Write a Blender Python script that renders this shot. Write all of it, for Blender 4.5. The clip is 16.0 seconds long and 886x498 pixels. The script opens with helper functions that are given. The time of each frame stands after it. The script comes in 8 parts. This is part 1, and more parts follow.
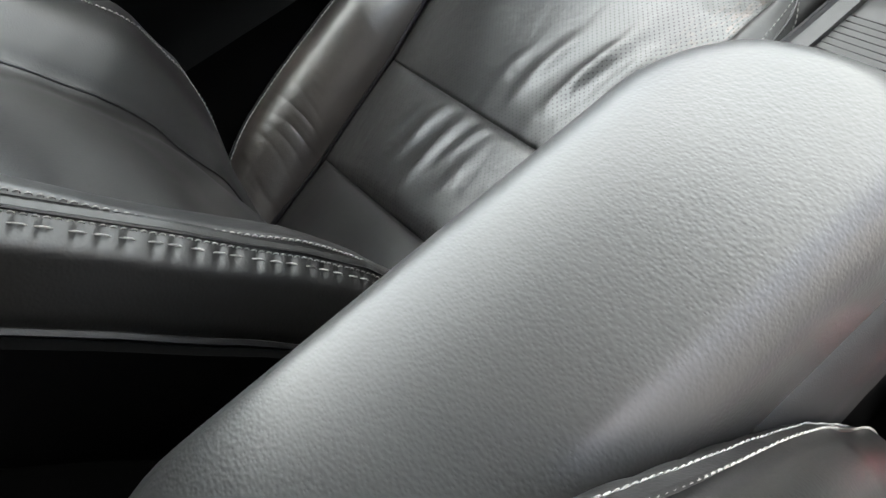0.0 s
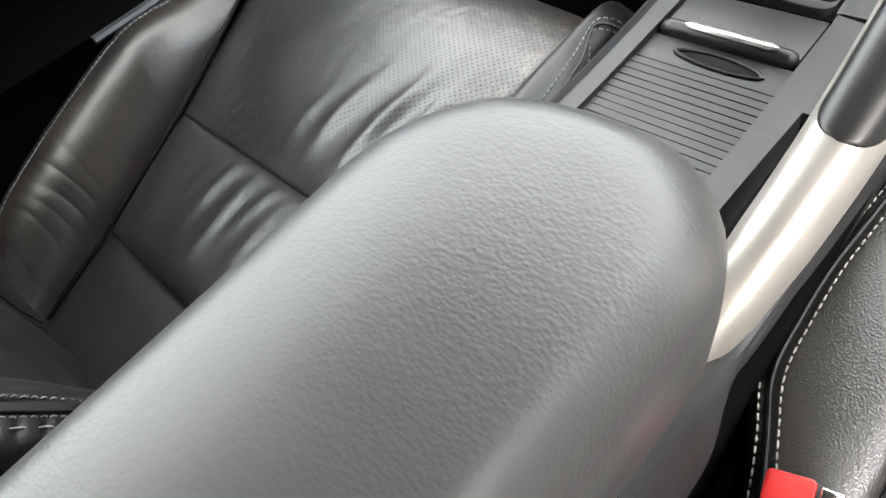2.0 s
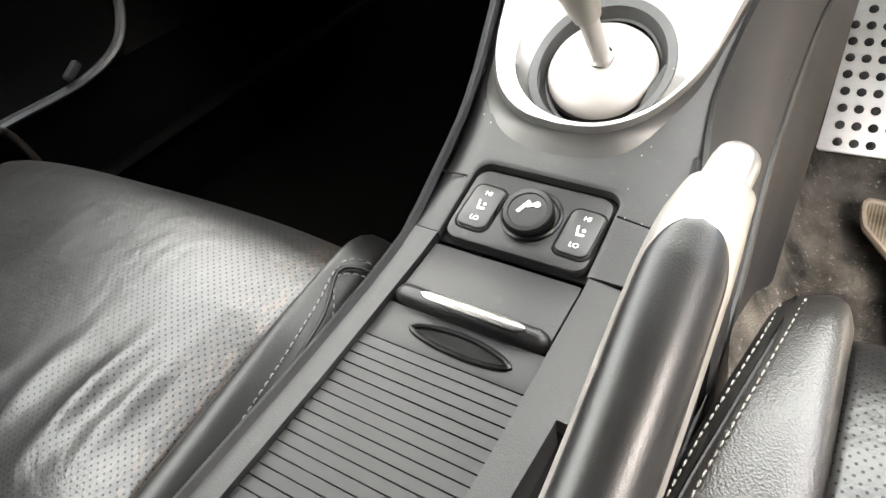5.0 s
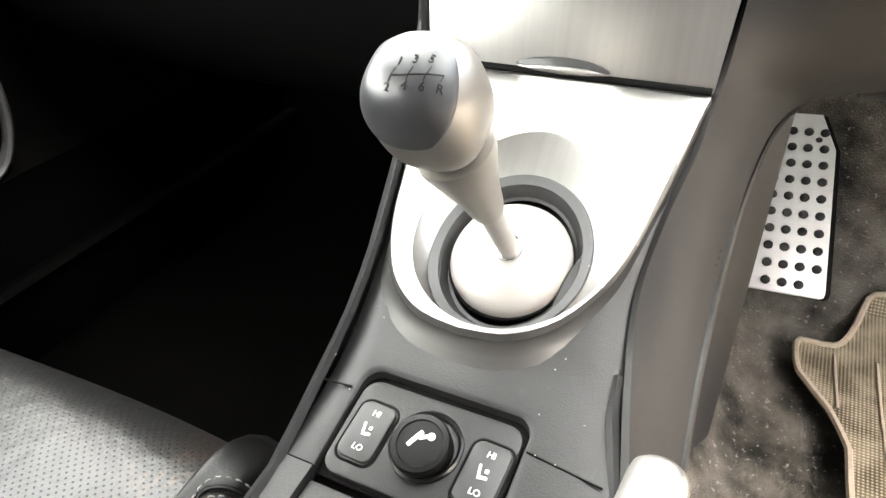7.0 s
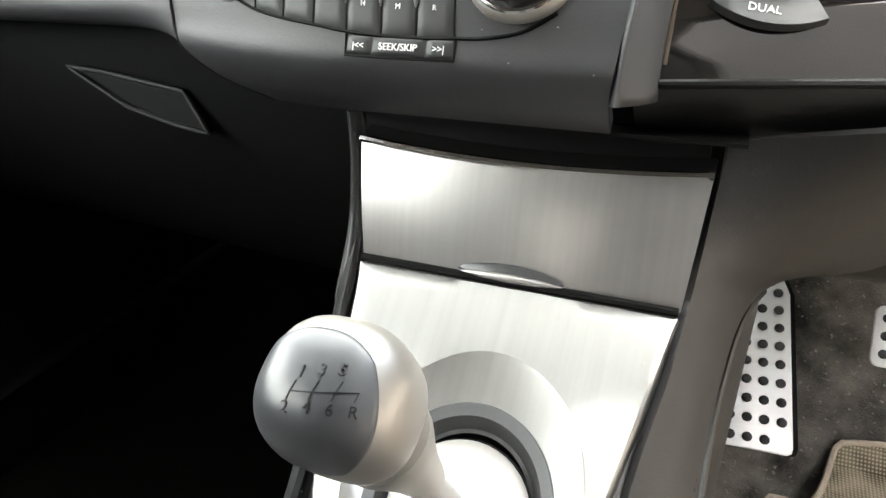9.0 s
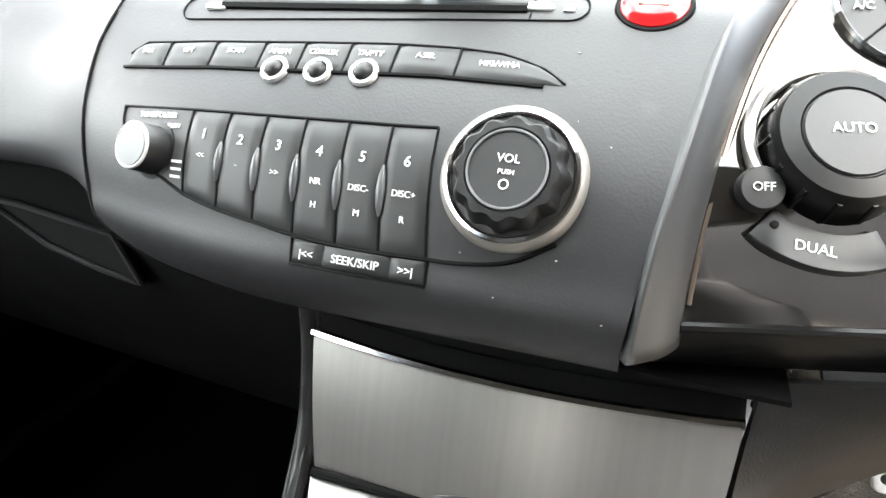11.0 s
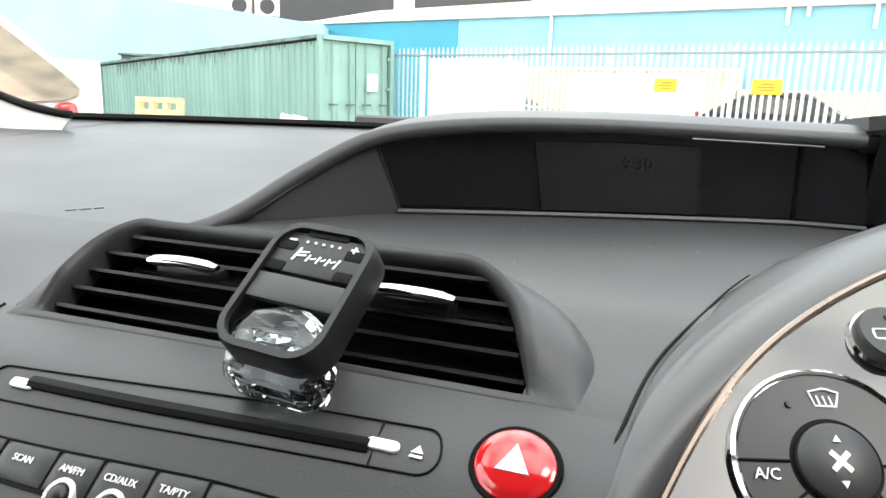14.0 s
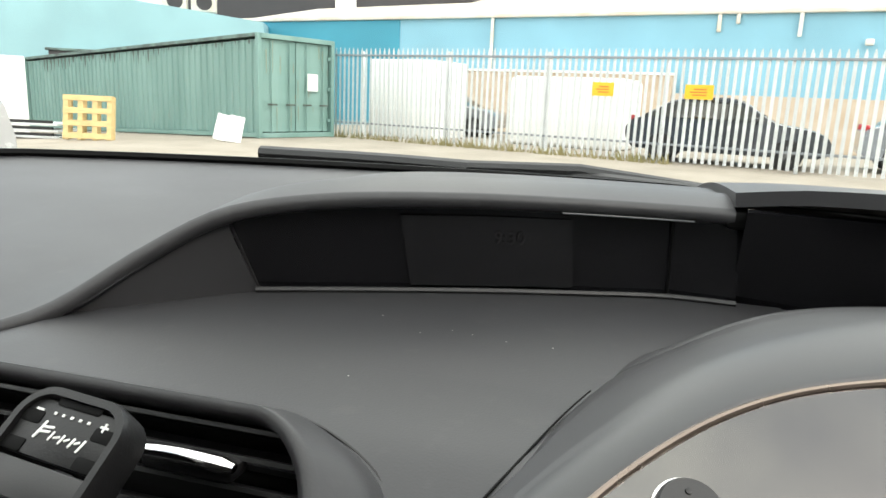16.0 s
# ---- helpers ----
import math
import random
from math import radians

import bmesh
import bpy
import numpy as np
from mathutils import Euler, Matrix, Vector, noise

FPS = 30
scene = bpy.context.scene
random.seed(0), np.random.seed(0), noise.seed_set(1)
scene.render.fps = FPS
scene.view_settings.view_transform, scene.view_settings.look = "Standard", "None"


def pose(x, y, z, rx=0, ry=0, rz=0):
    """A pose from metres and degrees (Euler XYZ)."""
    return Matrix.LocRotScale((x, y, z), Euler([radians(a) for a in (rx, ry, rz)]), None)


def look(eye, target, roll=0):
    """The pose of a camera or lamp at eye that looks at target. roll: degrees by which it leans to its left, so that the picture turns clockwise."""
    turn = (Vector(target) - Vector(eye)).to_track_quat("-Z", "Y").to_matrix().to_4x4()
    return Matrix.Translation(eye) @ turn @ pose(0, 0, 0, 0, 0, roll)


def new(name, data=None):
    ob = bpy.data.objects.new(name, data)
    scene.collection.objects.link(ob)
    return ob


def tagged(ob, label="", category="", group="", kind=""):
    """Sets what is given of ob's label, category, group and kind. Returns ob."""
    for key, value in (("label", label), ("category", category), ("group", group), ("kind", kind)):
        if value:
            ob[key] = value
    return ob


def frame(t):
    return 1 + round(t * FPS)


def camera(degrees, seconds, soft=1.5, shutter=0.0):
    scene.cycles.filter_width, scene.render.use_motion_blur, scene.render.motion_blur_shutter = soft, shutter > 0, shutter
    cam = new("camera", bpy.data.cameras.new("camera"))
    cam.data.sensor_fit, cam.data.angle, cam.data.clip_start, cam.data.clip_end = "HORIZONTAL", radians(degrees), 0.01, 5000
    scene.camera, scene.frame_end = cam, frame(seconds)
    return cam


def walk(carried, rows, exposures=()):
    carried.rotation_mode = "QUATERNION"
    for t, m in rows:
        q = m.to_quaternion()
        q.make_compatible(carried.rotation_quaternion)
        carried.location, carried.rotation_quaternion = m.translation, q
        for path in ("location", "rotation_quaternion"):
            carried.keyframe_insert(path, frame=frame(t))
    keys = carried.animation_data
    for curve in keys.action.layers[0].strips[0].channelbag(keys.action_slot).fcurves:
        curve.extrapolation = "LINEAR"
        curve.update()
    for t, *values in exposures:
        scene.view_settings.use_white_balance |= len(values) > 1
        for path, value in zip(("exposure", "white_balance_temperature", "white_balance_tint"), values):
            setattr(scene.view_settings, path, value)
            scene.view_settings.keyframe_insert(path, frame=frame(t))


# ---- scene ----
cam = camera(65.1, 16.0)
PATH = [
    (0, (0.19, 0.039, 1.048), (-1.077, 0.48, -0.436), -23.6),
    (0.5, (0.183, 0.053, 1.04), (-1.036, 0.537, -0.47), -22.8),
    (1, (0.179, 0.079, 1.021), (-0.994, 0.637, -0.5), -21.1),
    (1.5, (0.175, 0.105, 1.008), (-0.955, 0.752, -0.511), -19.2),
    (2, (0.167, 0.137, 0.993), (-0.907, 0.885, -0.519), -17.2),
    (2.5, (0.16, 0.166, 0.982), (-0.869, 0.998, -0.517), -15.6),
    (3, (0.155, 0.198, 0.975), (-0.835, 1.11, -0.505), -14.0),
    (3.5, (0.152, 0.224, 0.971), (-0.798, 1.211, -0.486), -12.4),
    (4, (0.152, 0.248, 0.965), (-0.782, 1.297, -0.458), -11.0),
    (4.5, (0.147, 0.275, 0.969), (-0.774, 1.416, -0.391), -9.4),
    (5, (0.145, 0.302, 0.972), (-0.739, 1.528, -0.337), -7.9),
    (5.2, (0.144, 0.313, 0.971), (-0.728, 1.576, -0.312), -6.9),
    (7.3, (0.122, 0.412, 0.986), (-0.662, 1.878, -0.126), -3.1),
    (7.5, (0.12, 0.418, 0.987), (-0.656, 1.9, -0.109), -2.6),
    (8, (0.111, 0.438, 0.995), (-0.644, 1.968, -0.049), -2.6),
    (8.5, (0.106, 0.464, 1.004), (-0.624, 2.047, 0.024), -2.0),
    (9, (0.097, 0.485, 1.017), (-0.624, 2.114, 0.107), -1.9),
    (9.2, (0.095, 0.498, 1.023), (-0.61, 2.153, 0.15), -1.5),
    (11.3, (0.055, 0.59, 1.073), (-0.604, 2.3, 0.272), 0.1),
    (11.5, (0.052, 0.599, 1.077), (-0.594, 2.33, 0.31), 0.2),
    (12, (0.052, 0.617, 1.086), (-0.583, 2.373, 0.37), 0.7),
    (12.5, (0.05, 0.631, 1.097), (-0.571, 2.423, 0.463), 1.7),
    (13, (0.054, 0.646, 1.115), (-0.596, 2.452, 0.554), 2.5),
    (13.5, (0.066, 0.662, 1.131), (-0.594, 2.483, 0.634), 2.0),
    (14, (0.077, 0.673, 1.152), (-0.575, 2.514, 0.723), 1.9),
    (14.5, (0.091, 0.685, 1.166), (-0.524, 2.544, 0.759), 1.6),
    (15, (0.097, 0.694, 1.171), (-0.464, 2.564, 0.735), 1.9),
    (15.5, (0.107, 0.712, 1.192), (-0.421, 2.592, 0.757), 1.4),
    (16, (0.118, 0.725, 1.203), (-0.383, 2.614, 0.778), 2.5),
]
walk(cam, [(t, look(eye, target, roll)) for t, eye, target, roll in PATH],
     [(0, 3.98, 6300, 10), (1, 3.95, 6320, 10), (2.5, 3.72, 6450, 10), (3.5, 3.66, 6550, 11), (4, 3.70, 6600, 11), (4.5, 3.88, 6650, 12), (5, 4.05, 6650, 12), (7.5, 4.05, 6650, 11), (8, 3.88, 6600, 11), (8.5, 3.78, 6550, 10), (9, 3.62, 6450, 10),
      (11.3, 3.75, 6250, 10), (12, 3.65, 6200, 10), (13, 3.0, 6180, 10), (13.5, 2.6, 6220, 10), (14.3, 1.95, 6400, 11), (15.2, 1.82, 6480, 11), (16, 1.55, 6480, 10)])

# ---- sky, sun ----
SUN_UP, SUN_TURN = 42.0, 112.0
world = bpy.data.worlds.new("sky")
scene.world = world
world.use_nodes = True
wn, wl = world.node_tree.nodes, world.node_tree.links
wn.clear()
sky = wn.new("ShaderNodeTexSky")
sky.sky_type, sky.sun_disc = "NISHITA", False
sky.sun_elevation, sky.sun_rotation = radians(SUN_UP), radians(SUN_TURN)
sky.air_density, sky.dust_density = 1.0, 2.5
wco = wn.new("ShaderNodeTexCoord")
cloud = wn.new("ShaderNodeTexNoise")
cloud.inputs["Scale"].default_value, cloud.inputs["Detail"].default_value = 2.2, 6
wl.new(wco.outputs["Generated"], cloud.inputs["Vector"])
cramp = wn.new("ShaderNodeMapRange")
cramp.inputs["From Min"].default_value, cramp.inputs["From Max"].default_value = 0.36, 0.56
wl.new(cloud.outputs["Fac"], cramp.inputs["Value"])
cmix = wn.new("ShaderNodeMix")
cmix.data_type = "RGBA"
cmix.inputs["B"].default_value = (11.6, 11.2, 10.7, 1)
wl.new(cramp.outputs["Result"], cmix.inputs["Factor"])
wl.new(sky.outputs["Color"], cmix.inputs["A"])
bg = wn.new("ShaderNodeBackground")
bg.inputs["Strength"].default_value = 0.12
wl.new(cmix.outputs["Result"], bg.inputs["Color"])
wout = wn.new("ShaderNodeOutputWorld")
wl.new(bg.outputs["Background"], wout.inputs["Surface"])
sun = new("sun", bpy.data.lights.new("sun", "SUN"))
sun.data.energy, sun.data.angle, sun.data.color = 0.5, radians(25), (1.0, 0.95, 0.88)
az, el = radians(SUN_TURN), radians(SUN_UP)
sun.matrix_world = look((0, 0, 0), (-math.sin(az) * math.cos(el), -math.cos(az) * math.cos(el), -math.sin(el)))


# ---- helpers of the scene ----
def mesh_of(name, bm, material, smooth=True, split=40):
    bmesh.ops.recalc_face_normals(bm, faces=bm.faces)
    for f in bm.faces:
        f.smooth = smooth
    me = bpy.data.meshes.new(name)
    bm.to_mesh(me)
    bm.free()
    if smooth:
        me.set_sharp_from_angle(angle=radians(split or 180))
    if material:
        me.materials.append(material)
    return me


def thing(name, at, label, category, group="", kind=""):
    """An Empty at its base, to parent the parts of a thing."""
    ob = new(name)
    ob.location = at
    ob.empty_display_size = 0.05
    return tagged(ob, label, category, group, kind)


def part(name, bm, material, parent, label="", split=40, kind=""):
    ob = new(name, mesh_of(name, bm, material, split=split))
    up, m = parent, Matrix.Identity(4)
    chain = []
    while up:
        chain.append(up)
        up = up.parent
    for o in reversed(chain):
        m = m @ (o.matrix_parent_inverse @ o.matrix_basis if o.parent else o.matrix_basis)
    ob.parent = parent
    ob.matrix_parent_inverse = m.inverted()
    return tagged(ob, label, kind=kind)


def solo(name, bm, material, label, category, group="", kind="", split=40):
    ob = new(name, mesh_of(name, bm, material, split=split))
    return tagged(ob, label, category, group, kind)


def spline(points, n):
    """n points along a smooth curve through points of any dimension."""
    p = np.array(points, float)
    if len(p) < 3:
        return [tuple(p[0] + (p[-1] - p[0]) * k / (n - 1)) for k in range(n)]
    d = np.concatenate([[0], np.cumsum(np.linalg.norm(np.diff(p, axis=0), axis=1))])
    m = np.zeros_like(p)
    for i in range(1, len(p) - 1):
        m[i] = (p[i + 1] - p[i - 1]) / (d[i + 1] - d[i - 1])
    m[0], m[-1] = (p[1] - p[0]) / d[1], (p[-1] - p[-2]) / (d[-1] - d[-2])
    out = []
    for s in np.linspace(0, d[-1], n):
        i = min(int(np.searchsorted(d, s, "right")) - 1, len(p) - 2)
        h = d[i + 1] - d[i]
        u = (s - d[i]) / h
        out.append(tuple((2 * u**3 - 3 * u**2 + 1) * p[i] + (u**3 - 2 * u**2 + u) * h * m[i]
                         + (3 * u**2 - 2 * u**3) * p[i + 1] + (u**3 - u**2) * h * m[i + 1]))
    return out


def lerp(table, v):
    xs, ys = zip(*table)
    return float(np.interp(v, xs, ys))


INSIDE = (0.10, 0.40, 1.10)  # the cabin's middle, towards which sheets show their face


def grid(f, nu, nv, thick=0.0, into=None):
    """A sheet of f(u, v), u and v from 0 to 1; thick: its thickness."""
    bm = into or bmesh.new()
    pts = np.array([[tuple(f(i / nu, j / nv)) for j in range(nv + 1)] for i in range(nu + 1)], float)
    du, dv = np.gradient(pts, axis=0), np.gradient(pts, axis=1)
    nrm = np.cross(du, dv)
    nrm /= np.maximum(np.linalg.norm(nrm, axis=2, keepdims=True), 1e-12)
    if np.sum(nrm * (np.array(INSIDE) - pts)) < 0:
        nrm = -nrm
    vs = [[bm.verts.new(p) for p in row] for row in pts]
    for i in range(nu):
        for j in range(nv):
            bm.faces.new((vs[i][j], vs[i + 1][j], vs[i + 1][j + 1], vs[i][j + 1]))
    if thick:
        ws = [[bm.verts.new(p) for p in row] for row in pts - nrm * thick]
        for i in range(nu):
            for j in range(nv):
                bm.faces.new((ws[i][j + 1], ws[i + 1][j + 1], ws[i + 1][j], ws[i][j]))
        rim = [(i, 0) for i in range(nu)] + [(nu, j) for j in range(nv)] + [(i, nv) for i in range(nu, 0, -1)] + [(0, j) for j in range(nv, 0, -1)]
        for (a, b), (c, d) in zip(rim, rim[1:] + rim[:1]):
            bm.faces.new((vs[a][b], ws[a][b], ws[c][d], vs[c][d]))
    return bm


def loops(rings, cap=True, closed=True, into=None):
    """Skins a row of rings with the same number of points."""
    bm = into or bmesh.new()
    vs = [[bm.verts.new(p) for p in r] for r in rings]
    n = len(vs[0])
    for a, b in zip(vs, vs[1:]):
        for k in range(n if closed else n - 1):
            bm.faces.new((a[k], a[(k + 1) % n], b[(k + 1) % n], b[k]))
    if cap and closed:
        bm.faces.new(vs[0][::-1])
        bm.faces.new(vs[-1])
    return bm


def tube(points, radius, n=10, into=None, flat=1.0, normal=(0, 0, 1)):
    """A pipe along points; radius: one for all or one for each; flat: height of its section by its width."""
    pts = [Vector(p) for p in points]
    rings = []
    for i, p in enumerate(pts):
        d = (pts[min(i + 1, len(pts) - 1)] - pts[max(i - 1, 0)]).normalized()
        a = d.cross(Vector(normal))
        a = a.normalized() if a.length > 1e-6 else d.orthogonal().normalized()
        b = a.cross(d)
        r = radius[i] if isinstance(radius, (list, tuple)) else radius
        rings.append([p + r * (math.cos(t) * a + flat * math.sin(t) * b) for t in (2 * math.pi * k / n for k in range(n))])
    return loops(rings, into=into)


def rbox(size, m=Matrix.Identity(4), r=0.002, seg=2, into=None):
    """A box with rounded edges, of that size, round the origin of m."""
    bm = into or bmesh.new()
    g = bmesh.ops.create_cube(bm, size=1.0)["verts"]
    bmesh.ops.scale(bm, vec=size, verts=g)
    if r:
        es = list({e for v in g for e in v.link_edges})
        got = bmesh.ops.bevel(bm, geom=es, offset=min(r, 0.49 * min(size)), segments=seg, profile=0.5, affect="EDGES")
        g = list({v for f in got["faces"] for v in f.verts} | {v for v in g if v.is_valid})
    bmesh.ops.transform(bm, matrix=m, verts=g)
    return bm


def rrect(w, h, r, n=5):
    """Points of a rounded rectangle."""
    out = []
    for cx, cy, a0 in ((w / 2 - r, h / 2 - r, 0), (r - w / 2, h / 2 - r, 90), (r - w / 2, r - h / 2, 180), (w / 2 - r, r - h / 2, 270)):
        out += [(cx + r * math.cos(radians(a0 + 90 * k / n)), cy + r * math.sin(radians(a0 + 90 * k / n))) for k in range(n + 1)]
    return out


def slab(outline, m, depth, r=0.001, into=None, crown=0.0):
    """A plate of that outline, rising along z of m, with a rounded upper edge."""
    c = Vector((sum(p[0] for p in outline) / len(outline), sum(p[1] for p in outline) / len(outline)))
    size = max((Vector(p) - c).length for p in outline)

    def ring(z, inset):
        k = 1 - inset / size
        return [m @ Vector((c.x + (p[0] - c.x) * k, c.y + (p[1] - c.y) * k, z)) for p in outline]
    rings = [ring(0, 0), ring(depth - r, 0), ring(depth - 0.3 * r, 0.3 * r), ring(depth, r)]
    if crown:
        rings += [ring(depth + crown * (1 - k * k), size * (1 - k)) for k in (0.8, 0.6, 0.4, 0.2, 0.02)]
    return loops(rings, into=into)


def lathe(profile, m, n=32, into=None):
    """Turns (radius, height) pairs round z of m."""
    return loops([[m @ Vector((max(r, 1e-5) * math.cos(2 * math.pi * k / n), max(r, 1e-5) * math.sin(2 * math.pi * k / n), h))
                   for k in range(n)] for r, h in profile], into=into)


def ring_of(points, radius, n=8, into=None, normal=(0, 0, 1)):
    """A closed pipe."""
    pts = [Vector(p) for p in points]
    rings = []
    for i, p in enumerate(pts):
        d = (pts[(i + 1) % len(pts)] - pts[i - 1]).normalized()
        a = d.cross(Vector(normal)).normalized()
        b = a.cross(d)
        rings.append([p + radius * (math.cos(t) * a + math.sin(t) * b) for t in (2 * math.pi * k / n for k in range(n))])
    return loops(rings + [rings[0]], cap=False, into=into)


def basis(at, x_axis, normal):
    """A frame at a place, with z along normal and x near x_axis."""
    z = Vector(normal).normalized()
    x = (Vector(x_axis) - z * Vector(x_axis).dot(z)).normalized()
    y = z.cross(x)
    m = Matrix((x, y, z)).transposed().to_4x4()
    m.translation = at
    return m


def words(text, size, m, material, parent, name="lettering", depth=0.0003):
    cu = bpy.data.curves.new(name, "FONT")
    cu.body, cu.size, cu.align_x, cu.align_y, cu.extrude = text, size, "CENTER", "CENTER", depth
    cu.resolution_u = 3
    ob = bpy.data.objects.new(name, cu)
    me = bpy.data.meshes.new_from_object(ob)
    bpy.data.objects.remove(ob)
    bm = bmesh.new()
    bm.from_mesh(me)
    bpy.data.meshes.remove(me)
    bmesh.ops.transform(bm, matrix=m, verts=bm.verts)
    return part(name, bm, material, parent)


def stitches(path, length, gap, radius, into=None, normal=(0, 0, 1), lift=0.0005):
    """A row of thread stitches along a path."""
    bm = into or bmesh.new()
    pts = [Vector(p) for p in path]
    total = sum((b - a).length for a, b in zip(pts, pts[1:]))
    s = 0.0

    def at(s):
        for a, b in zip(pts, pts[1:]):
            d = (b - a).length
            if s <= d:
                return a.lerp(b, s / max(d, 1e-9))
            s -= d
        return pts[-1]
    up = Vector(normal) * lift
    while s + length < total:
        a, b = at(s), at(s + length)
        mid = (a + b) / 2
        tube([a - up * 0.5, a.lerp(b, 0.2) + up, mid + up * 1.4, a.lerp(b, 0.8) + up, b - up * 0.5],
             [radius * 0.5, radius, radius, radius, radius * 0.5], 5, into=bm)
        s += length + gap
    return bm


# ---- materials ----
def material(name, colour, rough=0.5, metal=0.0, vary=0.0, vary_scale=20.0, spots=0.0, grain=0.0, grain_scale=900.0, grain_kind="noise",
             relief=0.0, relief_scale=60.0, specular=0.5, coat=0.0, stretch=(1, 1, 1), rough_vary=0.08, second=None, random_tone=0.0, sheen=0.0):
    """A surface with tone that varies at two scales, fine grain and broader relief."""
    mat = bpy.data.materials.new(name)
    mat.use_nodes = True
    n, l = mat.node_tree.nodes, mat.node_tree.links
    b = n["Principled BSDF"]
    b.inputs["Metallic"].default_value = metal
    b.inputs["Specular IOR Level"].default_value = specular
    b.inputs["Coat Weight"].default_value = coat
    b.inputs["Coat Roughness"].default_value = 0.08
    b.inputs["Sheen Weight"].default_value = sheen
    co = n.new("ShaderNodeTexCoord")
    mp = n.new("ShaderNodeMapping")
    mp.inputs["Scale"].default_value = stretch
    l.new(co.outputs["Object"], mp.inputs["Vector"])
    broad = n.new("ShaderNodeTexNoise")
    broad.inputs["Scale"].default_value, broad.inputs["Detail"].default_value = vary_scale, 5
    l.new(mp.outputs["Vector"], broad.inputs["Vector"])
    ramp = n.new("ShaderNodeMapRange")
    ramp.inputs["From Min"].default_value, ramp.inputs["From Max"].default_value = 0.3, 0.7
    l.new(broad.outputs["Fac"], ramp.inputs["Value"])
    mix = n.new("ShaderNodeMix")
    mix.data_type = "RGBA"
    c2 = second or tuple(min(1.0, c * (1 + vary)) for c in colour)
    c1 = colour if second else tuple(c * (1 - vary) for c in colour)
    mix.inputs["A"].default_value, mix.inputs["B"].default_value = (*c1, 1), (*c2, 1)
    l.new(ramp.outputs["Result"], mix.inputs["Factor"])
    last = mix.outputs["Result"]
    if random_tone:
        info = n.new("ShaderNodeObjectInfo")
        hsv = n.new("ShaderNodeHueSaturation")
        mr = n.new("ShaderNodeMapRange")
        mr.inputs["To Min"].default_value, mr.inputs["To Max"].default_value = 1 - random_tone, 1 + random_tone
        l.new(info.outputs["Random"], mr.inputs["Value"])
        l.new(mr.outputs["Result"], hsv.inputs["Value"])
        l.new(last, hsv.inputs["Color"])
        last = hsv.outputs["Color"]
    if spots:
        sp = n.new("ShaderNodeTexNoise")
        sp.inputs["Scale"].default_value, sp.inputs["Detail"].default_value = vary_scale * 9, 3
        l.new(mp.outputs["Vector"], sp.inputs["Vector"])
        sr = n.new("ShaderNodeMapRange")
        sr.inputs["From Min"].default_value, sr.inputs["From Max"].default_value = 0.62, 0.74
        sr.inputs["To Max"].default_value = spots
        l.new(sp.outputs["Fac"], sr.inputs["Value"])
        sm = n.new("ShaderNodeMix")
        sm.data_type = "RGBA"
        sm.inputs["B"].default_value = (0.42, 0.40, 0.37, 1)
        l.new(sr.outputs["Result"], sm.inputs["Factor"])
        l.new(last, sm.inputs["A"])
        last = sm.outputs["Result"]
    l.new(last, b.inputs["Base Color"])
    rr = n.new("ShaderNodeMapRange")
    rr.inputs["To Min"].default_value, rr.inputs["To Max"].default_value = max(0.02, rough - rough_vary), min(1, rough + rough_vary)
    l.new(broad.outputs["Fac"], rr.inputs["Value"])
    l.new(rr.outputs["Result"], b.inputs["Roughness"])
    normal = None
    if relief:
        rn = n.new("ShaderNodeTexNoise")
        rn.inputs["Scale"].default_value, rn.inputs["Detail"].default_value = relief_scale, 3
        l.new(mp.outputs["Vector"], rn.inputs["Vector"])
        bump = n.new("ShaderNodeBump")
        bump.inputs["Strength"].default_value, bump.inputs["Distance"].default_value = 1.0, relief
        l.new(rn.outputs["Fac"], bump.inputs["Height"])
        normal = bump.outputs["Normal"]
    if grain:
        if grain_kind == "cells":
            gn = n.new("ShaderNodeTexVoronoi")
            gn.feature = "SMOOTH_F1"
            out = gn.outputs["Distance"]
        else:
            gn = n.new("ShaderNodeTexNoise")
            gn.inputs["Detail"].default_value = 2
            out = gn.outputs["Fac"]
        gn.inputs["Scale"].default_value = grain_scale
        l.new(mp.outputs["Vector"], gn.inputs["Vector"])
        gb = n.new("ShaderNodeBump")
        gb.inputs["Strength"].default_value, gb.inputs["Distance"].default_value = 1.0, grain
        l.new(out, gb.inputs["Height"])
        if normal:
            l.new(normal, gb.inputs["Normal"])
        normal = gb.outputs["Normal"]
    if normal:
        l.new(normal, b.inputs["Normal"])
    return mat


LEATHER = material("black_leather", (0.006, 0.0058, 0.0055), 0.40, vary=0.25, vary_scale=14, grain=0.00010, grain_scale=620, grain_kind="cells", relief=0.0004, relief_scale=22, specular=0.42)
PEBBLED = material("pebbled_black_leather", (0.014, 0.013, 0.0115), 0.36, vary=0.2, vary_scale=14, grain=0.00026, grain_scale=900, grain_kind="cells", relief=0.0, specular=0.85)
GRIP_SKIN = material("fine_black_leather", (0.009, 0.009, 0.009), 0.34, vary=0.2, vary_scale=30, grain=0.00006, grain_scale=1500, grain_kind="cells", relief=0.0, relief_scale=90, specular=0.45)
LEATHER_WORN = material("creased_black_leather", (0.0095, 0.0084, 0.0076), 0.38, second=(0.027, 0.0215, 0.0175), vary_scale=11, grain=0.00012, grain_scale=620, grain_kind="cells", relief=0.0010, relief_scale=34, specular=0.64, stretch=(1, 0.6, 1))
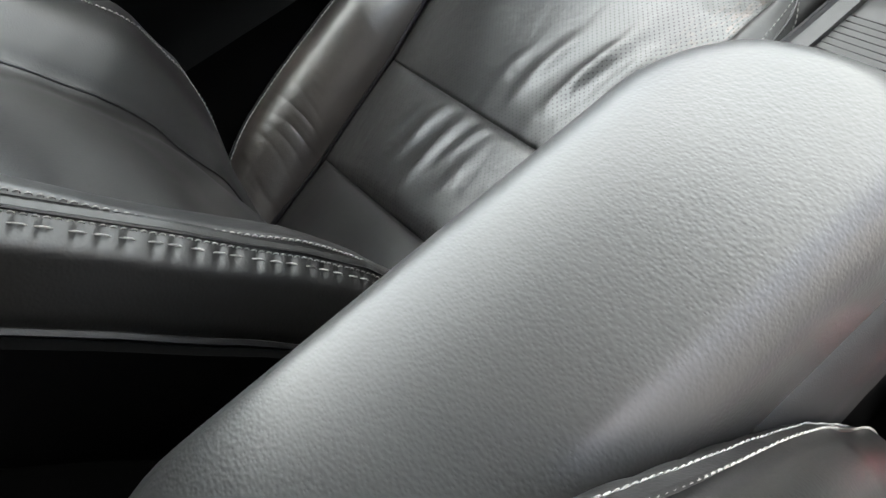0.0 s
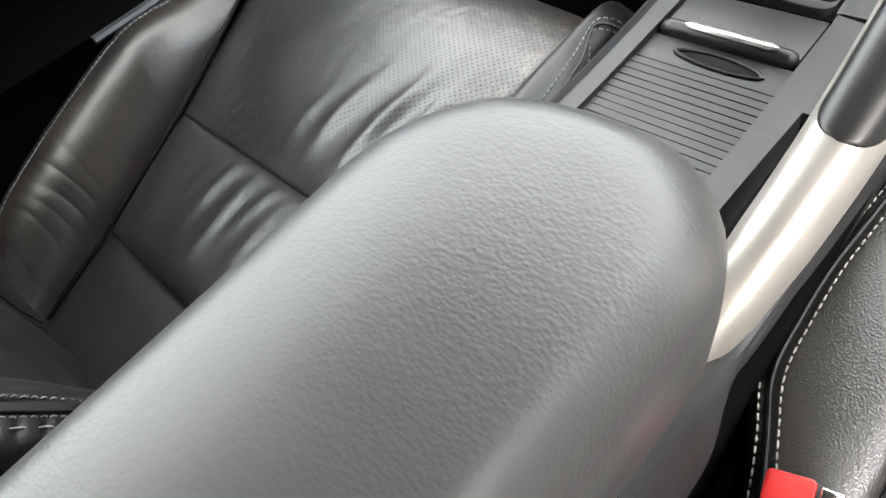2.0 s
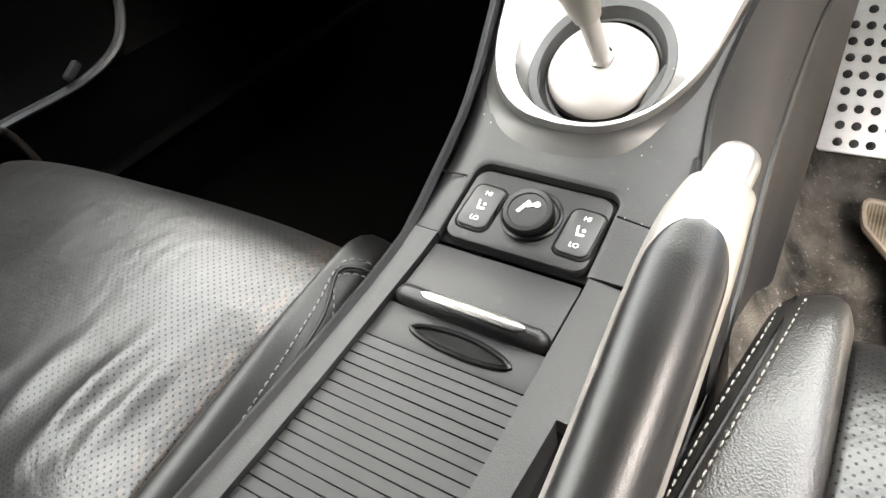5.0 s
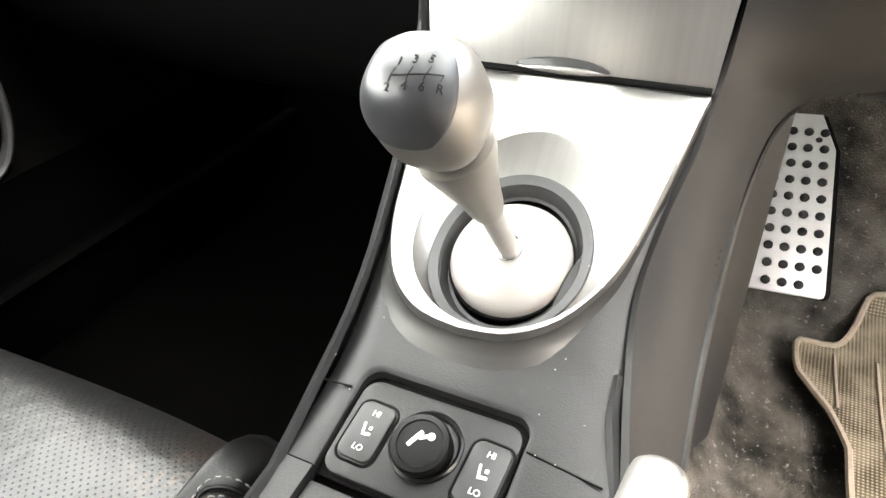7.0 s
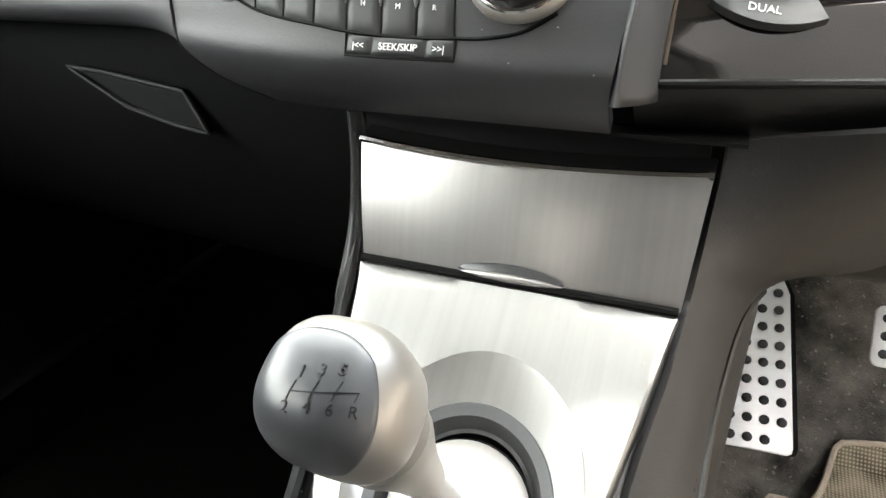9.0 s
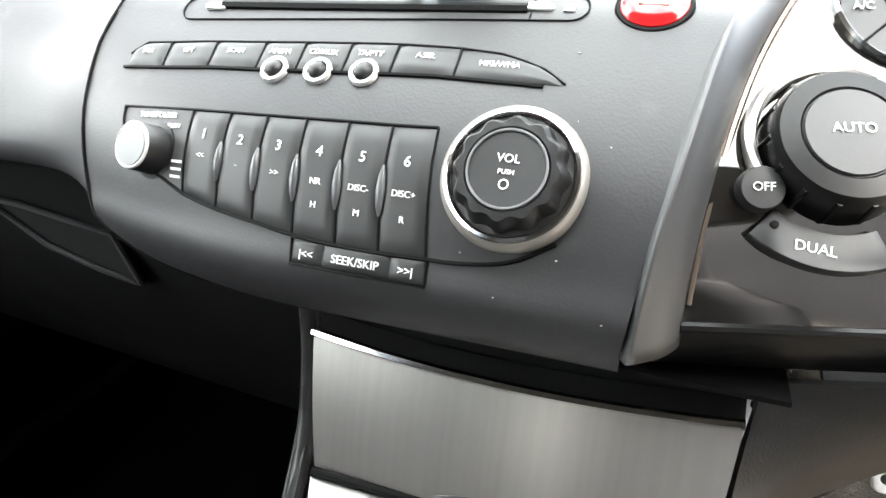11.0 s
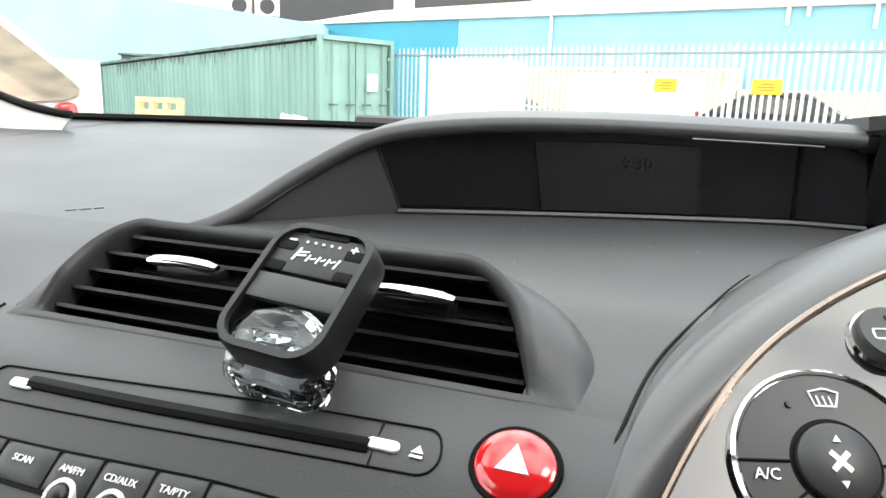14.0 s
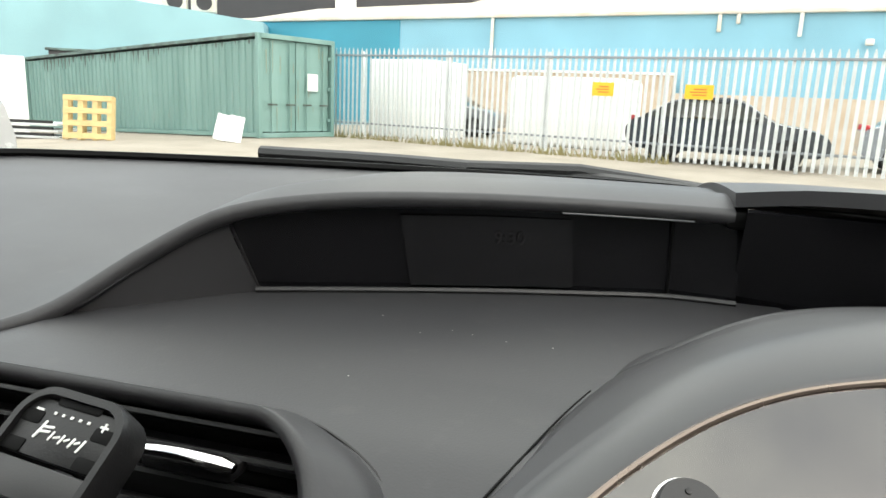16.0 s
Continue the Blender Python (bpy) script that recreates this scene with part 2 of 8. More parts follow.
ARM_SKIN = material("armrest_leatherette", (0.032, 0.032, 0.032), 0.42, vary=0.12, vary_scale=9, grain=0.00014, grain_scale=560, grain_kind="cells", relief=0.00010, relief_scale=240, specular=0.6, stretch=(0.75, 1.2, 1))
PLASTIC = material("charcoal_plastic", (0.020, 0.020, 0.0205), 0.44, vary=0.10, vary_scale=12, spots=0.02, grain=0.00022, grain_scale=900, specular=0.5)
DASH_SKIN = material("dash_soft_plastic", (0.030, 0.030, 0.0318), 0.47, vary=0.08, vary_scale=7, spots=0.02, grain=0.00006, grain_scale=900, grain_kind="cells", specular=0.5)
MATT_PLASTIC = material("matt_charcoal_plastic", (0.010, 0.010, 0.0103), 0.58, vary=0.12, vary_scale=25, grain=0.0001, grain_scale=1200, specular=0.3)
DARK_PLASTIC = material("black_plastic", (0.005, 0.005, 0.0052), 0.42, vary=0.15, vary_scale=25, grain=0.0001, grain_scale=1200)
# black for seals and joints; in recesses and slots it paints their shade
BLACK = material("black_and_shade", (0.0025, 0.0025, 0.0025), 0.6, vary=0.2, specular=0.12)
# black plastic taken below its own tone: deep shade is in the colour
SHADE_BLACK_SKIN = material("shade_black_plastic", (0.0013, 0.0013, 0.0013), 0.7, vary=0.2, vary_scale=20, grain=0.0001, grain_scale=1000, specular=0.03)
CONSOLE_SKIN = material("dark_console_plastic", (0.0145, 0.0145, 0.015), 0.46, vary=0.10, vary_scale=12, spots=0.02, grain=0.00016, grain_scale=1100, specular=0.42)
SHUTTER_SKIN = material("ribbed_shutter_plastic", (0.0125, 0.0126, 0.013), 0.5, vary=0.08, vary_scale=30, grain=0.00003, grain_scale=1500, specular=0.4, random_tone=0.05)
ARCH_SKIN = material("charcoal_arch_plastic", (0.040, 0.041, 0.043), 0.44, 0.0, vary=0.06, vary_scale=12, grain=0.00004, grain_scale=1800, specular=0.68)
KNOB_SKIN = material("smooth_grey_knob", (0.062, 0.064, 0.068), 0.33, vary=0.08, vary_scale=60, grain=0.00003, grain_scale=1800, specular=0.9)
BEZEL_GREY = material("grey_bezel_plastic", (0.060, 0.061, 0.063), 0.45, vary=0.06, vary_scale=40, spots=0.03)
DOME_PAINT = material("matt_silver_paint", (0.47, 0.455, 0.43), 0.50, 0.45, vary=0.03, vary_scale=12, rough_vary=0.02)
# silver darkened to hold the shadow on the surround's outer band
BAND_SHADE = material("shaded_silver_paint", (0.075, 0.074, 0.071), 0.42, 0.5, vary=0.06, vary_scale=30)
CAP_BLACK = material("black_socket_plastic", (0.0035, 0.0035, 0.0036), 0.32, vary=0.1, vary_scale=40, specular=0.3)
DUST = material("settled_dust_fleck", (0.36, 0.35, 0.33), 0.9, vary=0.2)
GLOSS = material("piano_black", (0.112, 0.107, 0.101), 0.045, 0.92, vary=0.04, specular=0.7, coat=0.6, rough_vary=0.01)
KEYCAP = material("grey_key_plastic", (0.026, 0.0265, 0.027), 0.45, vary=0.1, vary_scale=40, grain=0.00003, grain_scale=1500, random_tone=0.08)
SILVER = material("satin_silver", (0.52, 0.51, 0.49), 0.33, 0.9, vary=0.05, vary_scale=6, stretch=(40, 1, 1), rough_vary=0.05)
SILVER_PAINT = material("silver_painted_plastic", (0.40, 0.38, 0.345), 0.37, 0.7, vary=0.03, vary_scale=8, rough_vary=0.01)
GREY_PAINT = material("grey_satin_trim", (0.085, 0.087, 0.090), 0.33, 0.35, vary=0.05, vary_scale=30, specular=0.5)
CAP_GREY = material("pale_grey_cap", (0.16, 0.16, 0.165), 0.4, vary=0.05, vary_scale=80)
RING_PAINT = material("bright_silver_ring", (0.70, 0.70, 0.69), 0.42, 0.35, vary=0.03, vary_scale=60)
CHROME = material("chrome", (0.82, 0.81, 0.80), 0.10, 1.0, vary=0.03, rough_vary=0.03)
SILVER_PANEL = material("brushed_silver_panel", (0.315, 0.311, 0.30), 0.38, 0.9, vary=0.05, vary_scale=6, stretch=(40, 1, 1), rough_vary=0.05)
BRONZE = material("dark_bronze_trim", (0.25, 0.20, 0.165), 0.28, 0.9, vary=0.05, vary_scale=30)
WHITE = material("white_print", (0.82, 0.82, 0.80), 0.5, vary=0.02)
RED = material("red_plastic", (0.34, 0.016, 0.015), 0.32, vary=0.06, vary_scale=60)
RED_LENS = material("red_gloss_plastic", (0.55, 0.012, 0.014), 0.12, vary=0.05, coat=0.8, rough_vary=0.03)
THREAD = material("pale_grey_thread", (0.22, 0.215, 0.205), 0.6, vary=0.15, vary_scale=400)
# carpet taken to near-black, with the footwell's shade in the colour
CARPET = material("black_carpet_in_shade", (0.0018, 0.0017, 0.0016), 0.95, vary=0.35, vary_scale=35, grain=0.002, grain_scale=700, specular=0.03, sheen=0.0)
# dusty carpet; its pale tone also paints the sun on the driver's side
CARPET_DUSTY_SUNLIT = material("dusty_sunlit_carpet", (0.022, 0.0208, 0.0188), 0.95, second=(0.185, 0.170, 0.146), vary_scale=17, spots=0.5, grain=0.004, grain_scale=420, specular=0.1)


def woven(name, dark, pale, pitch):
    """A plain weave: two crossed sets of threads, worn in patches."""
    mat = bpy.data.materials.new(name)
    mat.use_nodes = True
    n, l = mat.node_tree.nodes, mat.node_tree.links
    b = n["Principled BSDF"]
    b.inputs["Roughness"].default_value, b.inputs["Specular IOR Level"].default_value = 0.9, 0.1
    co = n.new("ShaderNodeTexCoord")
    thread = []
    for axis in ("X", "Y"):
        w = n.new("ShaderNodeTexWave")
        w.bands_direction = axis
        w.inputs["Scale"].default_value, w.inputs["Distortion"].default_value = math.pi / (10 * pitch), 0.6
        w.inputs["Detail Scale"].default_value = 0.05
        l.new(co.outputs["Object"], w.inputs["Vector"])
        thread.append(w.outputs["Fac"])
    both = n.new("ShaderNodeMath")
    both.operation = "MULTIPLY"
    l.new(thread[0], both.inputs[0])
    l.new(thread[1], both.inputs[1])
    wear = n.new("ShaderNodeTexNoise")
    wear.inputs["Scale"].default_value, wear.inputs["Detail"].default_value = 22.0, 4
    l.new(co.outputs["Object"], wear.inputs["Vector"])
    blend = n.new("ShaderNodeMapRange")
    blend.inputs["From Min"].default_value, blend.inputs["From Max"].default_value = 0.35, 0.68
    blend.inputs["To Min"].default_value, blend.inputs["To Max"].default_value = -0.10, 0.55
    l.new(wear.outputs["Fac"], blend.inputs["Value"])
    tone = n.new("ShaderNodeMath")
    tone.operation, tone.use_clamp = "ADD", True
    l.new(both.outputs[0], tone.inputs[0])
    l.new(blend.outputs["Result"], tone.inputs[1])
    mix = n.new("ShaderNodeMix")
    mix.data_type = "RGBA"
    mix.inputs["A"].default_value, mix.inputs["B"].default_value = (*dark, 1), (*pale, 1)
    l.new(tone.outputs[0], mix.inputs["Factor"])
    l.new(mix.outputs["Result"], b.inputs["Base Color"])
    bump = n.new("ShaderNodeBump")
    bump.inputs["Strength"].default_value, bump.inputs["Distance"].default_value = 0.8, 0.0008
    l.new(both.outputs[0], bump.inputs["Height"])
    l.new(bump.outputs["Normal"], b.inputs["Normal"])
    return mat


MAT_WEAVE = woven("woven_mat", (0.085, 0.070, 0.045), (0.40, 0.34, 0.245), 0.0042)
PIPING = material("beige_piping", (0.40, 0.33, 0.25), 0.75, vary=0.12, vary_scale=200)
BRUSHED = material("brushed_aluminium", (0.86, 0.85, 0.83), 0.5, 0.30, vary=0.04, vary_scale=8, stretch=(1, 30, 1), rough_vary=0.05)
RUBBER = material("dark_rubber", (0.03, 0.03, 0.03), 0.7, vary=0.2)
HEADLINER = material("grey_headliner", (0.075, 0.074, 0.072), 0.9, vary=0.05, grain=0.0005, grain_scale=900)
DISPLAY = material("smoked_display", (0.0065, 0.0065, 0.0075), 0.14, vary=0.1, specular=0.3, rough_vary=0.03)
DIGIT = material("unlit_digit", (0.0122, 0.0122, 0.013), 0.19, vary=0.05)


def perforated(name, colour):
    """Leather with rows of small punched holes."""
    mat = material(name, colour, 0.38, vary=0.25, vary_scale=14, grain=0.00014, grain_scale=620, grain_kind="cells", relief=0.0012, relief_scale=55, specular=0.8)
    n, l = mat.node_tree.nodes, mat.node_tree.links
    b = n["Principled BSDF"]
    co = n.new("ShaderNodeTexCoord")
    sep = n.new("ShaderNodeSeparateXYZ")
    l.new(co.outputs["Object"], sep.inputs["Vector"])

    def op(kind, a, c):
        q = n.new("ShaderNodeMath")
        q.operation = kind
        for i, v in enumerate((a, c)):
            if v is None:
                continue
            if isinstance(v, (int, float)):
                q.inputs[i].default_value = v
            else:
                l.new(v, q.inputs[i])
        return q.outputs[0]
    pitch = 0.0064
    fx = op("MULTIPLY", sep.outputs["X"], 1 / pitch)
    fy = op("MULTIPLY", sep.outputs["Y"], 1 / pitch)
    a = op("SUBTRACT", op("FRACT", op("ADD", op("ADD", fx, fy), 1000), None), 0.5)
    c = op("SUBTRACT", op("FRACT", op("ADD", op("SUBTRACT", fx, fy), 1000), None), 0.5)
    r = op("SQRT", op("ADD", op("MULTIPLY", a, a), op("MULTIPLY", c, c)), None)
    hole = op("MULTIPLY", op("LESS_THAN", r, 0.185), op("GREATER_THAN", op("ADD", sep.outputs["X"], op("MULTIPLY", sep.outputs["Y"], 0.12)), -0.46))
    base = b.inputs["Base Color"].links[0].from_socket
    mx = n.new("ShaderNodeMix")
    mx.data_type = "RGBA"
    mx.inputs["B"].default_value = (0.003, 0.003, 0.003, 1)
    l.new(hole, mx.inputs["Factor"])
    l.new(base, mx.inputs["A"])
    l.new(mx.outputs["Result"], b.inputs["Base Color"])
    gl_ = op("SUBTRACT", 0.8, op("MULTIPLY", hole, 0.45))
    l.new(gl_, b.inputs["Specular IOR Level"])
    # brown wear in short streaks along the inner seam
    fine = n.new("ShaderNodeTexNoise")
    fine.inputs["Scale"].default_value, fine.inputs["Detail"].default_value = 260, 3
    squash = n.new("ShaderNodeMapping")
    squash.inputs["Scale"].default_value, squash.inputs["Rotation"].default_value = (1.0, 0.22, 1.0), (0, 0, radians(18))
    l.new(co.outputs["Object"], squash.inputs["Vector"])
    l.new(squash.outputs["Vector"], fine.inputs["Vector"])
    near = n.new("ShaderNodeMapRange")
    near.inputs["From Min"].default_value, near.inputs["From Max"].default_value = -0.205, -0.160
    l.new(sep.outputs["X"], near.inputs["Value"])
    streak = n.new("ShaderNodeMapRange")
    streak.inputs["From Min"].default_value, streak.inputs["From Max"].default_value = 0.50, 0.62
    l.new(fine.outputs["Fac"], streak.inputs["Value"])
    worn = op("MULTIPLY", op("MULTIPLY", near.outputs["Result"], streak.outputs["Result"]), op("LESS_THAN", sep.outputs["X"], 0.0))
    wm_ = n.new("ShaderNodeMix")
    wm_.data_type = "RGBA"
    wm_.inputs["B"].default_value = (0.040, 0.026, 0.018, 1)
    l.new(worn, wm_.inputs["Factor"])
    l.new(b.inputs["Base Color"].links[0].from_socket, wm_.inputs["A"])
    l.new(wm_.outputs["Result"], b.inputs["Base Color"])
    bump = n.new("ShaderNodeBump")
    bump.inputs["Distance"].default_value = 0.0006
    bump.invert = True
    l.new(hole, bump.inputs["Height"])
    l.new(b.inputs["Normal"].links[0].from_socket, bump.inputs["Normal"])
    l.new(bump.outputs["Normal"], b.inputs["Normal"])
    return mat


PERFORATED = perforated("perforated_black_leather", (0.0085, 0.0082, 0.008))


def glass(name, colour, rough=0.0, ior=1.45):
    mat = bpy.data.materials.new(name)
    mat.use_nodes = True
    b = mat.node_tree.nodes["Principled BSDF"]
    b.inputs["Base Color"].default_value = (*colour, 1)
    b.inputs["Transmission Weight"].default_value = 1.0
    b.inputs["Roughness"].default_value = rough
    b.inputs["IOR"].default_value = ior
    return mat


CRYSTAL = glass("clear_crystal", (0.93, 0.97, 0.98))


def thin_pane(name, tint):
    """Thin flat glass: clear, with a faint mirror on top."""
    mat = bpy.data.materials.new(name)
    mat.use_nodes = True
    n, l = mat.node_tree.nodes, mat.node_tree.links
    n.remove(n["Principled BSDF"])
    clear, gl, mix = n.new("ShaderNodeBsdfTransparent"), n.new("ShaderNodeBsdfGlossy"), n.new("ShaderNodeMixShader")
    clear.inputs["Color"].default_value = (*tint, 1)
    gl.inputs["Roughness"].default_value = 0.02
    mix.inputs["Fac"].default_value = 0.04
    l.new(clear.outputs[0], mix.inputs[1])
    l.new(gl.outputs[0], mix.inputs[2])
    l.new(mix.outputs[0], n["Material Output"].inputs["Surface"])
    return mat


PANE = thin_pane("car_glass", (0.80, 0.85, 0.83))


# ---- the car's shell ----
TINT = thin_pane("tinted_glass", (0.14, 0.15, 0.15))


def side_shell(s):
    """The door side of the cabin; s is -1 or 1."""
    tag = "left" if s < 0 else "right"
    if s < 0:
        door = thing("door_1", (s * 0.80, 0.5, 0.30), "black plastic front car door panel with pocket", "door", kind="structure")
    xs = [(0.28, 0.785), (0.36, 0.78), (0.45, 0.79), (0.53, 0.80), (0.56, 0.79), (0.60, 0.815), (0.80, 0.80), (0.90, 0.775), (0.97, 0.77), (0.985, 0.79)]
    prof = spline([(x, z) for z, x in xs], 24)
    if s < 0:
        part("door_panel", grid(lambda u, v: (s * prof[round(v * 23)][0], -0.25 + 1.75 * u, prof[round(v * 23)][1]), 30, 23, 0.03), SHADE_BLACK_SKIN, door)
    rim = spline([(s * 0.79, 0.36, 0.556), (s * 0.79, 0.50, 0.558), (s * 0.79, 0.67, 0.560), (s * 0.79, 0.79, 0.560), (s * 0.79, 0.863, 0.582), (s * 0.79, 0.893, 0.634), (s * 0.79, 0.90, 0.72)], 40)
    if s < 0:
        part("pocket_rim", tube(rim, 0.009, 8, flat=0.7), GREY_PAINT, door, "grey satin pocket rim")
    if s < 0:
        part("clip", rbox((0.012, 0.03, 0.012), pose(-0.775, 0.775, 0.585, 30, 0, 0), 0.003), PLASTIC, door)
    sill = spline([(s * 0.765, 0.3, 0.43), (s * 0.765, 0.9, 0.434), (s * 0.76, 1.15, 0.436), (s * 0.74, 1.4, 0.45)], 20)
    solo("door_sill", tube(sill, 0.016, 8, flat=0.5), SHADE_BLACK_SKIN, "black plastic door sill strip", "sill", kind="structure")
    pill = thing("pillar_" + tag, (s * 0.78, 1.5, 1.0), "grey trimmed windscreen pillar and roof rail", "pillar", kind="structure")
    part("front_pillar", tube(spline([(s * 0.90, 1.36, 1.00), (s * 0.87, 1.22, 1.12), (s * 0.76, 0.92, 1.30), (s * 0.64, 0.62, 1.42)], 14), 0.035, 10, flat=0.8), HEADLINER, pill)
    part("roof_rail", tube(spline([(s * 0.63, 0.62, 1.42), (s * 0.64, 0.0, 1.46), (s * 0.63, -0.7, 1.43), (s * 0.60, -1.1, 1.36)], 12), 0.035, 10), HEADLINER, pill)
    part("centre_pillar", tube(spline([(s * 0.80, -0.28, 0.60), (s * 0.79, -0.28, 0.95), (s * 0.66, -0.32, 1.44)], 10), 0.05, 10, flat=0.6), HEADLINER, pill)
    part("rear_pillar", tube(spline([(s * 0.80, -1.35, 0.80), (s * 0.78, -1.25, 1.0), (s * 0.60, -1.05, 1.38)], 10), 0.09, 10, flat=0.6), HEADLINER, pill)
    solo("rear_window_pane", grid(lambda u, v: (s * (0.79 - 0.16 * v), -1.3 + 0.98 * u, 0.99 + 0.43 * v), 4, 4), TINT, "dark tinted rear side glass", "window", kind="structure")
    if s < 0:
        solo("side_window", grid(lambda u, v: (s * (0.80 - 0.15 * v), -0.25 + (1.20 - 0.35 * v) * u, 0.985 + 0.43 * v), 6, 4), PANE, "clear front passenger door glass", "window", kind="structure").visible_shadow = False
    rear = solo("rear_side_panel", grid(lambda u, v: (s * 0.80, -1.6 + 1.36 * u, 0.30 + 0.69 * v), 6, 4, 0.03), DARK_PLASTIC, "black rear side trim panel", "panel", kind="structure")


side_shell(-1)
side_shell(1)
corner = thing("pillar_foot", (-0.75, 1.35, 1.07), "pale grey pillar foot trim with a black screen seal", "pillar trim", kind="structure")
CORNER = spline([(-0.682, 1.366, 1.1135), (-0.695, 1.360, 1.1150), (-0.735, 1.35, 1.123), (-0.79, 1.345, 1.139), (-0.85, 1.29, 1.18), (-0.86, 1.20, 1.22)], 30)
part("pillar_seal", tube(CORNER, 0.0055, 8), BLACK, corner, "black rubber screen seal")
part("foot_trim", grid(lambda u, v: (CORNER[round(u * 29)][0] - 0.01 * v, CORNER[round(u * 29)][1] - 0.05 * v, CORNER[round(u * 29)][2] - 0.002 + (1.055 - CORNER[round(u * 29)][2]) * v), 29, 6, 0.004), material("pale_pillar_trim", (0.42, 0.41, 0.39), 0.8, vary=0.05, grain=0.0003, grain_scale=900), corner)
solo("roof", grid(lambda u, v: ((2 * u - 1) * 0.64, -1.1 + 1.74 * v, 1.43 + 0.05 * math.sin(math.pi * min(1, v * 1.0)) - 0.03 * (2 * u - 1) ** 2), 12, 16, 0.03), HEADLINER,
     "light grey cloth headliner under the car roof", "headliner", kind="structure")
solo("tailgate", grid(lambda u, v: ((2 * u - 1) * 0.80, -1.62 + 0.0 * v, 0.30 + 0.72 * v), 4, 4, 0.03), DARK_PLASTIC, "black trimmed tailgate behind the seats", "tailgate", kind="structure")
solo("rear_screen", grid(lambda u, v: ((2 * u - 1) * (0.74 - 0.14 * v), -1.60 + 0.50 * v, 1.02 + 0.40 * v), 4, 4), TINT, "dark tinted rear window", "window", kind="structure")
bench = thing("rear_bench", (0, -0.95, 0.30), "black leather rear bench seat", "bench")
part("seat", rbox((1.4, 0.5, 0.30), pose(0, -0.95, 0.45), 0.06, 4), LEATHER, bench)
part("backrest", rbox((1.4, 0.14, 0.62), pose(0, -1.25, 0.80, -14, 0, 0), 0.05, 4), LEATHER, bench)
solo("windscreen", grid(lambda u, v: ((2 * u - 1) * (0.78 - 0.15 * v), 1.66 - 0.16 * (2 * u - 1) ** 2 - (1.02 - 0.10 * (2 * u - 1) ** 2) * v, 1.085 + 0.345 * v + 0.03 * math.sin(math.pi * v)), 16, 10), PANE,
     "clear laminated car windscreen", "windscreen", kind="structure").visible_shadow = False


def floor_z(x, y):
    z = 0.30 + 0.05 * max(0, (y - 1.0)) + max(0, y - 1.25) ** 1.3 * 1.2
    t = abs(x - 0.01)
    side = (0.19 - t) / 0.06 if x < 0.01 else (0.085 - t) / 0.025
    return z + (0.26 * max(0.0, min(1.0, side)) if y > 0.2 else 0)


solo("floor", grid(lambda u, v: (-0.80 + 1.6 * u, -1.6 + 3.3 * v, floor_z(-0.80 + 1.6 * u, -1.6 + 3.3 * v)), 80, 80, 0.01), CARPET, "black carpet on the car floor", "carpet", kind="structure")
solo("bulkhead", grid(lambda u, v: (-0.80 + 1.6 * u, 1.62 + 0.02 * v, 0.55 + 0.50 * v), 6, 6, 0.03), BLACK, "black firewall below the windscreen", "bulkhead", kind="structure")
solo("driver_carpet", grid(lambda u, v: (0.095 + 0.665 * u, 0.66 + 0.90 * v, floor_z(0.3, 0.66 + 0.90 * v) + 0.018 + 0.10 * max(0, 1 - u * 9) ** 2), 30, 30, 0.008), CARPET_DUSTY_SUNLIT,
     "dusty black carpet in the driver's footwell with sunlight in its colour", "carpet", kind="structure")


# ---- centre console ----
def deck(y):
    return lerp([(0.0, 0.690), (0.45, 0.694), (0.56, 0.699), (0.61, 0.713), (0.65, 0.724), (0.70, 0.747), (0.76, 0.782), (0.803, 0.815), (0.84, 0.845)], y)


console = thing("centre_console", (0.02, 0.45, 0.33), "charcoal plastic centre console between the front seats", "console")


def left_x(y):
    return lerp([(0.0, -0.0605), (0.40, -0.0610), (0.52, -0.0610), (0.565, -0.0635), (0.62, -0.0700), (0.68, -0.078), (0.76, -0.094), (0.83, -0.108)], y)


def right_x(y):
    return lerp([(0.0, 0.126), (0.25, 0.121), (0.33, 0.117), (0.50, 0.115), (0.58, 0.105), (0.64, 0.085), (0.70, 0.078), (0.76, 0.085), (0.83, 0.104)], y)


def strip(section, y0, y1, n=40):
    """A skin whose cross-section section(y) runs along the console."""
    return grid(lambda u, v: section(y0 + (y1 - y0) * u)[round(v * (len(section(y0)) - 1))], n, len(section(y0)) - 1, 0.004)


def left_side(y):
    x, z = left_x(y), deck(y)
    return [(x + 0.001, y, z + 0.004), (x - 0.003, y, z + 0.001), (x - 0.006, y, z - 0.006), (x - 0.009, y, z - 0.03), (x - 0.014, y, z - 0.15), (x - 0.02, y, 0.45), (x - 0.03, y, 0.33)]


def right_side(y):
    x, z = right_x(y), deck(y)
    k = max(0.0, min(1.0, (y - 0.52) / 0.1))
    return [(x - 0.004, y, z + 0.004 - 0.002 * k), (x + 0.001, y, z + 0.001 - 0.004 * k), (x + 0.003 + 0.010 * k, y, z - 0.006 - 0.010 * k),
            (x + 0.004 + 0.020 * k, y, z - 0.03 - 0.01 * k), (x + 0.002 + 0.028 * k, y, z - 0.08), (x + 0.004 + 0.04 * k, y, 0.52), (x + 0.03 + 0.04 * k, y, 0.33)]


part("left_flank", strip(left_side, -0.10, 0.84), CONSOLE_SKIN, console)
# near-black here paints the shade of the gap beside the driver's seat
part("right_flank", strip(right_side, -0.10, 0.565), SHADE_BLACK_SKIN, console)
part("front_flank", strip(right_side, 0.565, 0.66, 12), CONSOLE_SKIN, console)
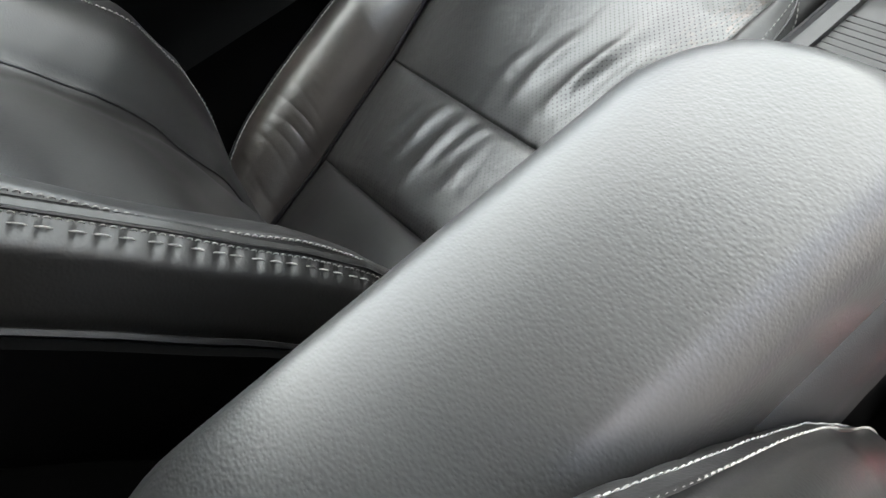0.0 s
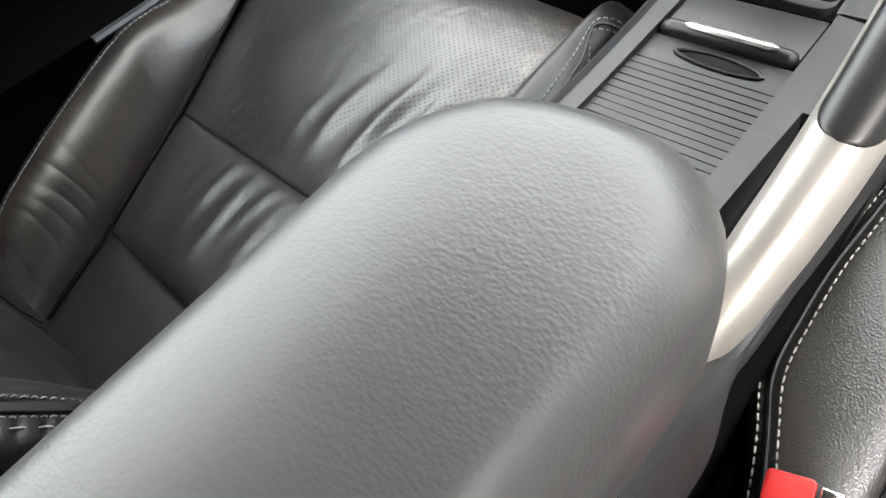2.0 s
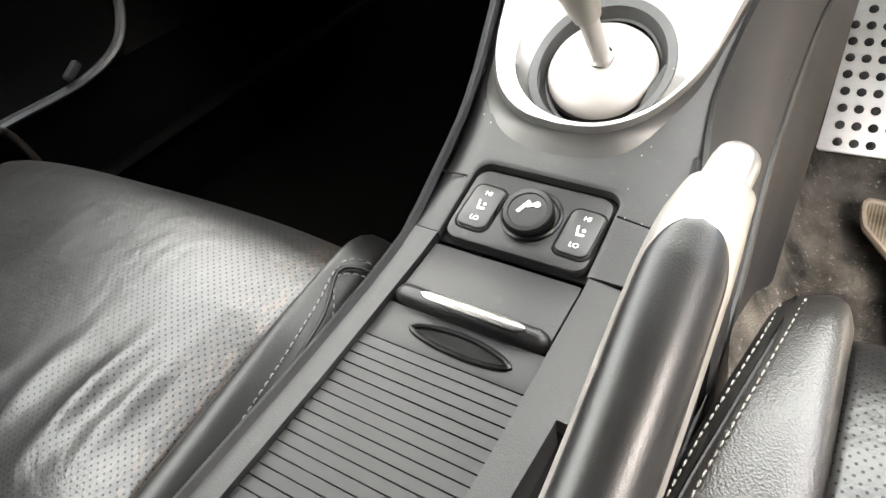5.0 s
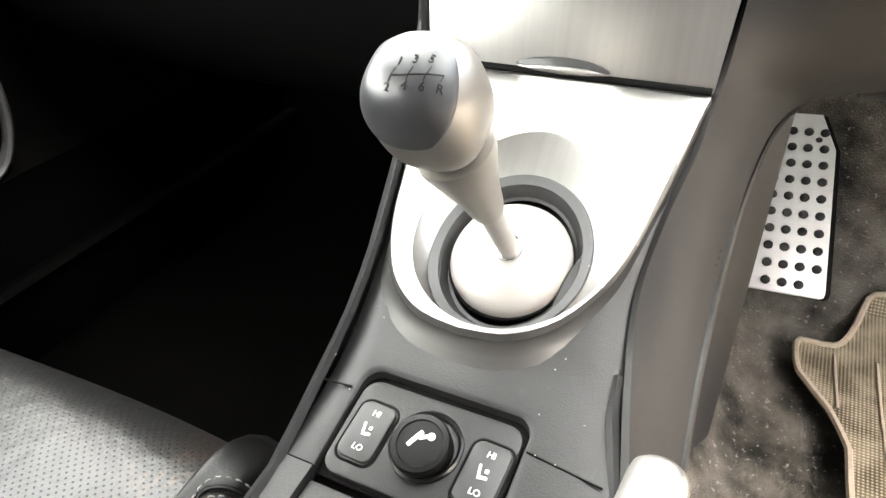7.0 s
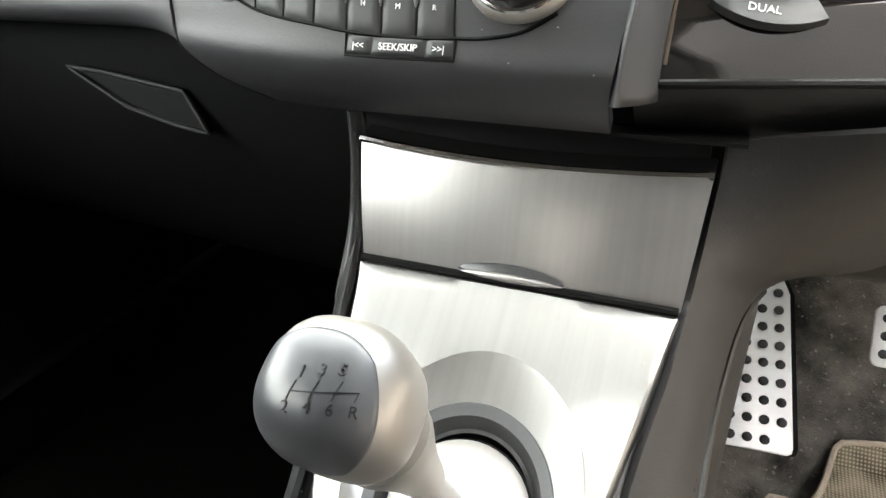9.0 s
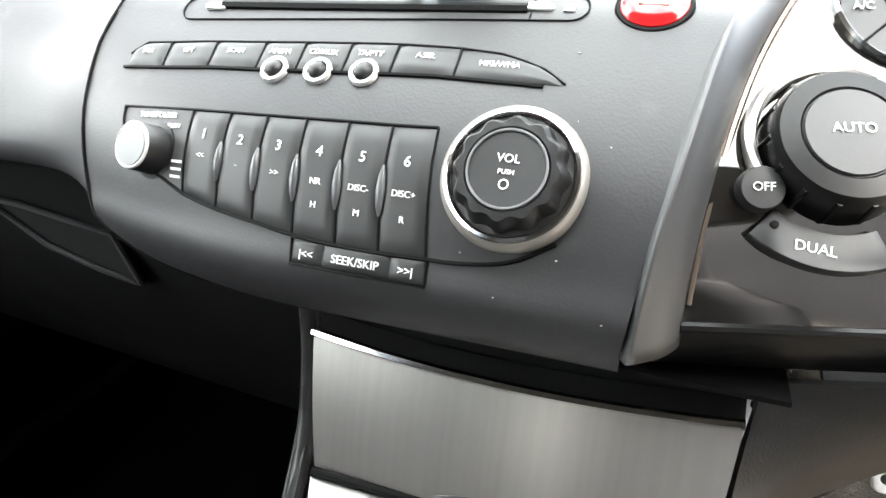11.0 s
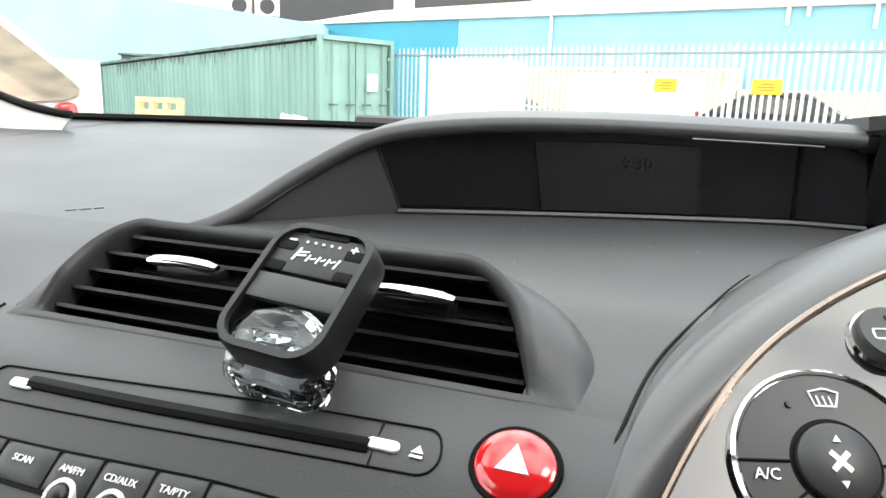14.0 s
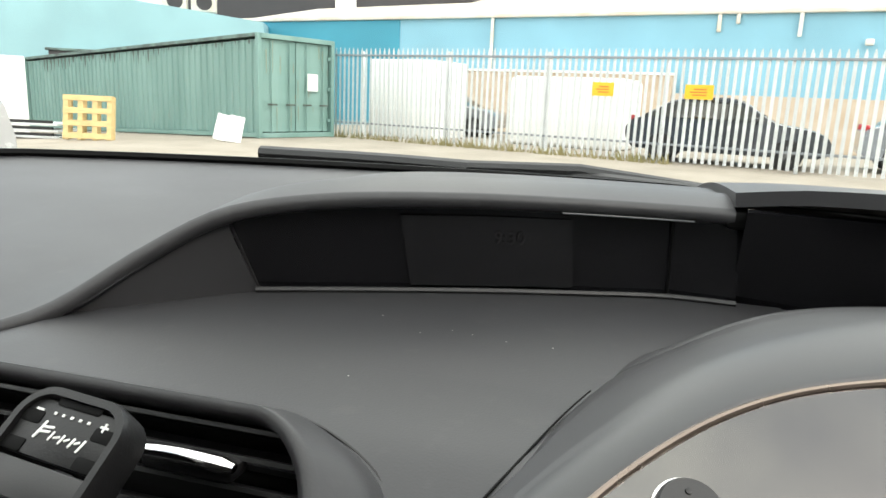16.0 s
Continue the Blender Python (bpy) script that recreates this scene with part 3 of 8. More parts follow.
part("left_rail", grid(lambda u, v: (left_x(0.0 + 0.565 * u) * (1 - v) - 0.047 * v, 0.0 + 0.565 * u, deck(0.565 * u) + 0.004 - 0.0 * v), 30, 4, 0.008), CONSOLE_SKIN, console)


def rail_w(y):
    return lerp([(0, 0.0145), (0.38, 0.0156), (0.44, 0.0172), (0.478, 0.0190), (0.6, 0.0190)], y)


part("right_rail", grid(lambda u, v: (0.050 + rail_w(0.565 * u) * v, 0.0 + 0.565 * u, deck(0.565 * u) + 0.003 - 0.002 * v), 60, 4, 0.008), CONSOLE_SKIN, console)
part("slot_wall", grid(lambda u, v: (0.0500 + rail_w(0.10 + 0.378 * u) - 0.0004 + 0.003 * v, 0.10 + 0.378 * u, deck(0.10 + 0.378 * u) + 0.0002 - 0.055 * v), 40, 5, 0.004), CONSOLE_SKIN, console)
part("lever_shoulder", grid(lambda u, v: (0.0685 + (right_x(0.478 + 0.087 * u) - 0.0725) * v, 0.478 + 0.087 * u, deck(0.478 + 0.087 * u) + 0.001), 14, 8, 0.010), CONSOLE_SKIN, console)
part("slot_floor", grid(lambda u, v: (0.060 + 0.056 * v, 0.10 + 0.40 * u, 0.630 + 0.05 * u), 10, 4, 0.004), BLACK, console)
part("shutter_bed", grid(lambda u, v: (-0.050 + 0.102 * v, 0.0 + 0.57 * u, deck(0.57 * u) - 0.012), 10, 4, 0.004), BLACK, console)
part("right_rim", tube(spline([(0.094, 0.292, 0.694), (0.103, 0.289, 0.696), (0.111, 0.300, 0.697), (0.113, 0.34, 0.697), (0.111, 0.40, 0.697), (0.111, 0.50, 0.699), (0.105, 0.56, 0.700)], 40), 0.0062, 8), CONSOLE_SKIN, console)

# front deck round the switches and the gear lever, with the hole left open
HOLE, RIM_R = (0.001, 0.701), 0.0590


def deck_point(x, y):
    l, r = left_x(y), right_x(y)
    u = (x - l) / (r - l)
    ease = min(1.0, max(0.0, (y - 0.566) / 0.06))
    return (x, y, deck(y) + 0.0035 - 0.010 * max(0, abs(2 * u - 1) - 0.7) ** 2 * 10 * ease)


PX0, PX1, PY0, PY1, PR = -0.0465, 0.0485, 0.5660, 0.6235, 0.010


def run(a, b, n):
    return [(a[0] + (b[0] - a[0]) * k / n, a[1] + (b[1] - a[1]) * k / n) for k in range(n)]


def arc(cx, cy, r, a0, a1, n):
    return [(cx + r * math.cos(radians(a0 + (a1 - a0) * k / n)), cy + r * math.sin(radians(a0 + (a1 - a0) * k / n))) for k in range(n)]


IN_ = run((PX0, PY0), (PX0, PY1 - PR), 10) + arc(PX0 + PR, PY1 - PR, PR, 180, 90, 8) + run((PX0 + PR, PY1), (PX1 - PR, PY1), 12) + arc(PX1 - PR, PY1 - PR, PR, 90, 0, 8) + run((PX1, PY1 - PR), (PX1, PY0), 10) + [(PX1, PY0)]
OUT_ = [(left_x(y), y) for y in np.linspace(PY0, 0.640, 11)][:-1] + [(left_x(y), y) for y in np.linspace(0.640, 0.660, 5)][:-1] + run((left_x(0.66), 0.66), (-0.05, 0.66), 4)
OUT_ += run((-0.05, 0.66), (0.055, 0.66), 12) + run((0.055, 0.66), (right_x(0.66), 0.66), 4) + [(right_x(y), y) for y in np.linspace(0.660, 0.640, 5)][:-1] + [(right_x(y), y) for y in np.linspace(0.640, PY0, 11)]


def deck_skin(u, v):
    a, b = IN_[round(u * 48)], OUT_[round(u * 48)]
    k = (0.0, 0.0, 0.03, 0.08, 0.3, 0.55, 0.8, 1.0)[round(v * 7)]
    x, y, z = deck_point(a[0] + (b[0] - a[0]) * k, a[1] + (b[1] - a[1]) * k)
    return (x, y, z - (0.006, 0.0012, 0.0003, 0, 0, 0, 0, 0)[round(v * 7)])


part("front_deck", grid(deck_skin, 48, 7, 0.003), CONSOLE_SKIN, console)
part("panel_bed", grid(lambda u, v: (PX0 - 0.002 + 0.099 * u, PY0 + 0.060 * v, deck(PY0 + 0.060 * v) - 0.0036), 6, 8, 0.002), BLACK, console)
part("left_deck", grid(lambda u, v: deck_point(left_x(0.66 + 0.17 * u) * (1 - v) + (left_x(0.66 + 0.17 * u) + 0.05 - 0.035 * u) * v, 0.66 + 0.17 * u), 20, 4, 0.006), CONSOLE_SKIN, console)


def seam_x(y):
    return lerp([(0.655, 0.086), (0.70, 0.077), (0.74, 0.079), (0.778, 0.0855), (0.811, 0.090), (0.84, 0.094)], y)


part("right_deck", grid(lambda u, v: deck_point((seam_x(0.66 + 0.17 * u) - 0.002) * (1 - v) + (right_x(0.66 + 0.17 * u) - 0.05 + 0.035 * u) * v, 0.66 + 0.17 * u), 20, 4, 0.006), CONSOLE_SKIN, console)
part("panel_joint", tube([(left_x(0.608) - 0.002, 0.608, deck(0.608) + 0.0032), (-0.050, 0.609, deck(0.609) + 0.0038)], 0.0006, 6), BLACK, console)
part("panel_joint", tube([(0.050, 0.607, deck(0.607) + 0.0038), (0.088, 0.603, deck(0.603) + 0.0030)], 0.0006, 6), BLACK, console)

# ribbed sliding shutter
shutter = thing("storage_shutter", (0.0, 0.40, 0.69), "charcoal ribbed plastic sliding storage shutter on the console", "shutter")
for k in range(27):
    y = 0.481 - 0.0067 * k
    part("slat", rbox((0.0965, 0.00625, 0.006), pose(0.0015, y, deck(y) - 0.0030, 1.5, 0, 0), 0.0003, 1), SHUTTER_SKIN, shutter)
part("front_plate", rbox((0.0965, 0.026, 0.006), pose(0.0015, 0.4975, deck(0.497) - 0.0030, 2, 0, 0), 0.0012, 2), SHUTTER_SKIN, shutter)


def eye_outline(half, deep, n=10):
    up = [(half * math.sin(math.pi * (k / n - 0.5)), deep * math.cos(math.pi * (k / n - 0.5)) ** 1.3) for k in range(n + 1)]
    return up + [(x, -0.75 * y) for x, y in up[-2:0:-1]]


pm = pose(0.006, 0.4965, deck(0.4965) - 0.0001, 2, 0, -2)
rim = [pm @ Vector((x, y, 0.0006)) for x, y in eye_outline(0.0300, 0.0072)]
part("finger_rim", ring_of(rim, 0.0017, 8), CAP_BLACK, shutter, "black rimmed finger recess")
part("finger_recess", slab(eye_outline(0.0285, 0.0062), pm, 0.0006, 0.0003), BLACK, shutter)

# lidded tray with a bar handle
tray = thing("console_tray", (0.0, 0.536, 0.69), "charcoal lidded coin tray with a chrome handle strip", "tray")
part("lid", rbox((0.094, 0.046, 0.010), pose(0.0015, 0.5375, deck(0.537) - 0.0035, 3, 0, 0), 0.0016, 2), CONSOLE_SKIN, tray)
bar = [[(x, 0.5165 + 0.0062 * math.cos(a) * k, deck(0.5165) + 0.0005 + 0.0078 * math.sin(a) * k) for a in (math.pi * j / 7 for j in range(-1, 9))]
       for x, k in ((-0.0455, 0.3), (-0.043, 0.75), (-0.038, 1), (0.042, 1), (0.0465, 0.75), (0.0485, 0.3))]
part("handle", loops(bar), DARK_PLASTIC, tray, "black bar handle")
strip_ = [[(x, 0.5152 + 0.0034 * k * math.cos(a), deck(0.515) + 0.0084 + 0.0020 * (0.4 + 0.6 * k) * math.sin(a)) for a in (2 * math.pi * j / 12 for j in range(12))] for x, k in ((-0.0275, 0.12), (-0.0260, 0.6), (-0.022, 0.95), (0.004, 1), (0.030, 0.95), (0.034, 0.6), (0.0355, 0.12))]
part("chrome_strip", loops(strip_), SILVER, tray, "chrome strip")

# switch panel
switches = thing("seat_heater_switches", (0.0, 0.592, 0.70), "dark plastic switch panel with seat heater buttons and round socket", "switch panel")
sm = basis((0.001, 0.5938, deck(0.5938) - 0.0052), (1, 0, 0), (0, -0.235, 0.972))
out = [(x, y) for x, y in rrect(0.0902, 0.0545, 0.009, 5)]
part("frame", slab(out, sm, 0.0075, 0.001), CONSOLE_SKIN, switches)
for sx in (-0.0305, 0.0335):
    bmx = sm @ pose(sx, -0.002, 0.0072, 0, 0, -2)
    sw = part("button", slab(rrect(0.0200, 0.032, 0.005), bmx, 0.0026, 0.0010), KEYCAP, switches)
    ring = [bmx @ Vector((x, y, 0.0002)) for x, y in rrect(0.0225, 0.035, 0.006)]
    part("button_gap", ring_of(ring, 0.0008, 5), BLACK, switches)
    words("HI", 0.0046, bmx @ pose(0.0005, 0.0098, 0.0027), WHITE, sw)
    words("LO", 0.0046, bmx @ pose(0.0005, -0.0098, 0.0027), WHITE, sw)
    g = bmesh.new()
    rbox((0.0013, 0.0062, 0.0006), bmx @ pose(-0.0018, 0.001, 0.0028, 0, 0, 12), 0.0002, 1, into=g)
    rbox((0.0050, 0.0017, 0.0006), bmx @ pose(0.0008, -0.0020, 0.0028, 0, 0, 8), 0.0008, 1, into=g)
    rbox((0.0020, 0.0020, 0.0006), bmx @ pose(0.0018, 0.0016, 0.0028), 0.0010, 1, into=g)
    part("seat_symbol", g, WHITE, sw)
km = sm @ pose(0.0015, 0.0015, 0.0070)
part("socket_collar", lathe([(0.0190, 0), (0.0190, 0.0022), (0.0178, 0.0030), (0.0165, 0.0022), (0.0160, 0.0004), (0.0, 0.0004)], km, 36), CAP_BLACK, switches, "black collar")
cap = part("socket_cap", lathe([(0.0148, -0.002), (0.0150, 0.0015), (0.0144, 0.0040), (0.0154, 0.0055), (0.0154, 0.0098), (0.0145, 0.0110), (0.0118, 0.0112), (0.0114, 0.0104), (0.0, 0.0106)], km @ pose(0, -0.002, 0, 6, 0, 0), 36), CAP_BLACK, switches, "black round socket cap")
g = bmesh.new()
cm = km @ pose(0, -0.002, 0.0110, 6, 0, 0)
rbox((0.0024, 0.0100, 0.0006), cm @ pose(-0.0030, 0.0002, 0, 0, 0, -28), 0.0006, 1, into=g)
rbox((0.0022, 0.0076, 0.0006), cm @ pose(0.0020, 0.0026, 0, 0, 0, -62), 0.0006, 1, into=g)
lathe([(0.0020, -0.0003), (0.0020, 0.0003), (0.0, 0.0003)], cm @ pose(0.0044, 0.0034, 0), 12, into=g)
part("socket_symbol", g, WHITE, cap)

# ---- armrest ----
def arm_outline(n=9):
    """Half-width plan of the armrest lid, run round once."""
    pts = []
    for cx, cy, a0, rx, ry in ((0.1185 - 0.045, 0.309 - 0.048, 0, 0.045, 0.055), (-0.049 + 0.048, 0.313 - 0.060, 90, 0.048, 0.060),
                               (-0.036 + 0.06, -0.10 + 0.06, 180, 0.06, 0.06), (0.118 - 0.06, -0.10 + 0.06, 270, 0.06, 0.06)):
        for k in range(n + 1):
            a = radians(a0 + 90 * k / n)
            pts.append((cx + rx * math.cos(a), cy + ry * math.sin(a)))
    out = []
    for i, (x, y) in enumerate(pts):
        out.append((x, y))
        nx, ny = pts[(i + 1) % len(pts)]
        d = math.hypot(nx - x, ny - y)
        for k in range(1, int(d / 0.012) + 1):
            u = k / (int(d / 0.012) + 1)
            out.append((x + (nx - x) * u, y + (ny - y) * u))
    return [(x, y + 0.012 * max(0.0, 1 - ((x - 0.045) / 0.07) ** 2) * (1 if y > 0.25 else 0)) for x, y in out]


armrest = thing("armrest", (0.043, 0.10, 0.69), "grey-black grained leatherette padded armrest lid on the console", "armrest")
ao = arm_outline()
ac = (0.043, 0.10)


def arm_ring(z, inset, sink=0.0):
    r = []
    for x, y in ao:
        dx, dy = x - ac[0], y - ac[1]
        kx = (0.082 - inset) / 0.082
        ky = (0.22 - inset) / 0.22
        px, py = ac[0] + dx * kx, ac[1] + dy * ky
        crown = 0.009 * (1 - min(1.0, (dx * kx / 0.082) ** 2)) - 0.05 * max(0.0, -0.02 - py) ** 1.2
        r.append((px, py, z + crown * sink))
    return r


rings = [arm_ring(0.722, 0.010), arm_ring(0.728, 0.004), arm_ring(0.742, 0.001), arm_ring(0.766, 0.0)]
R = 0.030
for k in range(1, 9):
    a = radians(90 * k / 8)
    rings.append(arm_ring(0.777 + R * math.sin(a), R * (1 - math.cos(a)) * 0.95, math.sin(a) ** 2))
for k in (0.040, 0.055, 0.068, 0.076):
    rings.append(arm_ring(0.807, k, 1.0))
part("lid_pad", loops(rings), ARM_SKIN, armrest, split=0)
part("box", rbox((0.142, 0.40, 0.10), pose(0.041, 0.10, 0.672), 0.02, 3), DARK_PLASTIC, armrest, "charcoal plastic armrest box")
SKIRT_REAR = spline([(0.110, 0.731), (0.1180, 0.723), (0.1228, 0.7125), (0.1262, 0.7015), (0.1266, 0.690), (0.1245, 0.660), (0.120, 0.600)], 25)
SKIRT_FRONT = spline([(0.106, 0.699), (0.1090, 0.7022), (0.1135, 0.7032), (0.1178, 0.7005), (0.1195, 0.690), (0.1192, 0.660), (0.118, 0.600)], 25)


def skirt(u, v):
    """The console's side below the armrest, which runs on as the rim of the lever slot."""
    y = -0.08 + 0.63 * u
    a, b = SKIRT_REAR[round(v * 24)], SKIRT_FRONT[round(v * 24)]
    k = min(1.0, max(0.0, (y - 0.262) / 0.045))
    k = k * k * (3 - 2 * k)
    sag = -0.10 * max(0.0, 0.29 - y) * max(0.0, min(1.0, (v - 0.2) / 0.3))
    ridge = 0.0018 * math.exp(-((v - 0.42 - 0.9 * (0.29 - y)) / 0.07) ** 2) * (1 - k)
    return (a[0] + (b[0] - a[0]) * k + ridge, y, a[1] + (b[1] - a[1]) * k + sag)


part("side_skirt", grid(skirt, 90, 24, 0.003), MATT_PLASTIC, armrest, "charcoal plastic console side", split=0)

# ---- handbrake ----
brake = thing("handbrake_lever", (0.101, 0.30, 0.68), "silver handbrake lever with a black leather grip inlay", "handbrake")
A, B = Vector((0.0985, 0.298, 0.6965)), Vector((0.1147, 0.532, 0.8125))
AXIS = spline([A, (0.1105, 0.393, 0.7535), (0.1127, 0.500, 0.8065), B], 101)
ax = (B - A).normalized()
right = ax.cross(Vector((0, 0, 1))).normalized()
upv = right.cross(ax)


def lever_at(s):
    k = min(s, 1.0) * 100
    i = min(int(k), 99)
    return Vector(AXIS[i]).lerp(Vector(AXIS[i + 1]), k - i) + (B - Vector(AXIS[97])).normalized() * max(0.0, s - 1) * 0.27


def lever_r(s):
    return lerp([(0, 0.0110), (0.1, 0.0152), (0.25, 0.0170), (0.45, 0.0174), (0.7, 0.0172), (0.82, 0.0166), (0.88, 0.0155), (0.93, 0.0138), (1, 0.012)], s)


rings = []
for k in range(31):
    s = k / 30 * 0.93
    p, r = lever_at(s), lever_r(s)
    rings.append([p + r * (math.cos(t) * right + 1.0 * math.sin(t) * upv) for t in (2 * math.pi * j / 24 for j in range(24))])
for s, r in ((0.950, 0.0132), (0.962, 0.0126), (0.968, 0.0116), (0.970, 0.0100)):
    rings.append([lever_at(s) + r * (math.cos(t) * right + math.sin(t) * upv) for t in (2 * math.pi * j / 24 for j in range(24))])
part("tube", loops(rings), SILVER_PAINT, brake, split=50)
part("button", tube([lever_at(0.955), lever_at(1.018), lever_at(1.032), lever_at(1.038)], [0.0096, 0.0092, 0.0085, 0.0068], 20, normal=upv), SILVER, brake, "silver release button")


def grip(u, v):
    s = 0.420 + 0.455 * u
    w = max(0.0, 1 - (1 - min(1.0, u / 0.16, (1 - u) / 0.20)) ** 2)
    a = radians(81 + (2 * v - 1) * 60 * math.sqrt(max(w, 0.0)))
    r = lever_r(s) * (1.006 + 0.035 * min(1.0, 6 * w) * (1 - abs(2 * v - 1) ** 6))
    return lever_at(s) + r * (math.cos(a) * right + math.sin(a) * upv)


part("leather_grip", grid(grip, 80, 18, 0.0015), GRIP_SKIN, brake, "black grained leather grip", split=0)

# ---- gear lever and its silver surround ----
surround = thing("gear_surround", (0.0, 0.71, 0.72), "brushed silver gear surround panel with a dark round bezel", "gear surround")
hn = Vector((0, -0.50, 0.866))
hole_c = Vector((HOLE[0], HOLE[1], deck(HOLE[1]) + 0.012))
outl = spline([(-0.006, 0.6490), (0.020, 0.6525), (0.042, 0.6655), (0.057, 0.687), (0.067, 0.712), (0.075, 0.750), (0.083, 0.790), (0.086, 0.802)], 26)
outr = spline([(-0.098, 0.802), (-0.094, 0.790), (-0.086, 0.750), (-0.078, 0.712), (-0.068, 0.687), (-0.053, 0.6655), (-0.032, 0.6525), (-0.006, 0.6490)], 26)
topl = [(0.086 - 0.184 * k / 16, 0.802) for k in range(1, 16)]
U = outl + topl + outr[:-1]


def surr_z(y):
    return deck(y) + lerp([(0.62, 0.019), (0.66, 0.017), (0.72, 0.012), (0.80, 0.011)], y)


def toward(p, k):
    """From the round edge of the recess (k = 0) out to the outline."""
    cx, cy = HOLE[0], HOLE[1] + 0.0105
    d = math.hypot(p[0] - cx, p[1] - cy)
    q = RIM_R + (d - RIM_R) * k
    x, y = cx + (p[0] - cx) / d * q, cy + (p[1] - cy) / d * q
    return (x, y, surr_z(y))


rings = [[toward(p, k) for p in U] for k in (0.0, 0.25, 0.5, 0.75, 0.93)]
rings.append([(x, y, z - 0.0015) for x, y, z in [toward(p, 0.985) for p in U]])
rings.append([(x, y, z - 0.005) for x, y, z in [toward(p, 1.0) for p in U]])
band = []
for far, drop in ((0.0, 0.0), (0.0005, 0.003), (0.005, 0.008), (0.011, 0.0125), (0.017, 0.0175)):
    ring = []
    for p in U:
        d = Vector((p[0] - HOLE[0], p[1] - HOLE[1])).normalized()
        front = max(0.0, min(1.0, (0.73 - p[1]) / 0.08))
        ring.append((p[0] + d.x * far * front, p[1] + d.y * far * front, surr_z(p[1]) - drop))
    band.append(ring)
part("rim_band", loops([[(x, y, z - 0.0050) for x, y, z in r] for r in band], cap=False), BAND_SHADE, surround, "silver outer band with shade in its colour")
part("silver_panel", loops(rings, cap=False), SILVER_PANEL, surround, "satin silver panel", split=35)


def hole_ring(r, depth):
    out = []
    for p in U:
        d = math.hypot(p[0] - HOLE[0], p[1] - HOLE[1])
        q = Vector((HOLE[0] + (p[0] - HOLE[0]) / d * r, HOLE[1] + (p[1] - HOLE[1]) / d * r, 0))
        q.z = surr_z(q.y)
        base = hole_c + Vector((q.x - hole_c.x, q.y - hole_c.y, 0))
        base.z = hole_c.z + (q.y - hole_c.y) * 0.577
        w = min(1.0, depth / 0.01)
        out.append(tuple(q.lerp(base, w) - hn * depth))
    return out


part("countersink", loops([[toward(p, 0.0) for p in U], [(x, y, z - 0.0012) for x, y, z in (toward(p, -0.03) for p in U)], hole_ring(0.0470, 0.0060)], cap=False), SILVER_PANEL, surround)
part("bezel", loops([hole_ring(0.0473, 0.0058), hole_ring(0.0467, 0.0050), hole_ring(0.0414, 0.0064)], cap=False), BEZEL_GREY, surround, "grey ring bezel", split=25)
part("bezel_wall", loops([hole_ring(0.0414, 0.0064), hole_ring(0.0408, 0.0074), hole_ring(0.0374, 0.0135), hole_ring(0.0355, 0.014)], cap=False), PLASTIC, surround, "dark grey inner wall", split=25)
ball_m = basis(hole_c - hn * 0.0145, (1, 0, 0), hn)
part("well", lathe([(0.0375, -0.002), (0.0375, 0.002), (0.0, 0.002)], ball_m, 32), BLACK, surround)
part("dome", lathe([(0.0362, 0.0), (0.0360, 0.004), (0.0340, 0.008), (0.029, 0.012), (0.022, 0.0155), (0.012, 0.018), (0.0, 0.0185)], ball_m, 40), DOME_PAINT, surround, "silver dome")

lever = thing("gear_lever", (0.004, 0.703, 0.755), "gear lever with a round grey and silver knob", "gear lever")
g0, g1 = Vector((0.004, 0.703, 0.755)), Vector((-0.004, 0.6330, 0.874))
lax = (g1 - g0).normalized()
lm = basis(g0, (1, 0, 0), lax)
L = (g1 - g0).length
part("stick", lathe([(0.0062, 0.0), (0.0062, L * 0.42), (0.0072, L * 0.46)], lm, 18), DOME_PAINT, lever)
part("collar_ring", lathe([(0.0088, 0.006), (0.0088, 0.0105), (0.0080, 0.0115), (0.0064, 0.0110)], lm, 20), CHROME, lever)
part("neck", lathe([(0.0085, L * 0.38), (0.0098, L * 0.43), (0.0115, L * 0.52), (0.0150, L * 0.64), (0.0185, L * 0.74), (0.0195, L * 0.80)], lm, 28), SILVER_PAINT, lever, "silver tapered neck")
kn = Vector((-0.05, -0.78, 0.62)).normalized()
kx = Vector((1, 0, 0)) - kn * kn.x
km = basis(g1, kx, kn)
ell = Matrix.Translation(g1) @ lm.to_3x3().to_4x4() @ Matrix.Diagonal((0.0258, 0.0258, 0.0310, 1)) @ lm.to_3x3().inverted().to_4x4()


turn_ = lm.to_3x3().inverted()


def on_knob(d, k=1.0):
    """A place on the knob: a ball drawn towards a rounded cube."""
    d = Vector(d).normalized()
    q = turn_ @ d
    return ell @ (d * 0.915 * k / (abs(q.x) ** 2.6 + abs(q.y) ** 2.6 + abs(q.z) ** 2.6) ** (1 / 2.6))


kb = bmesh.new()
bmesh.ops.create_uvsphere(kb, u_segments=36, v_segments=24, radius=1.0)
for v in kb.verts:
    v.co = on_knob(v.co)
part("knob", kb, SILVER_PAINT, lever, "silver knob body", split=0)


def face(u, v):
    a, b = 2 * u - 1, 2 * v - 1
    a, b = a * math.sqrt(1 - 0.42 * b * b), b * math.sqrt(1 - 0.42 * a * a)
    d = km.to_3x3() @ Vector((1.02 * a + 0.05, 1.30 * b - 0.38, 0.74))
    edge = max(abs(2 * u - 1), abs(2 * v - 1))
    return on_knob(d, 1.036 - 0.041 * max(0, edge - 0.88) / 0.12)


kface = part("knob_face", grid(face, 30, 30), KNOB_SKIN, lever, "smooth grey face with shift pattern", split=0)


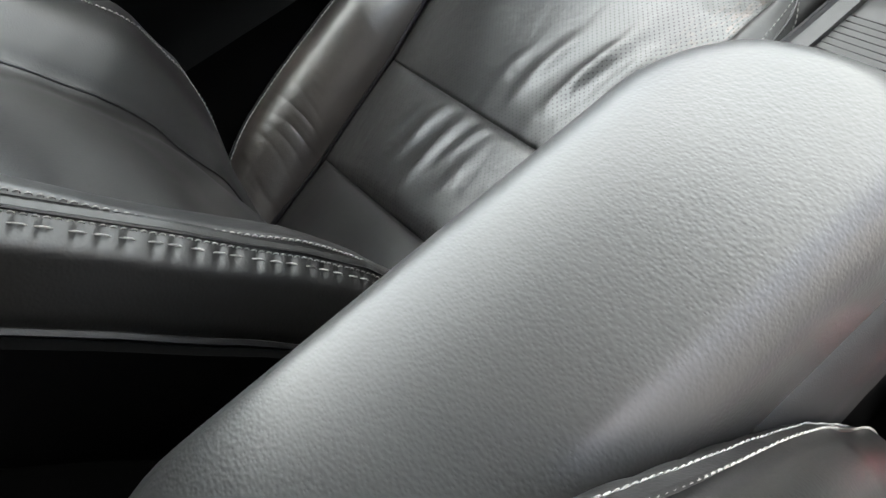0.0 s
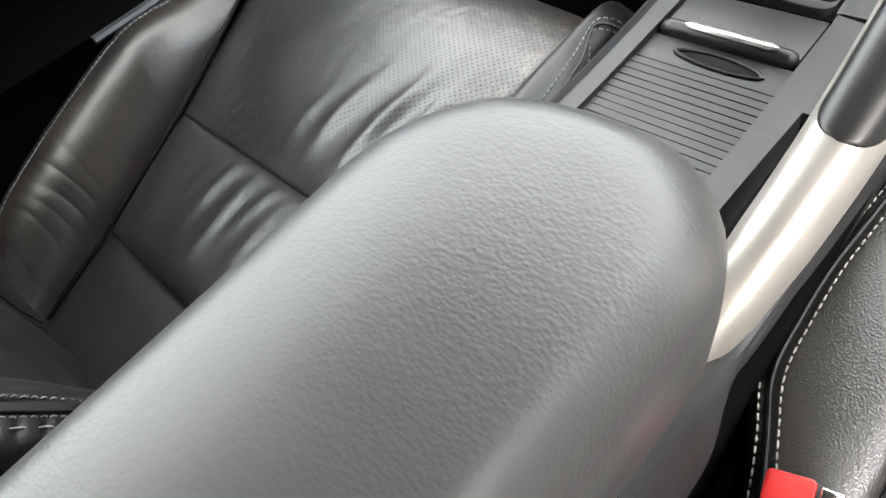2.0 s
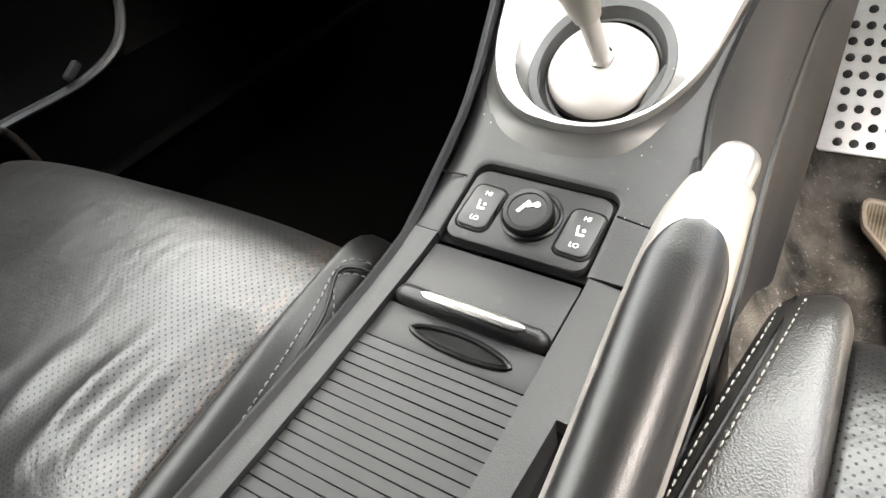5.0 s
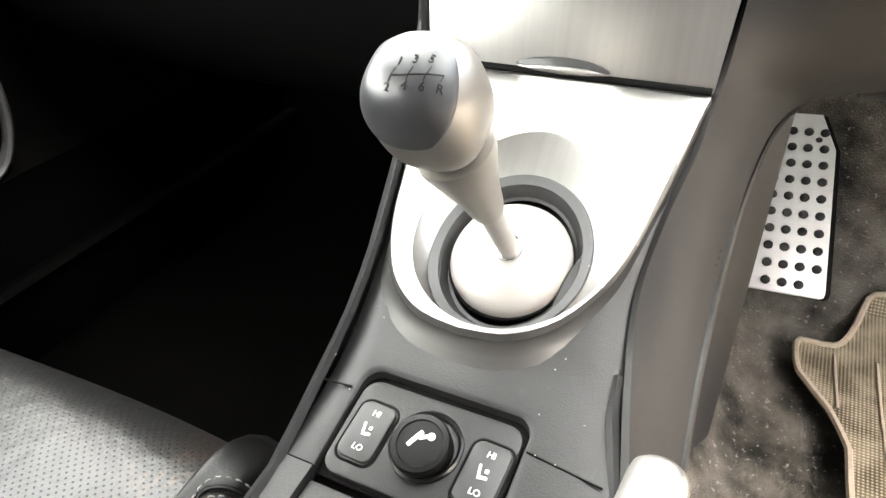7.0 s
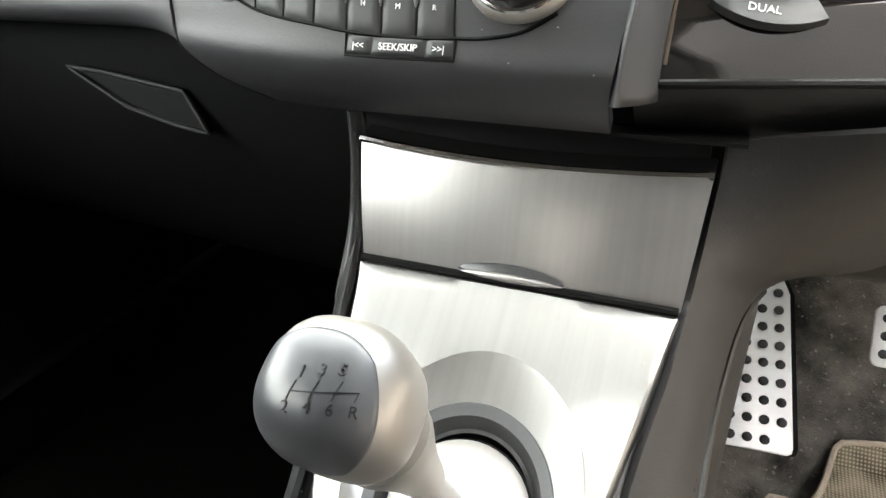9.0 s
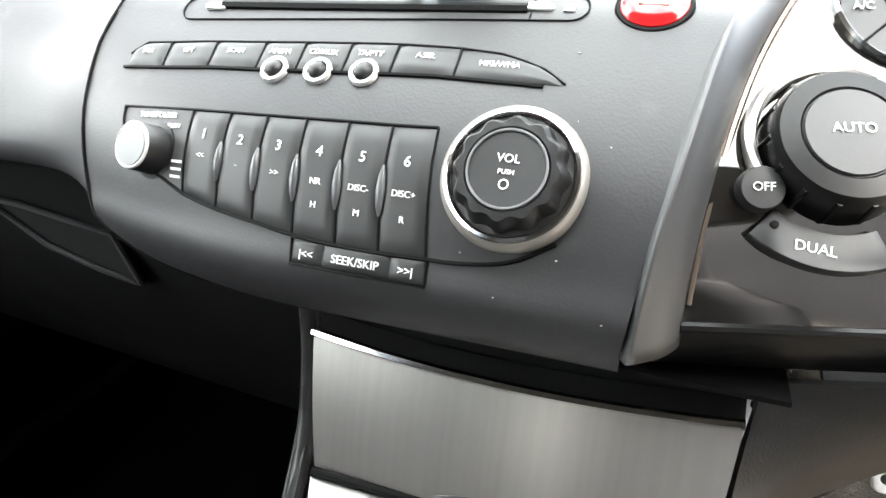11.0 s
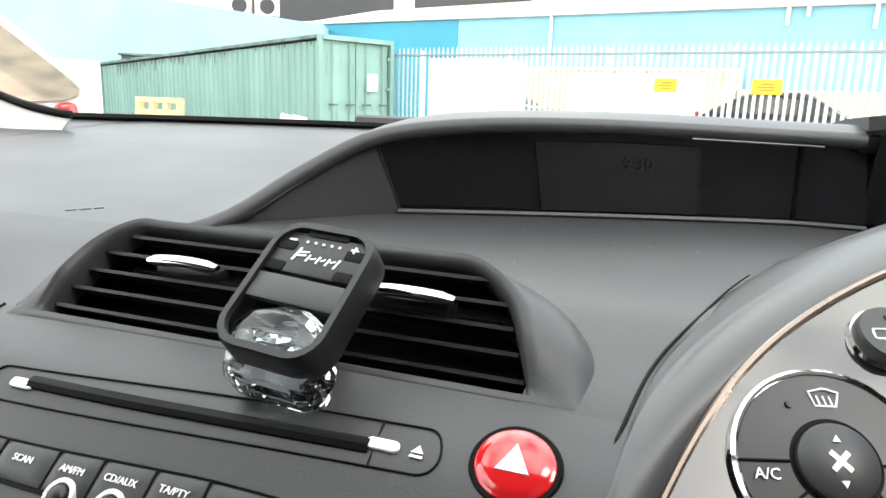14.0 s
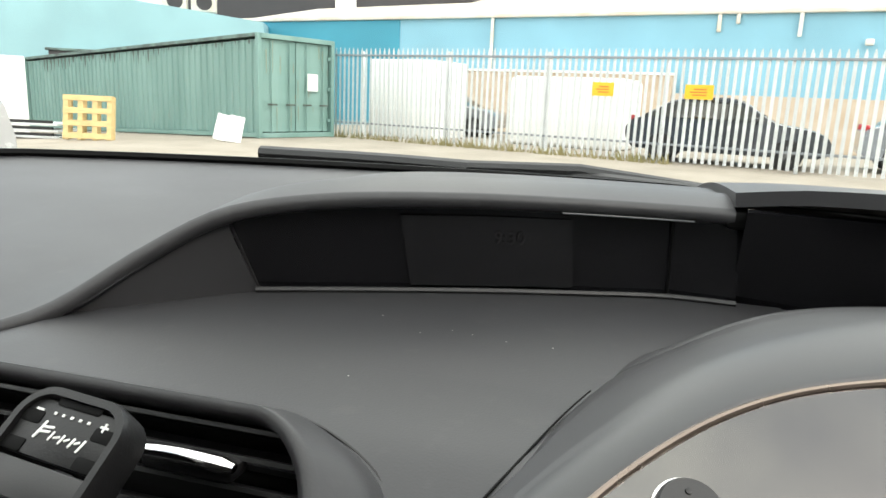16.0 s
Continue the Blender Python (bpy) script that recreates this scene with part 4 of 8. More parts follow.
def on_face(a, b, k=1.0405):
    return on_knob(km.to_3x3() @ Vector((a, b, math.sqrt(1 - a * a - b * b))), k)


g = bmesh.new()
GATE = [(-0.07, -0.01), (0.205, 0.033), (0.44, 0.085), (0.635, 0.135)]
for i, (a, b) in enumerate(GATE):
    up_ = (a + 0.035, b + 0.125) if i < 3 else (a, b)
    tube([on_face(*up_), on_face(a, b), on_face(a - 0.02, b - 0.10)], 0.00022, 5, into=g)
tube([on_face(*p) for p in spline(GATE, 9)], 0.00028, 5, into=g)
PRINT = material("worn_grey_print", (0.022, 0.022, 0.023), 0.5, vary=0.3, vary_scale=300)
part("shift_pattern", g, PRINT, kface)
for ch, a, b in (("1", -0.003, 0.219), ("3", 0.236, 0.283), ("5", 0.442, 0.327), ("2", -0.093, -0.19), ("4", 0.183, -0.136), ("6", 0.422, -0.104), ("R", 0.620, -0.07)):
    p = on_face(a, b)
    words(ch, 0.0050, basis(p, kx, (p - g1)), PRINT, kface, "shift_number")


# ---- front seats ----
def bell(x, y, cx, cy, turn, long, wide):
    c, s = math.cos(radians(turn)), math.sin(radians(turn))
    a, b = (x - cx) * c + (y - cy) * s, -(x - cx) * s + (y - cy) * c
    return math.exp(-(a / long) ** 2 - (b / wide) ** 2)


FOLDS = [(-0.440, 0.275, 68, 0.030, 0.012, 0.0024), (-0.396, 0.282, 76, 0.040, 0.010, 0.0058), (-0.352, 0.262, 84, 0.055, 0.011, 0.0056), (-0.318, 0.280, 70, 0.032, 0.007, 0.0030), (-0.290, 0.255, 82, 0.030, 0.009, 0.0028),
         (-0.300, 0.395, 72, 0.040, 0.010, 0.0050), (-0.245, 0.405, 74, 0.050, 0.010, 0.0062), (-0.205, 0.415, 78, 0.04, 0.009, 0.0035), (-0.345, 0.385, 70, 0.03, 0.010, 0.002)]


def cush_xl(y):
    return lerp([(0.02, -0.545), (0.10, -0.565), (0.20, -0.580), (0.35, -0.590), (0.50, -0.615), (0.60, -0.652), (0.70, -0.66)], y)


def cush_xr(y):
    return lerp([(0.02, -0.165), (0.35, -0.155), (0.56, -0.147), (0.70, -0.147)], y)


def cush_z(x, y):
    zl = lerp([(0.02, 0.42), (0.10, 0.437), (0.19, 0.462), (0.35, 0.528), (0.50, 0.584), (0.58, 0.610), (0.64, 0.614)], y)
    zr = lerp([(0.02, 0.55), (0.19, 0.578), (0.35, 0.615), (0.50, 0.644), (0.57, 0.651), (0.64, 0.65)], y)
    u = (x - cush_xl(y)) / (cush_xr(y) - cush_xl(y))
    z = zl + (zr - zl) * u
    return z + sum(h * bell(x, y, cx, cy, t, lo, w) for cx, cy, t, lo, w, h in FOLDS)


def seam_1(x):
    return 0.352 + (x + 0.59) * -0.10


def seam_2(x):
    return 0.199 + (x + 0.58) * -0.05


SWELL = spline([(0.0, 0.04), (0.05, 0.42), (0.12, 0.82), (0.22, 0.98), (0.40, 1.0), (0.54, 0.90), (0.68, 0.44), (0.82, 0.09), (1.0, 0.03)], 80)
SPREAD = spline([(0.0, 0.20), (0.04, 0.60), (0.10, 0.98), (0.22, 1.08), (0.45, 1.0), (0.65, 0.80), (0.82, 0.60), (1.0, 0.55)], 80)
CREASES = [(0.262, 0.30, 0.0060, 0.0020, 0.45), (0.240, 0.16, 0.0050, 0.0026, 0.40), (0.222, 0.02, 0.0055, 0.0030, 0.42), (0.205, -0.06, 0.0045, 0.0022, 0.35),
           (0.186, -0.10, 0.0050, 0.0018, 0.40), (0.150, -0.14, 0.0050, 0.0018, 0.38), (0.290, 0.10, 0.0060, 0.0014, 0.30), (0.120, -0.05, 0.0060, 0.0014, 0.5)]
NICKS = [(0.22, 0.36, 0.5, 0.007, 0.0020), (0.16, 0.34, -0.3, 0.006, 0.0018), (0.55, 0.46, 0.3, 0.008, 0.0014), (0.35, 0.52, 0.5, 0.008, 0.0016), (0.42, 0.30, 0.25, 0.007, 0.0014), (0.30, 0.58, 0.4, 0.009, 0.0016), (0.62, 0.36, 0.1, 0.006, 0.0012)]
WRAP = spline([(0.0, 0.0), (0.45, 0.0), (0.62, -0.002), (0.76, -0.010), (0.87, -0.028), (0.95, -0.070), (1.0, -0.16)], 60)


def seat(name, flip, label, wide, back_dy=0.0, back_dx=0.0, recline=0.0, skin=None, hook=False):
    """flip: maps a point of the passenger's seat to its place."""
    ob = thing(name, flip((-0.38, 0.25, 0.32)), label, "car seat", "front seats")

    def panel(pname, y0, y1, mat, n, wrap=False, plabel=""):
        def f(u, v):
            xm = -0.60 + 0.45 * u
            a, b = y0(xm), y1(xm)
            y = a + (b - a) * v
            x = cush_xl(y) + (cush_xr(y) - cush_xl(y)) * u
            side_ = 1 - abs(2 * u - 1) ** 3.2
            puff = 0.017 * side_ * (1 - abs(2 * v - 1) ** 6) if not wrap else 0.020 * side_ * (1 - (1 - min(1, 1.7 * v)) ** 4)
            dz = lerp(WRAP, v) if wrap else 0
            return flip((x, y - (0.03 * max(0, v - 0.94) / 0.06 if wrap else 0), cush_z(x, y) + puff - 0.010 + dz))
        part(pname, grid(f, n, n, 0.012), mat, ob, plabel, split=0)

    panel("rear_panel", lambda x: 0.02, seam_2, LEATHER, 30)
    panel("middle_panel", seam_2, seam_1, PERFORATED, 60, plabel="creased perforated leather panel")
    panel("front_panel", seam_1, lambda x: 0.645, PERFORATED, 70, True, "creased perforated leather panel")

    bsec = spline([(0.0, -0.010), (-0.007, 0.018), (-0.026, 0.048), (-0.054, 0.067), (-0.084, 0.064), (-0.107, 0.040), (-0.120, 0.0), (-0.124, -0.06), (-0.122, -0.14)], 33)

    def bolster(u, v):
        y = 0.035 + 0.61 * v
        k, kx = lerp(SWELL, v), lerp(SPREAD, v)
        dx, dz = bsec[round(u * 32)]
        end = max(0, v - 0.93) / 0.07
        rip = 0.0012 * math.sin(v * 23 + 5 * u) * (1 - u)
        for v0, lean_, w, deep, reach in CREASES:
            rip -= 0.55 * deep * math.exp(-((v - v0 - lean_ * u - 0.03 * math.sin(9 * u + 30 * v0)) / w) ** 2) * math.exp(-(u / reach) ** 2)
        for u0, v0, lean_, w, deep in NICKS:
            rip -= 0.55 * deep * math.exp(-((v - v0 - lean_ * (u - u0)) / w) ** 2 - ((u - u0) / 0.09) ** 2)
        return flip((cush_xl(y) + dx * kx, y - 0.02 * end, cush_z(cush_xl(y), y) + dz * k + rip * min(1, 12 * u) - 0.07 * end ** 2))
    part("side_bolster", grid(bolster, 32, 300, 0.008), LEATHER_WORN, ob, "creased leather outer bolster", split=0)
    out_ = Vector(flip((-1, 0, 0.5))) - Vector(flip((0, 0, 0)))
    row = [Vector(bolster(11 / 32, k / 60)) + Vector((0, 0, 0.0088)) + out_ * 0.002 for k in range(3, 58)]
    part("bolster_stitching", stitches(row, 0.0055, 0.0022, 0.0009, lift=0.0006), THREAD, ob, "pale grey stitching")
    part("bolster_piping", tube([p + out_ * 0.004 - Vector((0, 0, 0.0015)) for p in row], 0.0016, 6), CAP_BLACK, ob, "black piping")
    part("bolster_seam", tube([Vector(bolster(0.0, k / 60)) + Vector((0, 0, 0.012)) - out_ * 0.0075 for k in range(1, 58)], 0.0022, 6), CAP_BLACK, ob, "black seam")

    sections = {}

    def flank(u, v):
        y = 0.03 + 0.585 * v
        w = lerp(wide, y)
        if w not in sections:
            sections[w] = spline([(0.0, -0.012), (0.006, 0.0), (0.5 * w, 0.004), (w - 0.002, 0.0), (w + 0.005, -0.004), (w + 0.010, -0.008), (w + 0.015, -0.016), (w + 0.017, -0.034), (w + 0.017, -0.065)], 61)
        dx, dz = sections[w][round(u * 60)]
        end = max(0, v - 0.90) / 0.10
        return flip((cush_xr(y) + dx - 0.012 * end ** 2 * u, y + 0.012 * math.sin(u * 1.5) * end, cush_z(cush_xr(y), y) + dz - 0.03 * end ** 3))
    part("inner_flank", grid(flank, 60, 50, 0.008), skin or LEATHER, ob, "smooth leather inner flank", split=0)
    toward_x = Vector(flip((1, 0, 0))) - Vector(flip((0, 0, 0)))

    def flank_row(extra, lift):
        """A line along the flank, a set way past the seam."""
        out = []
        for k in range(6, 51):
            w = lerp(wide, 0.03 + 0.585 * k / 50) + extra
            rowp = [Vector(flank(i / 60, k / 50)) for i in range(61)]
            best = min(range(46), key=lambda i: abs((rowp[i] - rowp[0]).dot(toward_x) - w))
            out.append(rowp[best] + (toward_x * 0.4 + Vector((0, 0, 1))) * lift)
        if hook:
            out = [p for p in out if p.y < 0.548][::3]
            side = extra + 0.001
            out += [Vector((x + 0.25 * side, y - 0.9 * side, z - 0.3 * side)) for x, y, z in ((-0.1285, 0.558, 0.6535), (-0.121, 0.5675, 0.6515), (-0.111, 0.5715, 0.6455), (-0.101, 0.572, 0.6355))]
            return spline(out, 90)
        return spline(out[::3], 60)
    for extra in (-0.001, 0.0105):
        part("flank_stitching", stitches(flank_row(extra, 0.0011), 0.0040, 0.0020, 0.0006), THREAD, ob, "pale grey stitching")
    part("flank_piping", tube(flank_row(0.0050, 0.0003), 0.0015, 8), CAP_BLACK, ob, "black piping")

    # backrest
    def crest(z):
        return back_dy - recline * (z - 0.80) + lerp([(0.40, 0.165), (0.55, 0.150), (0.65, 0.125), (0.721, 0.096), (0.765, 0.068), (0.794, 0.046), (0.834, 0.018), (0.893, -0.027), (1.00, -0.10), (1.10, -0.16)], z)
    plan = spline([(-0.722, -0.030), (-0.708, -0.008), (-0.688, 0.003), (-0.665, 0.005), (-0.625, -0.002), (-0.585, -0.022), (-0.555, -0.055), (-0.538, -0.080), (-0.52, -0.086), (-0.47, -0.078), (-0.38, -0.072), (-0.27, -0.078), (-0.232, -0.088), (-0.216, -0.078), (-0.185, -0.033), (-0.145, -0.003), (-0.122, 0.0)], 81)

    def front(u, v):
        z = 0.42 + 0.62 * v
        x, dy = plan[round(u * 80)]
        if x < -0.52:
            dy = -0.082 + (dy + 0.082) * lerp([(0.44, 0.08), (0.54, 0.40), (0.64, 0.82), (0.74, 1.0)], z)
        x += back_dx
        return flip((x, crest(z) + dy + 0.002 * math.sin(v * 30 + x * 20), z))
    part("backrest_pad", grid(front, 80, 50, 0.012), LEATHER, ob, "black leather backrest", split=0)
    side = spline([(-0.122, 0.0), (-0.113, -0.006), (-0.103, -0.020), (-0.098, -0.045), (-0.100, -0.056)], 29)

    def cheek(u, v):
        z = 0.42 + 0.62 * v
        x, dy = side[round(u * 28)]
        x += back_dx
        if not hook:
            return flip((x, crest(z) + dy + 0.0012 * math.sin(v * 160) * math.exp(-((u - 0.35) / 0.2) ** 2), z - 0.35 * dy * -1))
        # pleats drawn up at each stitch, uneven in depth, that die out down the side
        at = v / 0.0155
        k = int(at)
        near = at - k - 0.5 - 0.10 * math.sin(k * 2.3)
        pit = math.exp(-(near / 0.17) ** 2) * math.exp(-((u - 0.22) / 0.045) ** 2)
        pinch = 0.42 * math.exp(-(near / 0.24) ** 2)
        fade = 0.8 * math.exp(-(max(0.0, u - 0.22) / (0.09 + 0.09 * abs(math.sin(k * 1.7)))) ** 2) * min(1.0, max(0.0, u - 0.06) / 0.12)
        bulge = 0.0022 * math.exp(-((u - 0.34) / 0.13) ** 2)
        sink = 0.5 * pinch * fade + 0.32 * pit
        return flip((x + 0.8 * bulge - 0.0018 * sink, crest(z) + dy + 0.5 * bulge - 0.0019 * sink, z + 0.35 * dy))
    part("backrest_side", grid(cheek, 28, 480, 0.006), LEATHER, ob, "gathered leather backrest edge", split=0)
    if hook:
        g_ = bmesh.new()
        for k in range(4, 60):
            c_ = (k + 0.5 + 0.10 * math.sin(k * 2.3)) * 0.0155
            a_, b_ = Vector(cheek(0.20, c_ - 0.0050)), Vector(cheek(0.20, c_ + 0.0050))
            lift_ = Vector((0.0007, 0.0007, 0.0003))
            tube([a_, a_.lerp(b_, 0.25) + lift_, a_.lerp(b_, 0.75) + lift_, b_], [0.0003, 0.0005, 0.0005, 0.0003], 6, into=g_)
        part("gather_stitching", g_, THREAD, ob, "pale grey stitching")
        part("gather_piping", tube([Vector(cheek(0.10, k / 160)) + Vector((0.0006, 0.0008, 0)) for k in range(6, 158)], 0.0011, 6), CAP_BLACK, ob, "black piping")
    back = spline([(-0.100, -0.058), (-0.104, -0.10), (-0.118, -0.165), (-0.18, -0.185)], 10)
    part("backrest_shell", grid(lambda u, v: flip((back[round(u * 9)][0] + back_dx, crest(0.42 + 0.62 * v) + back[round(u * 9)][1], 0.42 + 0.62 * v - 0.02)), 9, 40, 0.010), SHADE_BLACK_SKIN, ob, "black backrest shell")
    for du, off in ((0, 0.0), (2, 0.0)):
        row = [Vector(front(1.0, k / 50)) if du == 0 else Vector(cheek(du / 14, k / 50)) for k in range(2, 50)]
        part("backrest_stitching", stitches(row, 0.0034, 0.0014, 0.0005, normal=(0, 1, 0.3), lift=0.0006), THREAD, ob, "pale grey stitching")
    row = [cheek(1.0, k / 50) for k in range(2, 50)]
    part("backrest_piping", tube(row, 0.003, 6), DARK_PLASTIC, ob)
    row = [front(12 / 80, k / 50) for k in range(5, 50)]
    part("outer_stitching", stitches(row, 0.0046, 0.0022, 0.0008, normal=(0, 1, 0.3), lift=0.001), THREAD, ob)
    part("pad_seam", tube([Vector(front(27 / 80, k / 50)) + Vector((0, 0.0006, 0)) for k in range(2, 50)], 0.0014, 6), CAP_BLACK, ob, "black seam")
    part("base", rbox((0.44, 0.48, 0.12), Matrix.Translation(flip((-0.38, 0.32, 0.345))), 0.03, 3), DARK_PLASTIC, ob, "black seat base")
    return ob


seat("passenger_seat", lambda p: (p[0], p[1], p[2]), "black perforated leather passenger seat with creased cushion", [(0.0, 0.040), (0.40, 0.038), (0.46, 0.034), (0.50, 0.030), (0.54, 0.022), (0.62, 0.020)], hook=True)
seat("driver_seat", lambda p: (0.036 - p[0], p[1] + 0.045, p[2] + 0.022), "black leather driver seat with pale stitching",
     [(0.25, 0.038), (0.282, 0.0528), (0.302, 0.0622), (0.333, 0.0665), (0.386, 0.0640), (0.44, 0.0570), (0.505, 0.044), (0.565, 0.031), (0.60, 0.027), (0.62, 0.026)], 0.024, 0.020, 0.22, PEBBLED)

# seat belt buckle beside the driver's seat
buckle = thing("seat_belt_buckle", (0.155, 0.26, 0.62), "black seat belt buckle with a red release button", "belt buckle")
bm_ = basis((0.163, 0.276, 0.662), (0.92, 0.25, 0.0), (-0.25, -0.30, 0.90)) @ Matrix.Diagonal((0.88, 0.88, 1, 1))
part("housing", slab(rrect(0.036, 0.040, 0.006), bm_ @ Matrix.Translation((0.004, -0.004, -0.045)), 0.046, 0.003), DARK_PLASTIC, buckle)
part("release_button", slab(rrect(0.024, 0.036, 0.003), bm_ @ Matrix.Translation((-0.002, -0.001, -0.006)), 0.010, 0.0015), RED, buckle, "red release button")
part("tongue", rbox((0.010, 0.020, 0.004), bm_ @ pose(0.017, 0.004, 0.002, 0, 20, 0), 0.001), CHROME, buckle)

# ---- dashboard ----
FACE = [(0.812, 0.912), (0.798, 0.924), (0.790, 0.936), (0.788, 0.946), (0.792, 0.957), (0.797, 0.972), (0.804, 0.986), (0.815, 1.000), (0.831, 1.016), (0.848, 1.030), (0.862, 1.040), (0.880, 1.046), (0.896, 1.050)]
FACE_S = spline(FACE, 61)


def face_y(z):
    return lerp([(b, a) for a, b in FACE_S], z)


def setback(x, z):
    d = max(0.0, -0.09 - x) / 0.11
    return 0.013 * d * d * lerp([(0.93, 1.4), (1.0, 1.0), (1.04, 0.3), (1.05, 0.2)], z)


def fascia(x, z, lift=0.0):
    """A place on the radio fascia, lifted off it."""
    y = face_y(z) + setback(x, z)
    if lift:
        n = fascia_normal(x, z)
        return Vector((x, y, z)) + n * lift
    return Vector((x, y, z))


def fascia_normal(x, z):
    e = 0.004
    t = fascia(x, z + e) - fascia(x, z - e)
    s = fascia(x + e, z) - fascia(x - e, z)
    return s.cross(t).normalized()


def fascia_frame(x, z, lift=0.0):
    return basis(fascia(x, z, lift), (1, 0, 0), fascia_normal(x, z))


dash = thing("dashboard", (0.0, 1.1, 0.9), "charcoal soft plastic car dashboard with two-tier display hood", "dashboard")


def fascia_left(z):
    return lerp([(0.91, -0.150), (0.925, -0.185), (0.94, -0.209), (0.96, -0.216), (0.98, -0.220), (1.0, -0.226), (1.02, -0.226), (1.04, -0.222), (1.05, -0.220)], z)


def fascia_right(z):
    return lerp([(0.91, 0.042), (0.93, 0.0435), (0.955, 0.0465), (0.9756, 0.0493), (1.003, 0.0546), (1.018, 0.0568), (1.032, 0.0602), (1.05, 0.0675)], z)


def fsk(u, v):
    y, z = FACE_S[round(v * 60)]
    x = fascia_left(z) + (fascia_right(z) - fascia_left(z)) * u
    return (x, y + setback(x, z), z)


part("centre_fascia", grid(fsk, 60, 60, 0.008), DASH_SKIN, dash)
part("fascia_joint", tube([(fascia_left(z) - 0.001, face_y(z) + setback(fascia_left(z), z) - 0.0005, z) for _, z in FACE_S[::3]], 0.0007, 6), BLACK, dash)

# passenger side
PASS = [(1.00, 1.069), (0.965, 1.062), (0.935, 1.050), (0.905, 1.030), (0.880, 1.005), (0.862, 0.978), (0.852, 0.955), (0.856, 0.944), (0.868, 0.940)]
PASS_S = spline(PASS, 31)


def passenger(u, v):
    y, z = PASS_S[round(v * 30)]
    x0 = fascia_left(min(z, 1.05)) - 0.002
    x = x0 + (-0.90 - x0) * u
    k = min(1.0, (x0 - x) / 0.10)
    yj = face_y(min(z, 1.049)) + setback(x0, min(z, 1.049))
    near = (1 - k) ** 2
    join = lerp([(0.93, 1.0), (1.03, 1.0), (1.05, 0.55), (1.06, 0.0)], z)
    return (x, y + (yj - y) * near * join + 0.06 * max(0, -0.45 - x) ** 1.5, z)


part("passenger_front", grid(passenger, 50, 30, 0.006), DASH_SKIN, dash)
GLOVE = spline([(0.872, 0.940), (0.872, 0.925), (0.876, 0.895), (0.882, 0.862), (0.900, 0.81), (0.94, 0.74), (1.02, 0.68), (1.25, 0.66), (1.55, 0.60)], 40)
# lid coloured near-black for the footwell shade under the dash
part("glovebox_front", grid(lambda u, v: (-0.125 - 0.675 * u, GLOVE[round(v * 39)][0] + 0.05 * max(0, 0.12 - 0.675 * u) * 0 + 0.05 * u, GLOVE[round(v * 39)][1]), 20, 39, 0.006), BLACK, dash, "glovebox lid coloured near-black for shade")
gh = basis((-0.325, 0.8815, 0.885), (1, 0, 0), (0, -1, 0.12))
hl = [(-0.073, 0.019), (-0.040, 0.0175), (0.042, 0.008), (0.062, -0.022), (0.030, -0.018), (-0.016, -0.008), (-0.050, 0.008)]
hp = [q for a, b in zip(hl, hl[1:] + hl[:1]) for q in ((a[0] + (b[0] - a[0]) * k / 5, a[1] + (b[1] - a[1]) * k / 5) for k in range(5))]
part("glovebox_handle", ring_of([gh @ Vector((x, y, 0.004)) for x, y in hp], 0.0020, 6, normal=gh.to_3x3() @ Vector((0, 0, 1))), DARK_PLASTIC, dash, "black recessed handle")
part("handle_recess", slab(hp, gh @ Matrix.Translation((0, 0, -0.002)), 0.004, 0.001), BLACK, dash)

# top: hood lip from the passenger side round to the driver
LIP = spline([(-0.90, 1.04, 1.062), (-0.80, 1.02, 1.066), (-0.55, 1.005, 1.069), (-0.40, 1.0, 1.069), (-0.28, 1.0, 1.067), (-0.235, 1.012, 1.066), (-0.207, 1.043, 1.074), (-0.172, 1.086, 1.104), (-0.136, 1.118, 1.127),
              (-0.080, 1.150, 1.137), (0.0, 1.183, 1.140), (0.070, 1.210, 1.139), (0.143, 1.233, 1.137), (0.190, 1.240, 1.136)], 90)


def top(u, v):
    x, y, z = LIP[round(u * 89)]
    yw = 1.62 - 0.20 * (x / 0.8) ** 2
    xx = x + (0.02 * v if x < -0.7 else 0)
    w = lerp([(-0.8, 0.0), (-0.26, 0.0), (-0.14, 1.0), (0.3, 1.0)], x)
    zz = z + (1.104 - z) * (v ** 1.0) + 0.010 * math.sin(math.pi * v) * w + 0.006 * (1 - v) * math.sin(math.pi * min(1, v * 4)) * w
    return (xx, y + (yw - y) * v, zz)


part("upper_pad", grid(top, 89, 40, 0.010), DASH_SKIN, dash, split=60)
part("hood_edge", tube([(x, y + 0.002, z - 0.0056) for x, y, z in LIP[36:]], 0.0060, 14), DASH_SKIN, dash)


def shelf(u, v):
    x = -0.27 + 0.50 * u
    y = 0.970 + 0.280 * v
    return (x, y, 1.0665 - 0.25 * max(0, -0.205 - x))


part("display_shelf", grid(shelf, 30, 20, 0.006), DASH_SKIN, dash)
DISP = spline([(-0.124, 1.140), (-0.06, 1.168), (0.02, 1.200), (0.09, 1.224), (0.152, 1.242), (0.199, 1.242)], 30)


def disp_top(x):
    return lerp([(p[0], p[2]) for p in LIP], x), lerp([(p[0], p[1]) for p in LIP], x)


def screen(u, v):
    x, y = DISP[round(u * 29)]
    xt = x - 0.012 * (1 - u)
    zt, yt = disp_top(xt)
    return (x + (xt - x) * v, y + 0.004 + (yt + 0.004 - y) * v, 1.0675 + (zt - 0.008 - 1.0675) * v)


part("display_glass", grid(screen, 29, 8, 0.003), DISPLAY, dash, "smoked dark display window")


